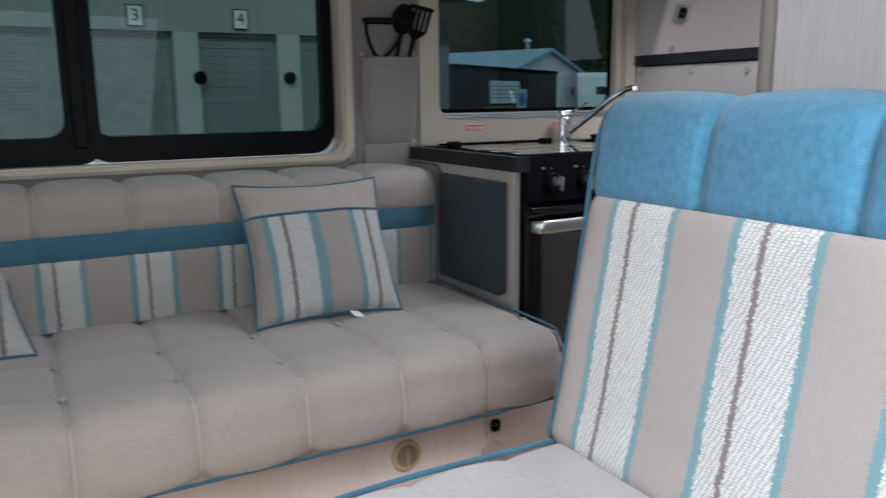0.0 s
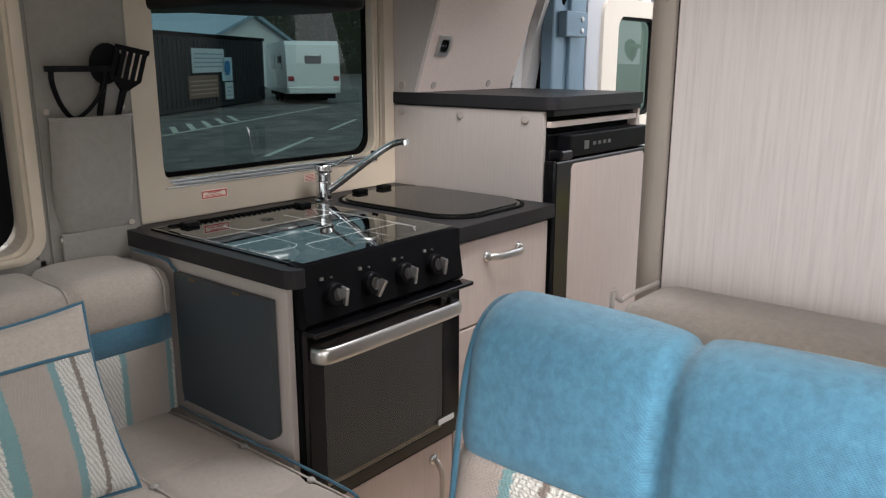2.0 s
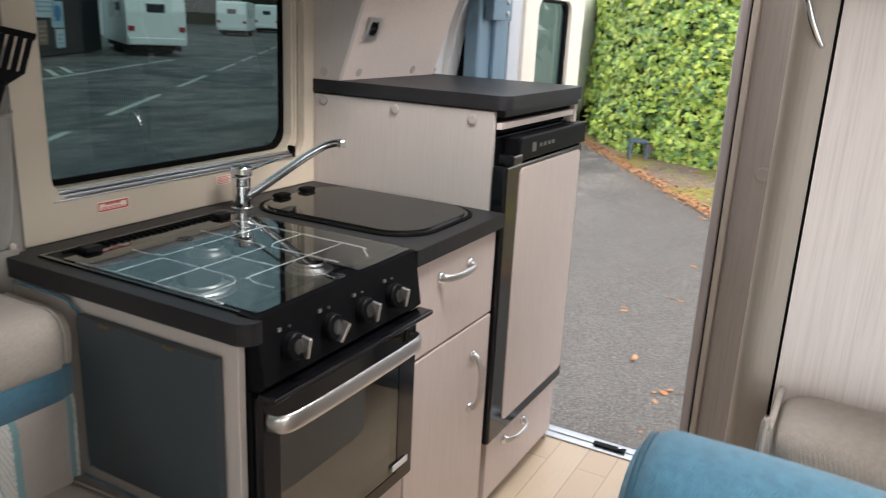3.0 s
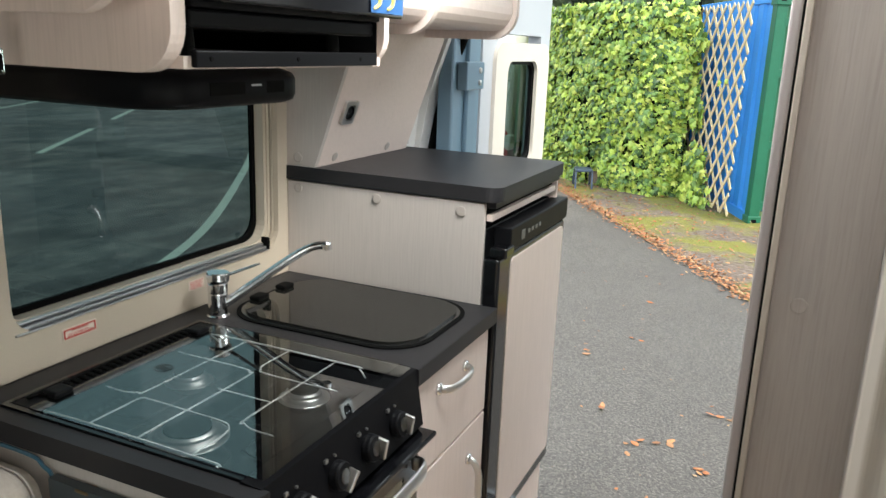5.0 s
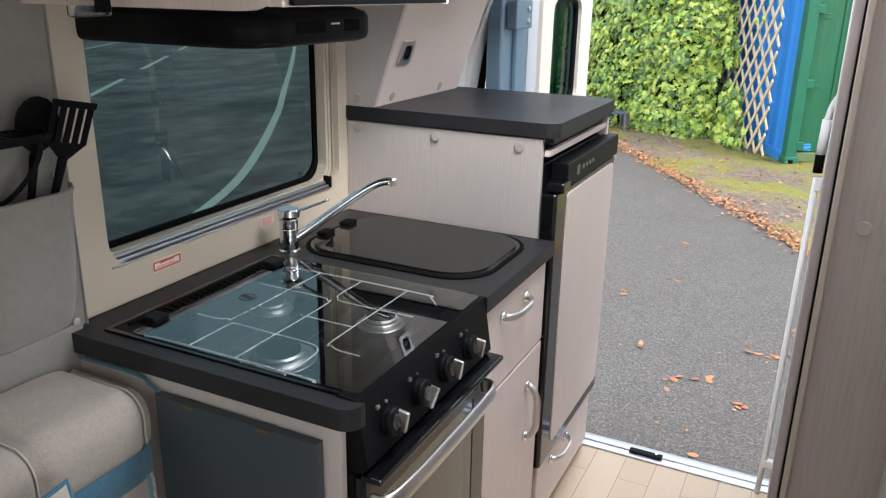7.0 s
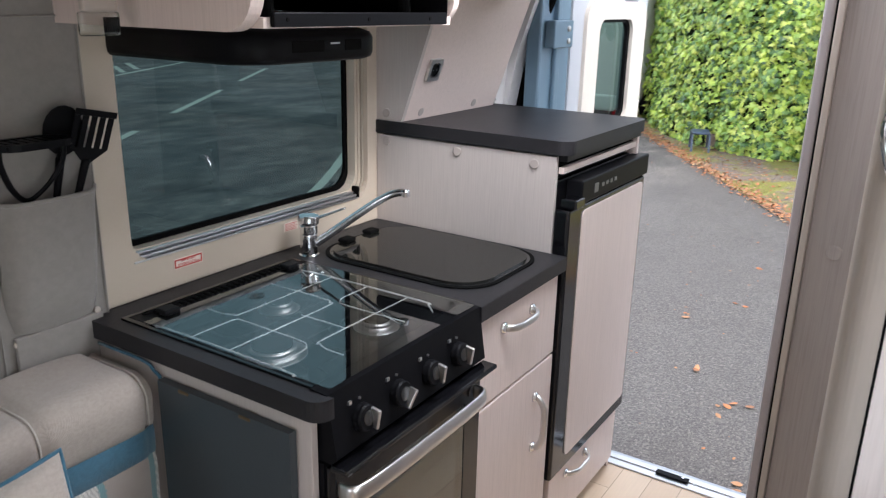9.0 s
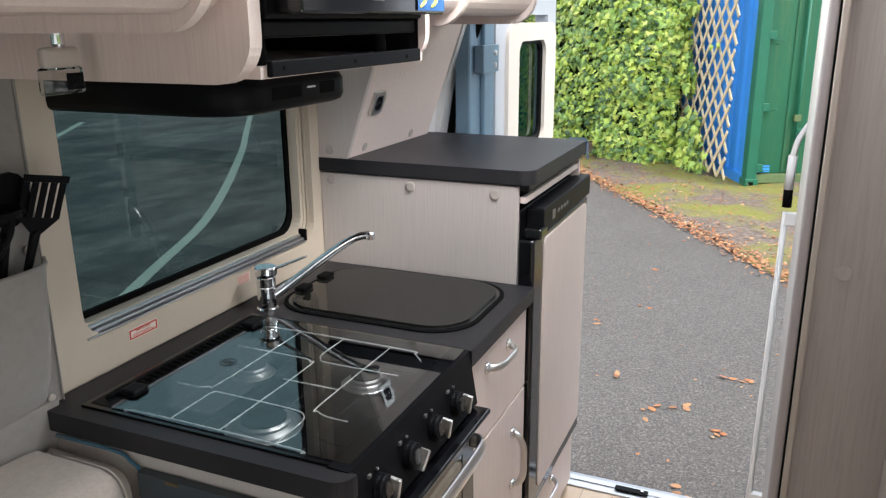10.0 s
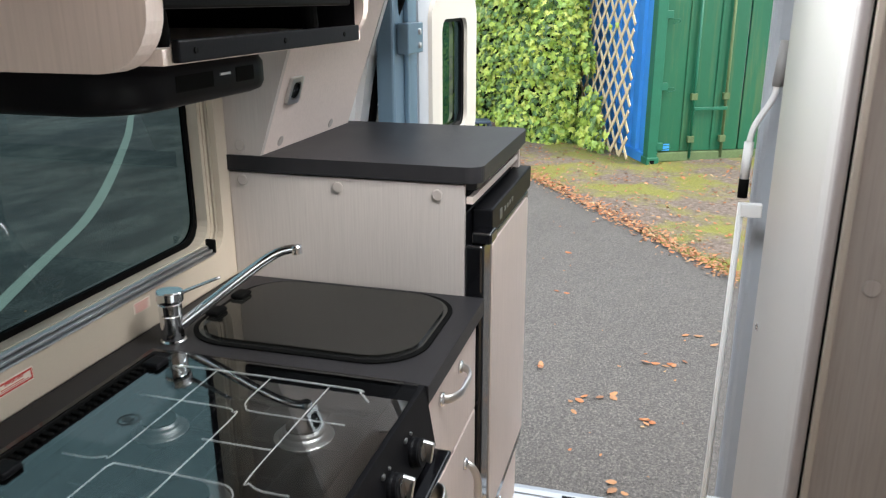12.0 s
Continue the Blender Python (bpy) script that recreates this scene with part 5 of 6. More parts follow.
facing_pane("pane", [(3.37, yi + 0.022, 1.05), (3.75, yi + 0.022, 1.05), (3.75, yi + 0.022, 1.475), (3.37, yi + 0.022, 1.475)], "van_glass", od)
hg = bmesh.new()
box(2.955, 3.10, yi - 0.034, yi + 0.002, 1.372, 1.462, 0.004, into=hg)
h_ = part("hinge", hg, "paint_blue", od, "painted steel hinge")
for z in (1.395, 1.435):
    part("bolt", disc((3.06, yi - 0.034, z), (0, -1, 0), [(0.010, 0), (0.009, 0.005), (0.004, 0.006)], 12), "satin", h_)

# ---- outside ----
G = -0.5


def asphalt(name, base, wet=0.5):
    m, t, p = nodes_of(name)
    v = coords(t, (1, 1, 1), True)
    s = noise_of(t, v, 60, 6, 0.92)
    b = noise_of(t, v, 0.35, 5, 0.6)
    d = noise_of(t, coords(t, (1.0, 1.6, 1), True), 1.1, 6, 0.65)
    sp = t.nodes.new("ShaderNodeSeparateXYZ")
    t.links.new(v, sp.inputs[0])
    yard = ramp(t, math_of(t, "MULTIPLY", sp.outputs[1], 0.1), [(0.33, (0, 0, 0)), (0.46, (1, 1, 1))])
    vo = t.nodes.new("ShaderNodeTexVoronoi")
    vo.inputs["Scale"].default_value = 120
    t.links.new(v, vo.inputs["Vector"])
    c = ramp(t, s, [(0.34, tuple(k * 0.35 for k in base)), (0.5, base), (0.60, tuple(min(1, k * 1.7) for k in base)), (0.70, tuple(min(1, k * 3.4) for k in base))])
    c = blend(t, 1.0, c, ramp(t, vo.outputs["Color"], [(0.15, (0.50, 0.50, 0.50)), (0.5, (0.95, 0.95, 0.95)), (0.85, (1.7, 1.68, 1.65))]), "MULTIPLY")
    # past y 3.3, reflections and dirt of the panes painted as asphalt mottling
    glass_mottle = ramp(t, d, [(0.36, (0.35, 0.38, 0.40)), (0.47, (0.80, 0.83, 0.85)), (0.53, (1.3, 1.32, 1.3)), (0.66, (2.3, 2.3, 2.2))])
    c = blend(t, yard, c, blend(t, 1.0, c, glass_mottle, "MULTIPLY"))
    c = blend(t, math_of(t, "MULTIPLY", b, 0.5), c, tuple(k * 0.72 for k in base))
    t.links.new(c, p.inputs["Base Color"])
    t.links.new(ramp(t, b, [(0.35, (wet, wet, wet)), (0.65, (0.8, 0.8, 0.8))]), p.inputs["Roughness"])
    bump(t, math_of(t, "ADD", s, vo.outputs["Distance"]), 0.7, 0.006, p)
    return m


M["asphalt"] = asphalt("asphalt", (0.095, 0.086, 0.080), 0.55)
grid = bmesh.new()
xs = [-400, -60, -20, -6, 0, 6, 12, 20, 40, 90, 400]
vs = [[grid.verts.new((x, y, G)) for y in xs] for x in xs]
for a, b in zip(vs, vs[1:]):
    for j in range(len(xs) - 1):
        grid.faces.new((a[j], a[j + 1], b[j + 1], b[j]))
part("ground", grid, "asphalt", kind="structure")

# verge beyond the leaf line: moss, soil and litter
m, t, p = nodes_of("verge_soil")
v = coords(t, (1, 1, 1), True)
n1, n2, n3 = noise_of(t, v, 1.3, 5, 0.65), noise_of(t, v, 22, 4, 0.75), noise_of(t, v, 90, 3, 0.7)
soil = ramp(t, n2, [(0.3, (0.10, 0.075, 0.06)), (0.55, (0.22, 0.17, 0.14)), (0.75, (0.36, 0.29, 0.24))])
moss = ramp(t, n3, [(0.3, (0.13, 0.13, 0.03)), (0.7, (0.34, 0.33, 0.07))])
t.links.new(blend(t, ramp(t, n1, [(0.45, (0, 0, 0)), (0.58, (1, 1, 1))]), soil, moss), p.inputs["Base Color"])
p.inputs["Roughness"].default_value = 0.95
bump(t, math_of(t, "ADD", n2, n3), 0.8, 0.03, p)
M["verge_soil"] = m
LP, LD = Vector((6.671, 0.783, 0)), Vector((0.828, 0.560, 0))
LN = Vector((0.560, -0.828, 0))
vg = bmesh.new()
rows = []
for j in range(0, 22):
    d = j * 0.22
    row = []
    for i in range(-30, 110):
        q = LP + LD * (i * 0.22) + LN * d
        z = G + 0.004 + 0.03 * min(1, d / 0.6) + 0.10 * max(0, min(1, (d - 0.8) / 2.5)) + 0.02 * noise.noise(Vector((q.x * 1.4, q.y * 1.4, 0))) * min(1, d)
        q = q + LN * (0.05 * noise.noise(Vector((i * 0.4, 3.1, 0))) if j == 0 else 0)
        row.append(vg.verts.new((q.x, q.y, z)))
    rows.append(row)
for a, b in zip(rows, rows[1:]):
    for i in range(len(a) - 1):
        vg.faces.new((a[i], a[i + 1], b[i + 1], b[i]))
part("verge", vg, "verge_soil", kind="structure", smooth=True)


def island_mat(name, cols, rough=0.6, trans=0.0):
    m, t, p = nodes_of(name)
    g = t.nodes.new("ShaderNodeNewGeometry")
    n = len(cols)
    col = ramp(t, g.outputs["Random Per Island"], [(i / (n - 1), c) for i, c in enumerate(cols)])
    nz = noise_of(t, coords(t, (1, 1, 1), True), 40, 2)
    t.links.new(blend(t, math_of(t, "MULTIPLY", nz, 0.4), col, tuple(k * 0.6 for k in cols[0])), p.inputs["Base Color"])
    p.inputs["Roughness"].default_value = rough
    if trans:
        p.inputs["Transmission Weight"].default_value = 0.0
        p.inputs["Subsurface Weight"].default_value = 0.0
    return m


M["ivy_leaf"] = island_mat("ivy_leaf", [(0.03, 0.08, 0.022), (0.14, 0.27, 0.07), (0.34, 0.52, 0.09), (0.52, 0.67, 0.09), (0.70, 0.76, 0.17), (0.42, 0.60, 0.10), (0.11, 0.22, 0.065)], 0.30)
M["litter"] = island_mat("litter", [(0.28, 0.10, 0.04), (0.45, 0.17, 0.07), (0.50, 0.26, 0.12), (0.36, 0.20, 0.11), (0.20, 0.09, 0.05), (0.55, 0.40, 0.22)], 0.8)
M["dark_leaf"] = island_mat("dark_leaf", [(0.02, 0.035, 0.015), (0.035, 0.055, 0.02), (0.05, 0.08, 0.03), (0.07, 0.09, 0.035)], 0.7)
rng = np.random.default_rng(7)
IVY = np.array([(0, 0), (0.30, -0.06), (0.50, 0.16), (0.34, 0.34), (0.46, 0.62), (0.16, 0.60), (0, 1.0), (-0.16, 0.60), (-0.46, 0.62), (-0.34, 0.34), (-0.50, 0.16), (-0.30, -0.06)])


def leaves(name, centres, normals, sizes, material, outline=IVY, label="", curl=0.12, hang=True, category=""):
    """Many leaves in one mesh: each a fan over an outline, slightly folded."""
    n, k = len(centres), len(outline)
    normals = normals / np.linalg.norm(normals, axis=1)[:, None]
    down = np.tile(np.array([0, 0, -1.0 if hang else 0.0]), (n, 1)) + rng.normal(0, 0.45 if hang else 1.0, (n, 3))
    down -= normals * (down * normals).sum(1)[:, None]
    down /= np.linalg.norm(down, axis=1)[:, None]
    side = np.cross(down, normals)
    mid = np.array([(0, 0.42)])
    pts = np.concatenate([mid, outline])
    h = np.concatenate([[curl], -curl * (outline[:, 0] ** 2) * 3])
    v = centres[:, None, :] + sizes[:, None, None] * (side[:, None, :] * pts[None, :, 0, None] + down[:, None, :] * pts[None, :, 1, None] + normals[:, None, :] * h[None, :, None])
    f = []
    base = np.arange(n)[:, None, None] * (k + 1)
    tri = np.array([(0, 1 + i, 1 + (i + 1) % k) for i in range(k)])
    f = (base + tri[None]).reshape(-1, 3)
    me = bpy.data.meshes.new(name)
    me.from_pydata(v.reshape(-1, 3).tolist(), [], f.tolist())
    me.materials.append(M[material])
    return tagged(new(name, me), label, category, "", "stuff")


# hedge of ivy along a bent line
HP = [Vector(q) for q in ((11.94, 2.60, 0), (11.95, 3.2, 0), (12.3, 3.9, 0), (13.0, 4.6, 0), (14.6, 5.6, 0), (17.5, 7.3, 0), (22, 10.2, 0))]
hl = curve_points(HP, 8)
cum = [0.0]
for a, b in zip(hl, hl[1:]):
    cum.append(cum[-1] + (b - a).length)
HT = 2.18


def hedge_at(s):
    k = max(j for j in range(len(cum) - 1) if cum[j] <= s)
    f = (s - cum[k]) / (cum[k + 1] - cum[k])
    d = (hl[k + 1] - hl[k]).normalized()
    return hl[k].lerp(hl[k + 1], f), Vector((-d.y, d.x, 0))


hb = bmesh.new()
rows = []
for i in range(90):
    s = cum[-1] * i / 90
    c, n = hedge_at(s)
    row = []
    for j in range(18):
        z = G + (HT - G) * j / 17
        o = 0.10 * noise.noise(Vector((s * 1.1, z * 1.3, 0))) + 0.06 * noise.noise(Vector((s * 4, z * 4, 2))) - 0.16 - 0.12 * (j / 17) ** 4
        q = c + n * o
        row.append(hb.verts.new((q.x, q.y, z + (0.05 * noise.noise(Vector((s * 2, 0, 5))) if j == 17 else 0))))
    row += [hb.verts.new((c.x - n.x * 0.6, c.y - n.y * 0.6, HT - 0.05)), hb.verts.new((c.x - n.x * 0.7, c.y - n.y * 0.7, G))]
    rows.append(row)
for a, b in zip(rows, rows[1:]):
    for j in range(19):
        hb.faces.new((a[j], b[j], b[j + 1], a[j + 1]))
hg_ = thing("ivy_hedge", (12, 3.4, G), "tall ivy hedge with bright and dark green leaves, brown stems", "hedge")
# near-black sheet behind the leaves, deep shade put into its colour
M["hedge_core_shade"] = plain("hedge_core_shade", (0.022, 0.034, 0.014), 0.95, 0, 0.5, 30, 4, 0.02)
part("shade_backing", hb, M["hedge_core_shade"], hg_, "near-black backing for the shaded depth behind the leaves")
N = 16500
S = rng.random(N) ** 1.25 * (cum[-1] - 0.3) + 0.02
Z = G - 0.02 + rng.random(N) * (HT - G + 0.08)
C, NN = np.zeros((N, 3)), np.zeros((N, 3))
for i in range(N):
    c, n = hedge_at(float(S[i]))
    q = Vector((float(S[i]) * 1.1, float(Z[i]) * 1.3, 0))
    o = 0.12 * noise.noise(q) + 0.09 * noise.noise(q * 2.8) - 0.03 + 0.08 * float(rng.random()) - 0.12 * ((float(Z[i]) - G) / (HT - G)) ** 4
    C[i] = (c.x + n.x * o, c.y + n.y * o, Z[i])
    NN[i] = (n.x, n.y, 0.25)
NN += rng.normal(0, 0.50, (N, 3))
ob = leaves("foliage", C, NN, rng.uniform(0.055, 0.13, N), "ivy_leaf")
ob.parent = hg_
ob.location = (-12, -3.4, -G)

# the container behind, turned a little
cd, cf = Vector((0.905, 0.425, 0)), Vector((0.425, -0.905, 0))
CO = Vector((10.62, 1.565, G + 0.02))
ct = thing("shipping_container", CO, "green steel shipping container with blue side, scuffed paint", "container")
paint_g, t, p = nodes_of("container_green")
streak = ramp(t, noise_of(t, coords(t, (5, 5, 0.35), True), 1.6, 6, 0.7), [(0.50, (0, 0, 0)), (0.66, (1, 1, 1))])
base = blend(t, noise_of(t, coords(t, (1, 1, 0.5), True), 2.0, 5), (0.004, 0.085, 0.042), (0.012, 0.13, 0.06))
t.links.new(blend(t, math_of(t, "MULTIPLY", streak, 0.35), base, (0.15, 0.16, 0.05)), p.inputs["Base Color"])
p.inputs["Roughness"].default_value = 0.42
bump(t, noise_of(t, coords(t, (1, 1, 1), True), 9, 3), 0.3, 0.01, p)
paint_g2 = plain("container_frame_green", (0.010, 0.125, 0.070), 0.45, 0, 0.2, 60, 2.5, 0.001)
paint_b = plain("container_blue", (0.04, 0.28, 0.78), 0.45, 0, 0.14, 60, 1.5, 0.001)
rust = plain("worn_green", (0.10, 0.15, 0.06), 0.7, 0, 0.35, 40, 6, 0.002)


def cont(name, u0, u1, v0, v1, z0, z1, mat, parent, r=0.0, label=""):
    """A box in the container's own axes: u along the front, v along the side."""
    bm = box(u0, u1, v0, v1, z0 * 1.045, z1 * 1.045, r)
    mm = Matrix(((cf.x, cd.x, 0, CO.x), (cf.y, cd.y, 0, CO.y), (0, 0, 1, CO.z), (0, 0, 0, 1)))
    bmesh.ops.transform(bm, matrix=mm, verts=bm.verts)
    return part(name, bm, mat, parent, label)


cont("corner_post", 0, 0.13, 0, 0.14, 0.0, 2.59, paint_g2, ct, 0.01)
cont("corner_post", 2.31, 2.44, 0, 0.14, 0.0, 2.59, paint_g2, ct, 0.01)
cont("corner_casting", -0.012, 0.15, -0.015, 0.17, 0.0, 0.12, paint_g2, ct, 0.01)
cont("corner_casting", -0.012, 0.15, -0.015, 0.17, 2.47, 2.60, paint_g2, ct, 0.01)
for u, z in ((0.06, 0.06), (0.06, 2.53)):
    cont("casting_hole", u - 0.03, u + 0.03, -0.0165, -0.0145, z - 0.02, z + 0.025, "black", ct)
cont("bottom_rail", 0.13, 2.31, 0.02, 0.12, 0.06, 0.17, rust, ct, 0.01)
cont("top_rail", 0.13, 2.31, 0.02, 0.12, 2.47, 2.58, paint_g2, ct, 0.01)
for u0 in (0.14, 1.23):
    d = cont("door_leaf", u0, u0 + 1.07, 0.06, 0.10, 0.175, 2.465, paint_g, ct, 0.006)
    for k in range(2):
        cont("door_rib", u0 + 0.30 + 0.4 * k, u0 + 0.33 + 0.4 * k, 0.045, 0.061, 0.2, 2.44, paint_g, d, 0.006)
    for uu in (0.42, 0.84):
        bm = tube([(0, 0, 0.1), (0, 0, 2.52)], 0.018, 10, 0)
        q = CO + cf * (u0 + uu) + cd * 0.02
        bmesh.ops.translate(bm, vec=(q.x, q.y, CO.z), verts=bm.verts)
        rod_ = part("lock_bar", bm, rust if uu > 0.5 else paint_g2, d, smooth=True)
        cont("bar_guide", u0 + uu - 0.04, u0 + uu + 0.04, 0.0, 0.05, 0.28, 0.36, rust, d, 0.006)
        cont("bar_guide", u0 + uu - 0.04, u0 + uu + 0.04, 0.0, 0.05, 0.78, 0.86, rust, d, 0.006)
    cont("lock_handle", u0 + 0.42, u0 + 0.86, -0.01, 0.01, 0.66, 0.70, paint_g2, d, 0.006)
for z in (0.25, 0.95, 1.75, 2.3):
    cont("hinge", 0.10, 0.20, 0.0, 0.05, z - 0.05, z + 0.04, paint_g2, ct, 0.006)
    bm = tube([(0.20, 0.0, z + 0.02), (0.27, -0.012, z + 0.02), (0.28, -0.012, z - 0.01), (0.20, 0, z - 0.03)], 0.006, 6, 4)
    mm = Matrix(((cf.x, cd.x, 0, CO.x), (cf.y, cd.y, 0, CO.y), (0, 0, 1, CO.z), (0, 0, 0, 1)))
    bmesh.ops.transform(bm, matrix=mm, verts=bm.verts)
    part("lashing_ring", bm, paint_g2, ct, smooth=True)
cont("scuff", 0.16, 0.30, 0.0425, 0.0445, 0.19, 0.27, paint_b, ct)
cont("scuff", 1.5, 1.72, 0.0425, 0.0445, 0.40, 0.80, paint_b, ct)
# the corrugated blue side
bm = bmesh.new()
prev = None
L_, step = 6.0, 0.28
k = 0
u = 0.14
while u < L_:
    for du_, dv in ((0, 0.012), (0.10, 0.012), (0.14, 0.045), (0.24, 0.045)):
        q = CO + cd * (u + du_) + cf * dv
        pr = (bm.verts.new((q.x, q.y, CO.z + 0.14)), bm.verts.new((q.x, q.y, CO.z + 2.61)))
        if prev:
            bm.faces.new((prev[0], pr[0], pr[1], prev[1]))
        prev = pr
    u += step
part("side_wall", bm, paint_b, ct, "corrugated blue side wall")
cont("side_rail", 0.0, 0.10, 0.14, 6.06, 0.02, 0.15, paint_b, ct, 0.008)
cont("side_rail", 0.0, 0.08, 0.14, 6.06, 2.50, 2.59, paint_b, ct, 0.008)
cont("roof_panel", 0.05, 2.4, 0.1, 6.06, 2.55, 2.58, paint_b, ct)

# trellis leaning on the blue side
TO = CO + cd * 0.12 - cf * 0.22
tl = thing("garden_trellis", (TO.x, TO.y, G), "weathered tan diamond trellis standing against the container side", "trellis")
M["lath"] = plain("lath", (0.62, 0.50, 0.31), 0.8, 0, 0.2, 120, 6, 0.001)
TL, TH = 2.25, 2.52


def lath(u0, z0, u1, z1, off):
    a = TO + cd * u0 + Vector((0, 0, z0)) - cf * off
    b = TO + cd * u1 + Vector((0, 0, z1)) - cf * off
    d = (b - a)
    x = d.normalized()
    n = cf
    y = n.cross(x)
    bm = box(0, d.length, -0.026, 0.026, -0.006, 0.006, 0.002, 1)
    mm = Matrix((x, y, n)).transposed().to_4x4()
    mm.translation = a
    bmesh.ops.transform(bm, matrix=mm, verts=bm.verts)
    part("slat", bm, "lath", tl)
sp = 0.29
for k in range(-9, 10):
    for sgn, off in ((1, 0.0), (-1, 0.013)):
        u0 = k * sp if sgn > 0 else k * sp + TH * 0.9
        z0 = 0.1
        pts = []
        u1 = u0 + sgn * TH * 0.9
        ua, ub, za, zb = u0, u1, z0, z0 + TH
        lo, hi = 0.0, 1.0
        for lim, sg in ((0.0, 1), (TL, -1)):
            fa, fb = sg * (ua - lim), sg * (ub - lim)
            if fa < 0 and fb < 0:
                lo, hi = 1, 0
            elif fa < 0:
                lo = max(lo, fa / (fa - fb))
            elif fb < 0:
                hi = min(hi, fa / (fa - fb))
        if hi - lo > 0.03:
            lath(ua + (ub - ua) * lo, za + (zb - za) * lo, ua + (ub - ua) * hi, za + (zb - za) * hi, off)
# ivy creeping over the trellis
N = 3400
U = TL * (0.05 + 1.1 * rng.random(N) ** 0.55)
ZZ = 0.0 + rng.random(N) * TH
keep = np.array([noise.noise(Vector((float(a) * 1.6, float(b) * 1.5, 9))) + 0.75 * (float(a) / TL) + (0.35 if b < 0.3 else 0) - (0.25 if b > 1.7 else 0) - (0.10 if a < 1.0 else -0.1) > 0.48 for a, b in zip(U, ZZ)])
U, ZZ = U[keep], ZZ[keep]
N = len(U)
o = 0.03 + 0.14 * rng.random(N)
C = np.array(TO)[None] + U[:, None] * np.array(cd)[None] - o[:, None] * np.array(cf)[None]
C[:, 2] = G + 0.05 + ZZ
leaves("trellis_ivy", C, np.tile(-np.array(cf) + np.array((-0.5, 0, 0.2)), (N, 1)) + rng.normal(0, 0.35, (N, 3)), rng.uniform(0.07, 0.15, N), "ivy_leaf", label="ivy climbing over the tan trellis", category="ivy")

# leaf litter along the edge of the asphalt
OV = np.array([(0, 0), (0.22, 0.15), (0.30, 0.45), (0.18, 0.8), (0, 1), (-0.2, 0.78), (-0.28, 0.4), (-0.2, 0.12)])
N = 5200
a = rng.uniform(-1.5, 14, N)
d = np.abs(rng.normal(0, 0.10, N)) * np.where(rng.random(N) < 0.75, 1, -0.6)
C = np.array(LP)[None] + a[:, None] * np.array(LD)[None] + d[:, None] * np.array(LN)[None]
C[:, 2] = G + 0.012 + 0.02 * rng.random(N) + 0.03 * np.clip(d, 0, 0.6)
NN = np.tile((0.0, 0, 1.0), (N, 1)) + rng.normal(0, 0.3, (N, 3))
leaves("leaf_litter", C, NN, rng.uniform(0.022, 0.05, N), "litter", OV, "fallen orange and brown leaves along the tarmac edge", 0.1, False, "leaves")
N = 3200
a, d = rng.uniform(-1.5, 12, N), rng.uniform(0.15, 3.2, N)
C = np.array(LP)[None] + a[:, None] * np.array(LD)[None] + d[:, None] * np.array(LN)[None]
C[:, 2] = G + 0.05 + 0.10 * np.clip((d - 0.8) / 2.5, 0, 1)
leaves("verge_litter", C, np.tile((0.0, 0, 1.0), (N, 1)) + rng.normal(0, 0.3, (N, 3)), rng.uniform(0.02, 0.055, N), "litter", OV, "brown leaf litter on the mossy verge", 0.1, False, "leaves")
SPOT = ((4.4, 1.715), (4.548, 1.566), (4.296, 1.352), (5.608, 2.258), (6.026, 1.977), (4.825, 1.966), (5.012, 1.367), (7.963, 1.937), (5.534, 1.139), (5.06, 1.183), (5.369, 1.031), (4.503, 1.65), (3.762, 1.421), (4.319, 1.392), (7.004, 2.103))
lf = []
for x, y in SPOT:
    for k in range(int(rng.integers(1, 4))):
        lf.append((x + rng.normal(0, 0.03), y + rng.normal(0, 0.03), G + 0.008))
for k in range(240):
    lf.append((rng.uniform(3.2, 11), rng.uniform(0.4, 5.5), G + 0.006))
lf = np.array(lf)
leaves("tarmac_leaves", lf, np.tile((0.0, 0, 1.0), (len(lf), 1)) + rng.normal(0, 0.15, (len(lf), 3)), np.concatenate([rng.uniform(0.035, 0.065, len(lf) - 240), rng.uniform(0.008, 0.035, 240)]), "litter", OV, "scattered orange leaves on the tarmac", 0.08, False, "leaves")

# the blue-grey step stool on the verge
def stool():
    t = thing("step_stool", (12.15, 4.03, G + 0.03), "dark blue-grey plastic step stool standing on the verge", "stool")
    mt = plain("stool_plastic", (0.05, 0.075, 0.12), 0.45)
    x, y, z = 12.15, 4.03, G + 0.03
    rot = Matrix.Translation((x, y, z)) @ pose(0, 0, 0, 0, 0, 20)
    bm = box(-0.17, 0.17, -0.13, 0.13, 0.24, 0.275, 0.012, 3)
    bmesh.ops.transform(bm, matrix=rot, verts=bm.verts)
    part("seat", bm, mt, t)
    for sx in (-1, 1):
        for sy in (-1, 1):
            bm = prism([(sx * 0.20 - 0.035, 0.0), (sx * 0.20 + 0.035, 0.0), (sx * 0.145 + 0.02, 0.24), (sx * 0.145 - 0.02, 0.24)], 1, sy * 0.12 - 0.012, sy * 0.12 + 0.012)
            bmesh.ops.transform(bm, matrix=rot, verts=bm.verts)
            part("leg", bm, mt, t)


stool()
st = thing("stone_block", (12.45, 3.75, G + 0.05), "rough brown stone block by the hedge foot", "stone")
part("block", box(12.35, 12.65, 3.80, 4.0, G + 0.03, G + 0.24, 0.02), plain("stone", (0.24, 0.18, 0.14), 0.9, 0, 0.3, 30, 5, 0.01), st)

# white motorhome tail beyond the open door
mh = thing("parked_motorhome", (15.5, 6.6, G), "white motorhome parked beside the hedge, red tail lamps", "vehicle")
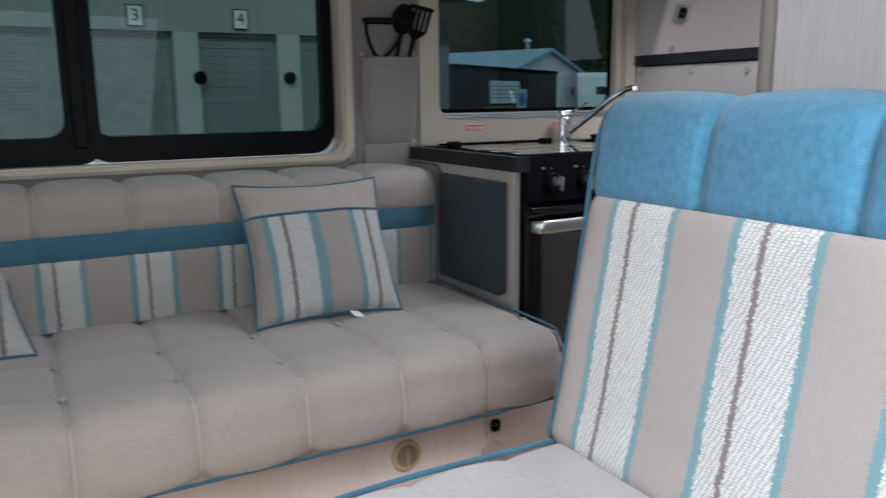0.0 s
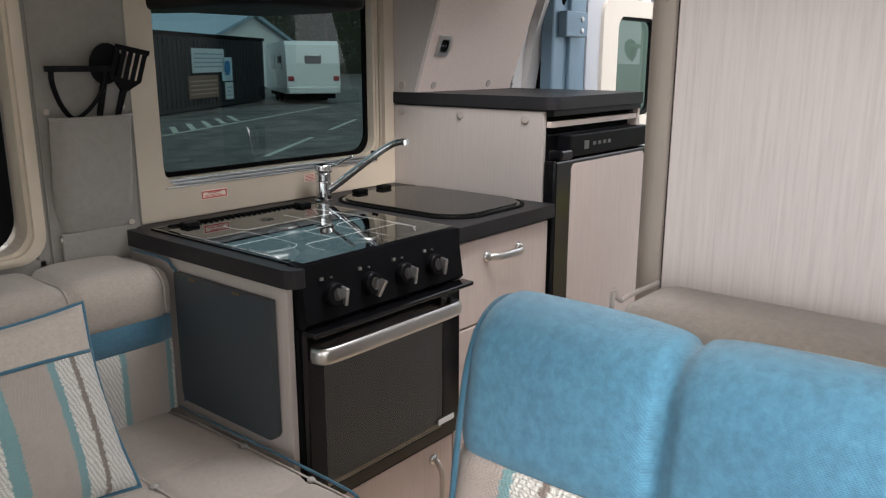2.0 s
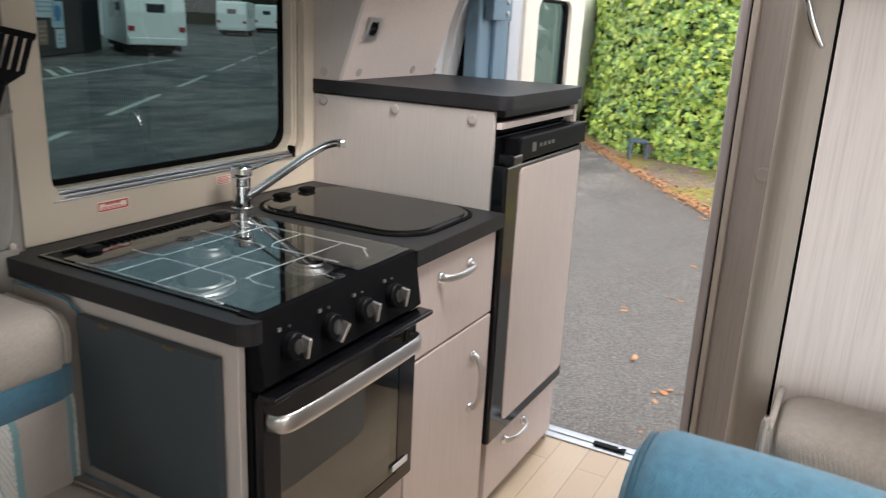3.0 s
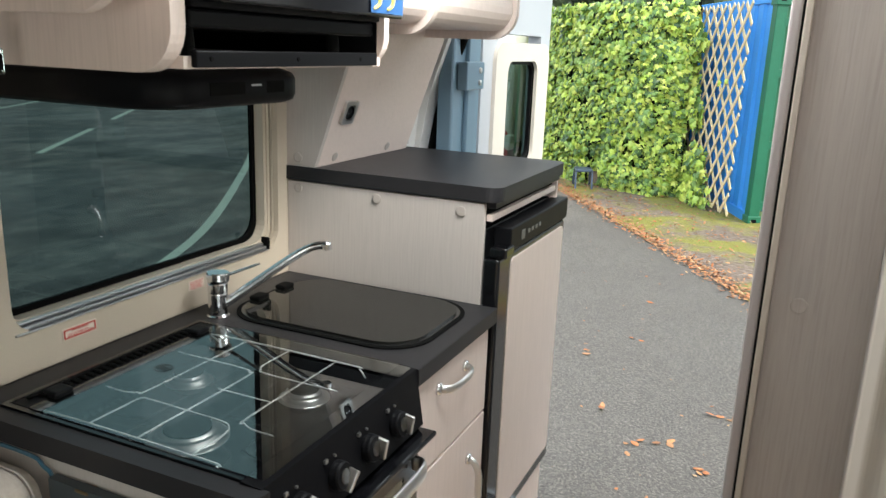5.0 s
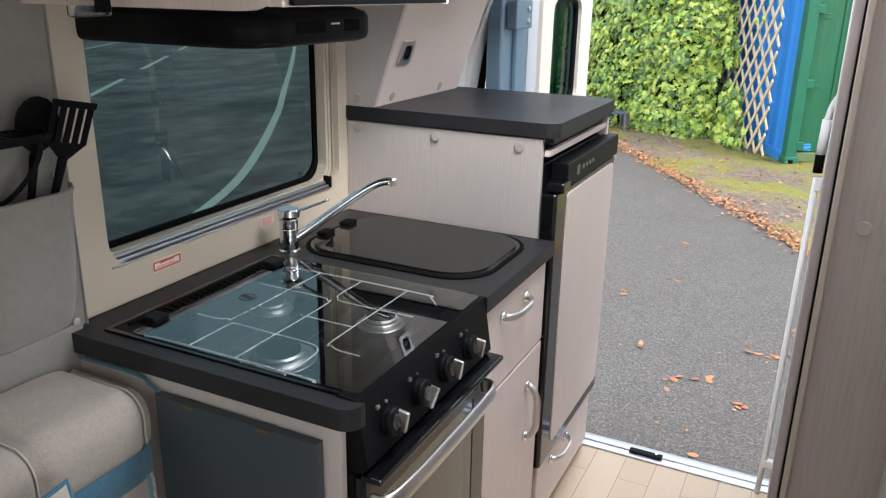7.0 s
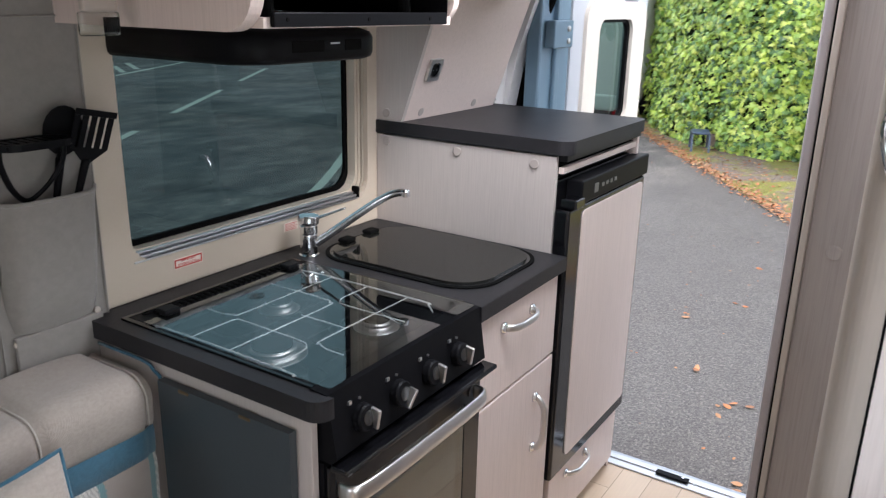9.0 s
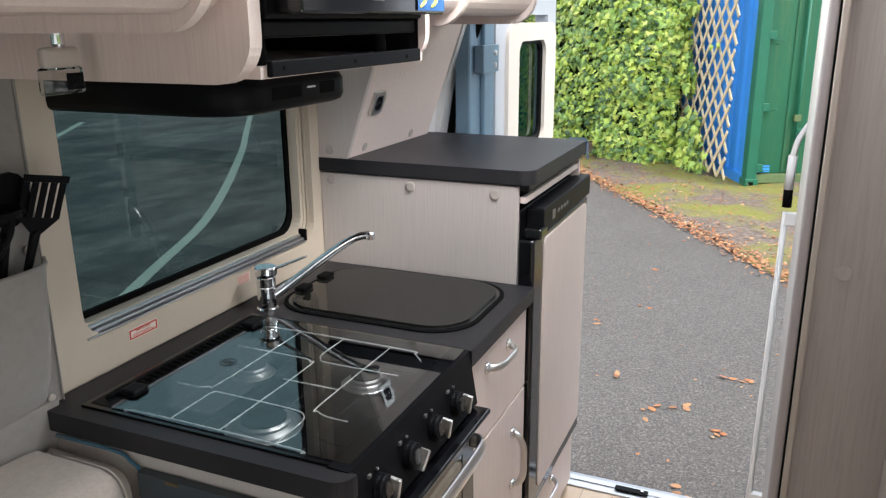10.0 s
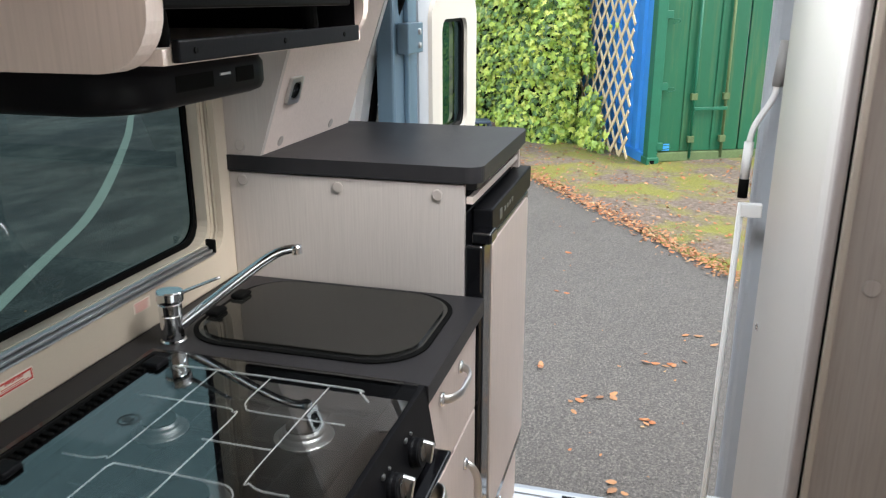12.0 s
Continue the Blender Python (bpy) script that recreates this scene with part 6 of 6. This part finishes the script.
part("body", box(14.0, 20.0, 5.90, 8.1, G + 0.30, 2.35, 0.12, 4), "white", mh)
part("bumper", box(13.92, 14.2, 5.85, 8.0, G + 0.22, G + 0.50, 0.05, 3), "white", mh)
for z, c, r in ((0.025, (0.6, 0.02, 0.03), 0.045), (-0.126, (0.8, 0.30, 0.02), 0.05), (-0.33, (0.6, 0.01, 0.02), 0.10)):
    part("tail_lamp", disc((13.985 if z > -0.3 else 13.91, 5.975, z), (-1, 0, 0), [(r, 0), (r, 0.02), (r * 0.7, 0.03)], 20), plain("lamp_lens", c, 0.2), mh)
for x in (15.2, 18.6):
    part("wheel", disc((x, 5.84, G + 0.32), (0, -1, 0), [(0.32, -0.1), (0.32, 0.05), (0.18, 0.06)], 28), "rubber", mh)

# ---- the yard seen through the windows ----
yd = Vector((0.83, 0.56, 0)).normalized()
yn = Vector((-0.56, 0.83, 0)).normalized()
M["road_paint"] = plain("road_paint", (0.50, 0.52, 0.44), 0.7, 0, 0.15, 60, 3, 0.001)


def stripe(a, b, w):
    a, b = Vector((*a, 0)), Vector((*b, 0))
    d = (b - a).normalized()
    n = Vector((-d.y, d.x, 0)) * w / 2
    bm = bmesh.new()
    bm.faces.new([bm.verts.new((q.x, q.y, G + 0.004)) for q in (a - n, b - n, b + n, a + n)])
    return bm


A, B = Vector((9.757, 12.754)), Vector((19.378, 19.681))
dd = (B - A).normalized()
for k in range(-3, 14):
    a = A + dd * (5.93 * k * 1.0)
    q = stripe(a, a + dd * (3.9 if k < 3 else 4), 0.13)
    part("road_marking", q, "road_paint", kind="structure")
cur = curve_points([(-3, 2.95, 0), (2, 4.55, 0), (5.396, 6.053, 0), (7.356, 7.022, 0), (10.728, 9.2, 0), (13.07, 10.85, 0), (18.667, 14.811, 0), (30, 23, 0)], 8)
bm = bmesh.new()
pv = None
for i, c in enumerate(cur):
    d = (cur[min(i + 1, len(cur) - 1)] - cur[max(i - 1, 0)]).normalized()
    n = Vector((-d.y, d.x, 0)) * 0.055
    r = (bm.verts.new((c.x - n.x, c.y - n.y, G + 0.004)), bm.verts.new((c.x + n.x, c.y + n.y, G + 0.004)))
    if pv:
        bm.faces.new((pv[0], r[0], r[1], pv[1]))
    pv = r
part("road_marking", bm, "road_paint", kind="structure")
for k in range(7):
    o = Vector((9.5, 17.0)) + Vector((0.9, 0.62)) * k
    part("road_marking", stripe((o.x, o.y), (o.x + 1.1, o.y + 2.0), 0.16), "road_paint", kind="structure")
part("road_marking", stripe((8, 16.4), (22, 24.5), 0.14), "road_paint", kind="structure")


def oriented(at, ang):
    return Matrix.Translation(at) @ pose(0, 0, 0, 0, 0, ang)


def moved(bm, m):
    bmesh.ops.transform(bm, matrix=m, verts=bm.verts)
    return bm


M["cara_glass"] = plain("cara_glass", (0.02, 0.025, 0.03), 0.08, 0, 0.1, 100, 3, 0)


def caravan(at, ang, label, length=6.5, motor=False):
    """A touring caravan: x is its length, its tail at x = 0."""
    t = thing("touring_caravan" if not motor else "motorhome", at, label, "vehicle", "caravans parked in the yard")
    m = oriented(at, ang)
    prof = [(0.10, 0.42), (0.0, 0.75), (0.10, 1.65), (0.28, 2.40), (0.50, 2.58), (length - 0.8, 2.55), (length - 0.2, 2.0), (length, 1.2), (length - 0.1, 0.42)]
    part("body", moved(prism([(x, z) for x, z in prof], 1, -1.12, 1.12), m), "white", t)
    part("rear_window", moved(box(0.10, 0.19, -0.35, 0.35, 1.45, 2.0, 0.03), m), "cara_glass", t)
    part("bumper", moved(box(-0.06, 0.2, -1.08, 1.08, 0.42, 0.72, 0.05), m), "white", t)
    for s in (-1, 1):
        part("tail_lamp", moved(box(-0.02, 0.1, s * 0.95 - 0.12, s * 0.95 + 0.12, 0.95, 1.15, 0.03), m), plain("tail_red", (0.35, 0.02, 0.02), 0.3), t)
        for k in range(2):
            part("side_window", moved(box(1.4 + 2.2 * k, 2.6 + 2.2 * k, s * 1.125 - 0.01, s * 1.125 + 0.01, 1.4, 2.0, 0.005), m), "cara_glass", t)
        for x in ((3.0, 3.75) if not motor else (1.5, 5.2)):
            part("wheel", moved(disc((x, s * 1.02, 0.33), (0, s, 0), [(0.33, -0.12), (0.33, 0.08), (0.2, 0.1)], 20), m), "rubber", t)
    part("underbody", moved(box(0.3, length - 0.3, -0.95, 0.95, 0.2, 0.45), m), "rubber", t)
    part("jockey_leg", moved(box(length, length + 1.1, -0.05, 0.05, 0.35, 0.5, 0.02), m), "rubber", t)


caravan((22.8, 26.2, G), 59, "white touring caravan with a dark rear window parked in the yard", 7)
caravan((25.4, 34.4, G), 118, "white touring caravan parked beside another", 6.5)
caravan((47, 45.5, G), 37, "white touring caravan far along the row", 6.5)
caravan((60, 53.5, G), 37, "white touring caravan far along the row", 6.5)
caravan((74, 62, G), 37, "white touring caravan far along the row", 6.5)


# dark site cabin with posters
at, ang = (19.6, 29.0, G), 33
mm = oriented(at, ang)
cb = thing("dark_site_cabin", at, "dark steel site cabin with white posters", "cabin")
dk = plain("cabin_dark", (0.030, 0.032, 0.036), 0.6, 0, 0.2, 20, 1, 0.002)
part("shell", moved(box(-7.5, 3.0, -1.3, 1.2, 0.05, 2.6, 0.03), mm), dk, cb)
part("roof_edge", moved(box(-7.55, 3.05, -1.36, 1.25, 2.6, 2.72, 0.02), mm), "rubber", cb)
for k in range(30):
    part("rib", moved(box(-7.3 + 0.34 * k, -7.22 + 0.34 * k, -1.34, -1.295, 0.2, 2.5), mm), dk, cb)
for i, (x0, x1, z0, z1, c) in enumerate(((-4.6, -1.7, 1.35, 2.2, (0.62, 0.68, 0.70)), (-1.95, -0.95, 1.0, 1.9, (0.45, 0.60, 0.68)), (-5.0, -2.4, 0.45, 1.25, (0.22, 0.12, 0.08)), (-1.7, -0.95, 0.3, 0.95, (0.60, 0.66, 0.68)))):
    po = part("poster", moved(box(x0, x1, -1.38, -1.345, z0, z1), mm), plain("poster_%d" % i, c, 0.6, 0, 0.1, 6, 2, 0), cb)
    ink = bmesh.new()
    for k in range(4):
        box(x0 + 0.12, x1 - 0.12 - 0.15 * (k % 2), -1.384, -1.3805, z1 - 0.22 - 0.15 * k, z1 - 0.17 - 0.15 * k, into=ink)
    part("print", moved(ink, mm), plain("print_%d" % i, (0.25, 0.35, 0.42) if i != 2 else (0.45, 0.32, 0.25), 0.6), po)
part("disc_sign", moved(disc((-1.45, -1.385, 1.50), (0, -1, 0), [(0.28, 0), (0.28, 0.01)], 24), mm), plain("sign_blue", (0.03, 0.20, 0.42), 0.5), cb)

# the white-walled building with a blue roof behind
at = (34.0, 45.0, G)
mm = oriented(at, 25)
bd = thing("workshop_building", at, "low pale workshop with a light blue gabled roof", "building")
part("wall", moved(prism([(-5.5, 0), (5.5, 0), (5.5, 3.0), (0, 4.6), (-5.5, 3.0)], 1, 0, 16), mm), "white", bd)
bm = bmesh.new()
prism([(-5.8, 2.95), (0, 4.65), (5.8, 2.95), (5.8, 3.15), (0, 4.9), (-5.8, 3.15)], 1, -0.3, 16.3, into=bm)
part("roof", moved(bm, mm), plain("roof_blue", (0.30, 0.42, 0.50), 0.5, 0, 0.1, 10, 1, 0.002), bd)
part("flue", moved(disc((0.5, 2, 4.5), (0, 0, 1), [(0.16, 0), (0.16, 0.9), (0.30, 0.95), (0.26, 1.1), (0.05, 1.2)], 16), mm), "alu", bd)
part("door", moved(box(-2.2, 0.6, -0.05, 0.02, 0, 2.6, 0.01), mm), plain("dull_door", (0.30, 0.32, 0.33), 0.6), bd)
at = (12.5, 44.0, G)
bd = thing("brick_building", at, "low brown-roofed building with a chimney", "building")
part("wall", box(2, 19, 43, 52, G, 2.2), plain("brick_wall", (0.24, 0.13, 0.10), 0.9, 0, 0.25, 12, 2, 0.004), bd)
part("roof", prism([(42.6, 2.15), (47.5, 3.9), (52.4, 2.15), (52.4, 2.0), (42.6, 2.0)], 0, 1.6, 19.4), plain("roof_brown", (0.22, 0.17, 0.15), 0.8, 0, 0.15, 12, 2, 0.004), bd)
part("chimney", box(14.5, 15.2, 45.0, 45.7, 2.2, 4.9, 0.03), "ash_grey_dim", bd)

# storage block with numbered shutters, opposite the bench window
Y = 20.4
sb = thing("storage_block", (3.0, Y, G), "grey storage block with numbered roller shutters", "building")
part("wall", box(-12, 10.3, Y, Y + 0.3, 2.72, 6.0), plain("block_grey", (0.30, 0.33, 0.33), 0.8, 0, 0.12, 10, 1, 0.003), sb)
shut = plain("shutter_grey", (0.20, 0.24, 0.25), 0.5, 0.2, 0.08, 12, 1, 0.001)
for k in range(-5, 3):
    x0 = 4.78 + 2.60 * k
    part("pier", box(x0 - 0.62, x0 - 0.02, Y - 0.02, Y + 0.3, G, 2.715, 0.01), plain("pier_%d" % (k + 5), (0.44, 0.46, 0.45), 0.8, 0, 0.1, 10, 1, 0.002), sb)
    sh = bmesh.new()
    for j in range(34):
        box(x0, x0 + 1.96, Y + 0.10 + 0.015 * (j % 2), Y + 0.16, G + 0.095 * j, G + 0.095 * (j + 1) - 0.006, into=sh)
    part("shutter", sh, shut, sb, "grey roller shutter, closed")
    part("head", box(x0, x0 + 1.96, Y + 0.04, Y + 0.3, 2.60, 2.714), plain("head_dark", (0.05, 0.055, 0.06), 0.7), sb)
for txt, x in (("3", 3.33), ("4", 5.83)):
    pl = part("number_plate", box(x - 0.19, x + 0.19, Y - 0.045, Y - 0.021, 2.80, 3.30, 0.01), "black", sb)
    part("plate_face", box(x - 0.16, x + 0.16, Y - 0.052, Y - 0.0455, 2.83, 3.27), "white", pl)
    letters(txt, 0.40, Vector((x, Y - 0.056, 3.05)), Euler((radians(90), 0, 0)), "black", pl, "numeral", 0.002)
# stand-ins for dark knob shapes, added between the bays as wall fittings
for x in (4.75, 7.05, 2.15):
    wl = thing("wall_knob", (x, Y - 0.15, 1.5), "dark round knob shape on the storage block", "lamp")
    part("bowl", disc((x, Y - 0.01, 1.62), (0, -1, 0), [(0.16, 0), (0.16, 0.06), (0.12, 0.14), (0.05, 0.17)], 16), "rubber", wl)

# hedge beyond the side door, which the bench window mirrors
mc = np.zeros((5200, 3))
mc[:, 0] = rng.uniform(-4.5, 3.5, 5200)
mc[:, 2] = G + rng.uniform(0, 3.4, 5200)
mc[:, 1] = -3.6 - 0.9 * np.abs(np.sin(mc[:, 0] * 1.7)) + rng.normal(0, 0.15, 5200)
mh_ = thing("side_hedge", (-0.5, -4.0, G), "tall ivy hedge beside the van with pale green hanging shoots", "hedge")
# solid backing here too, coloured as the shade inside the foliage
part("shade_backing", box(-4.6, 3.6, -5.6, -4.6, G, 2.8, 0.1, 3), "hedge_core_shade", mh_, "near-black backing for the shaded depth behind the leaves")
ob = leaves("foliage", mc, np.tile((0.0, 1.0, 0.3), (5200, 1)) + rng.normal(0, 0.4, (5200, 3)), rng.uniform(0.10, 0.22, 5200), "ivy_leaf")
ob.parent = mh_
ob.location = (0.5, 4.0, -G)

# distant trees behind it all
def tree(name, at, h, w, label, n=900, conifer=True, seed=0):
    rg = np.random.default_rng(seed)
    t = thing(name, at, label, "tree", "trees beyond the yard")
    x, y, z = at
    part("trunk", tube([(x, y, z), (x + 0.1, y, z + h * 0.5), (x, y + 0.1, z + h * 0.93)], [0.22, 0.14, 0.04], 8, 4), plain("bark_%s" % seed, (0.10, 0.07, 0.05), 0.9), t, smooth=True)
    lim = bmesh.new()
    C, NN = [], []
    nb = 22
    for i in range(nb):
        f = 0.15 + 0.8 * i / nb
        a = 2.4 * i
        r = w * (1 - f) ** 0.8 + 0.3 if conifer else w * math.sin(math.pi * min(1, f * 0.95)) ** 0.6
        e = (x + r * math.cos(a), y + r * math.sin(a), z + h * f + (0.0 if conifer else 0.12 * h))
        tube([(x, y, z + h * f * 0.95), e], [0.05, 0.015], 5, 1, into=lim)
        for k in range(n // nb):
            s = rg.random() ** 0.6
            C.append((x + (e[0] - x) * s + rg.normal(0, 0.32), y + (e[1] - y) * s + rg.normal(0, 0.32), z + h * f * 0.95 + (e[2] - z - h * f * 0.95) * s + rg.normal(0, 0.3)))
    part("limbs", lim, plain("limb_%s" % seed, (0.09, 0.06, 0.045), 0.9), t)
    C = np.array(C)
    ob = leaves("crown", C, rg.normal(0, 1, (len(C), 3)), rg.uniform(0.25, 0.55, len(C)), "dark_leaf", OV)
    ob["kind"] = "stuff"
    ob.parent = t
    ob.location = (-x, -y, -z)


k = 0
for i in range(26):
    ang = radians(5 + 4.1 * i)
    R = 75 + 9 * ((i * 7) % 5)
    tree("far_tree", (R * math.cos(ang), R * math.sin(ang) + 4, G), 12.0 + 2.0 * ((i * 3) % 4), 4.2, "dark conifer in the belt of woodland", 700, i % 3 != 0, 100 + i)
wd = bmesh.new()
prev = None
for i in range(130):
    a = radians(-20 + 150 * i / 129)
    R = 112 + 6 * noise.noise(Vector((i * 0.3, 0, 0)))
    h = 15.0 + 3.0 * noise.noise(Vector((i * 0.23, 1, 0))) + 1.6 * noise.noise(Vector((i * 0.9, 2, 0)))
    r = (wd.verts.new((R * math.cos(a), R * math.sin(a), G)), wd.verts.new((R * math.cos(a), R * math.sin(a), h)))
    if prev:
        wd.faces.new((prev[0], r[0], r[1], prev[1]))
    prev = r
part("backdrop", wd, plain("far_wood", (0.035, 0.042, 0.025), 1.0, 0, 0.4, 0.8, 0.2, 0.0), kind="structure")
# trees just behind the hedge
for i, (x, y) in enumerate(((16.5, 3.6), (19, 6.0), (22.5, 7.2), (26, 10.5), (18.0, 1.0), (17.0, -2.5))):
    tree("garden_tree", (x, y, G), 5.5 + 0.4 * i, 2.2, "dark evergreen tree behind the hedge", 1100, False, 200 + i)
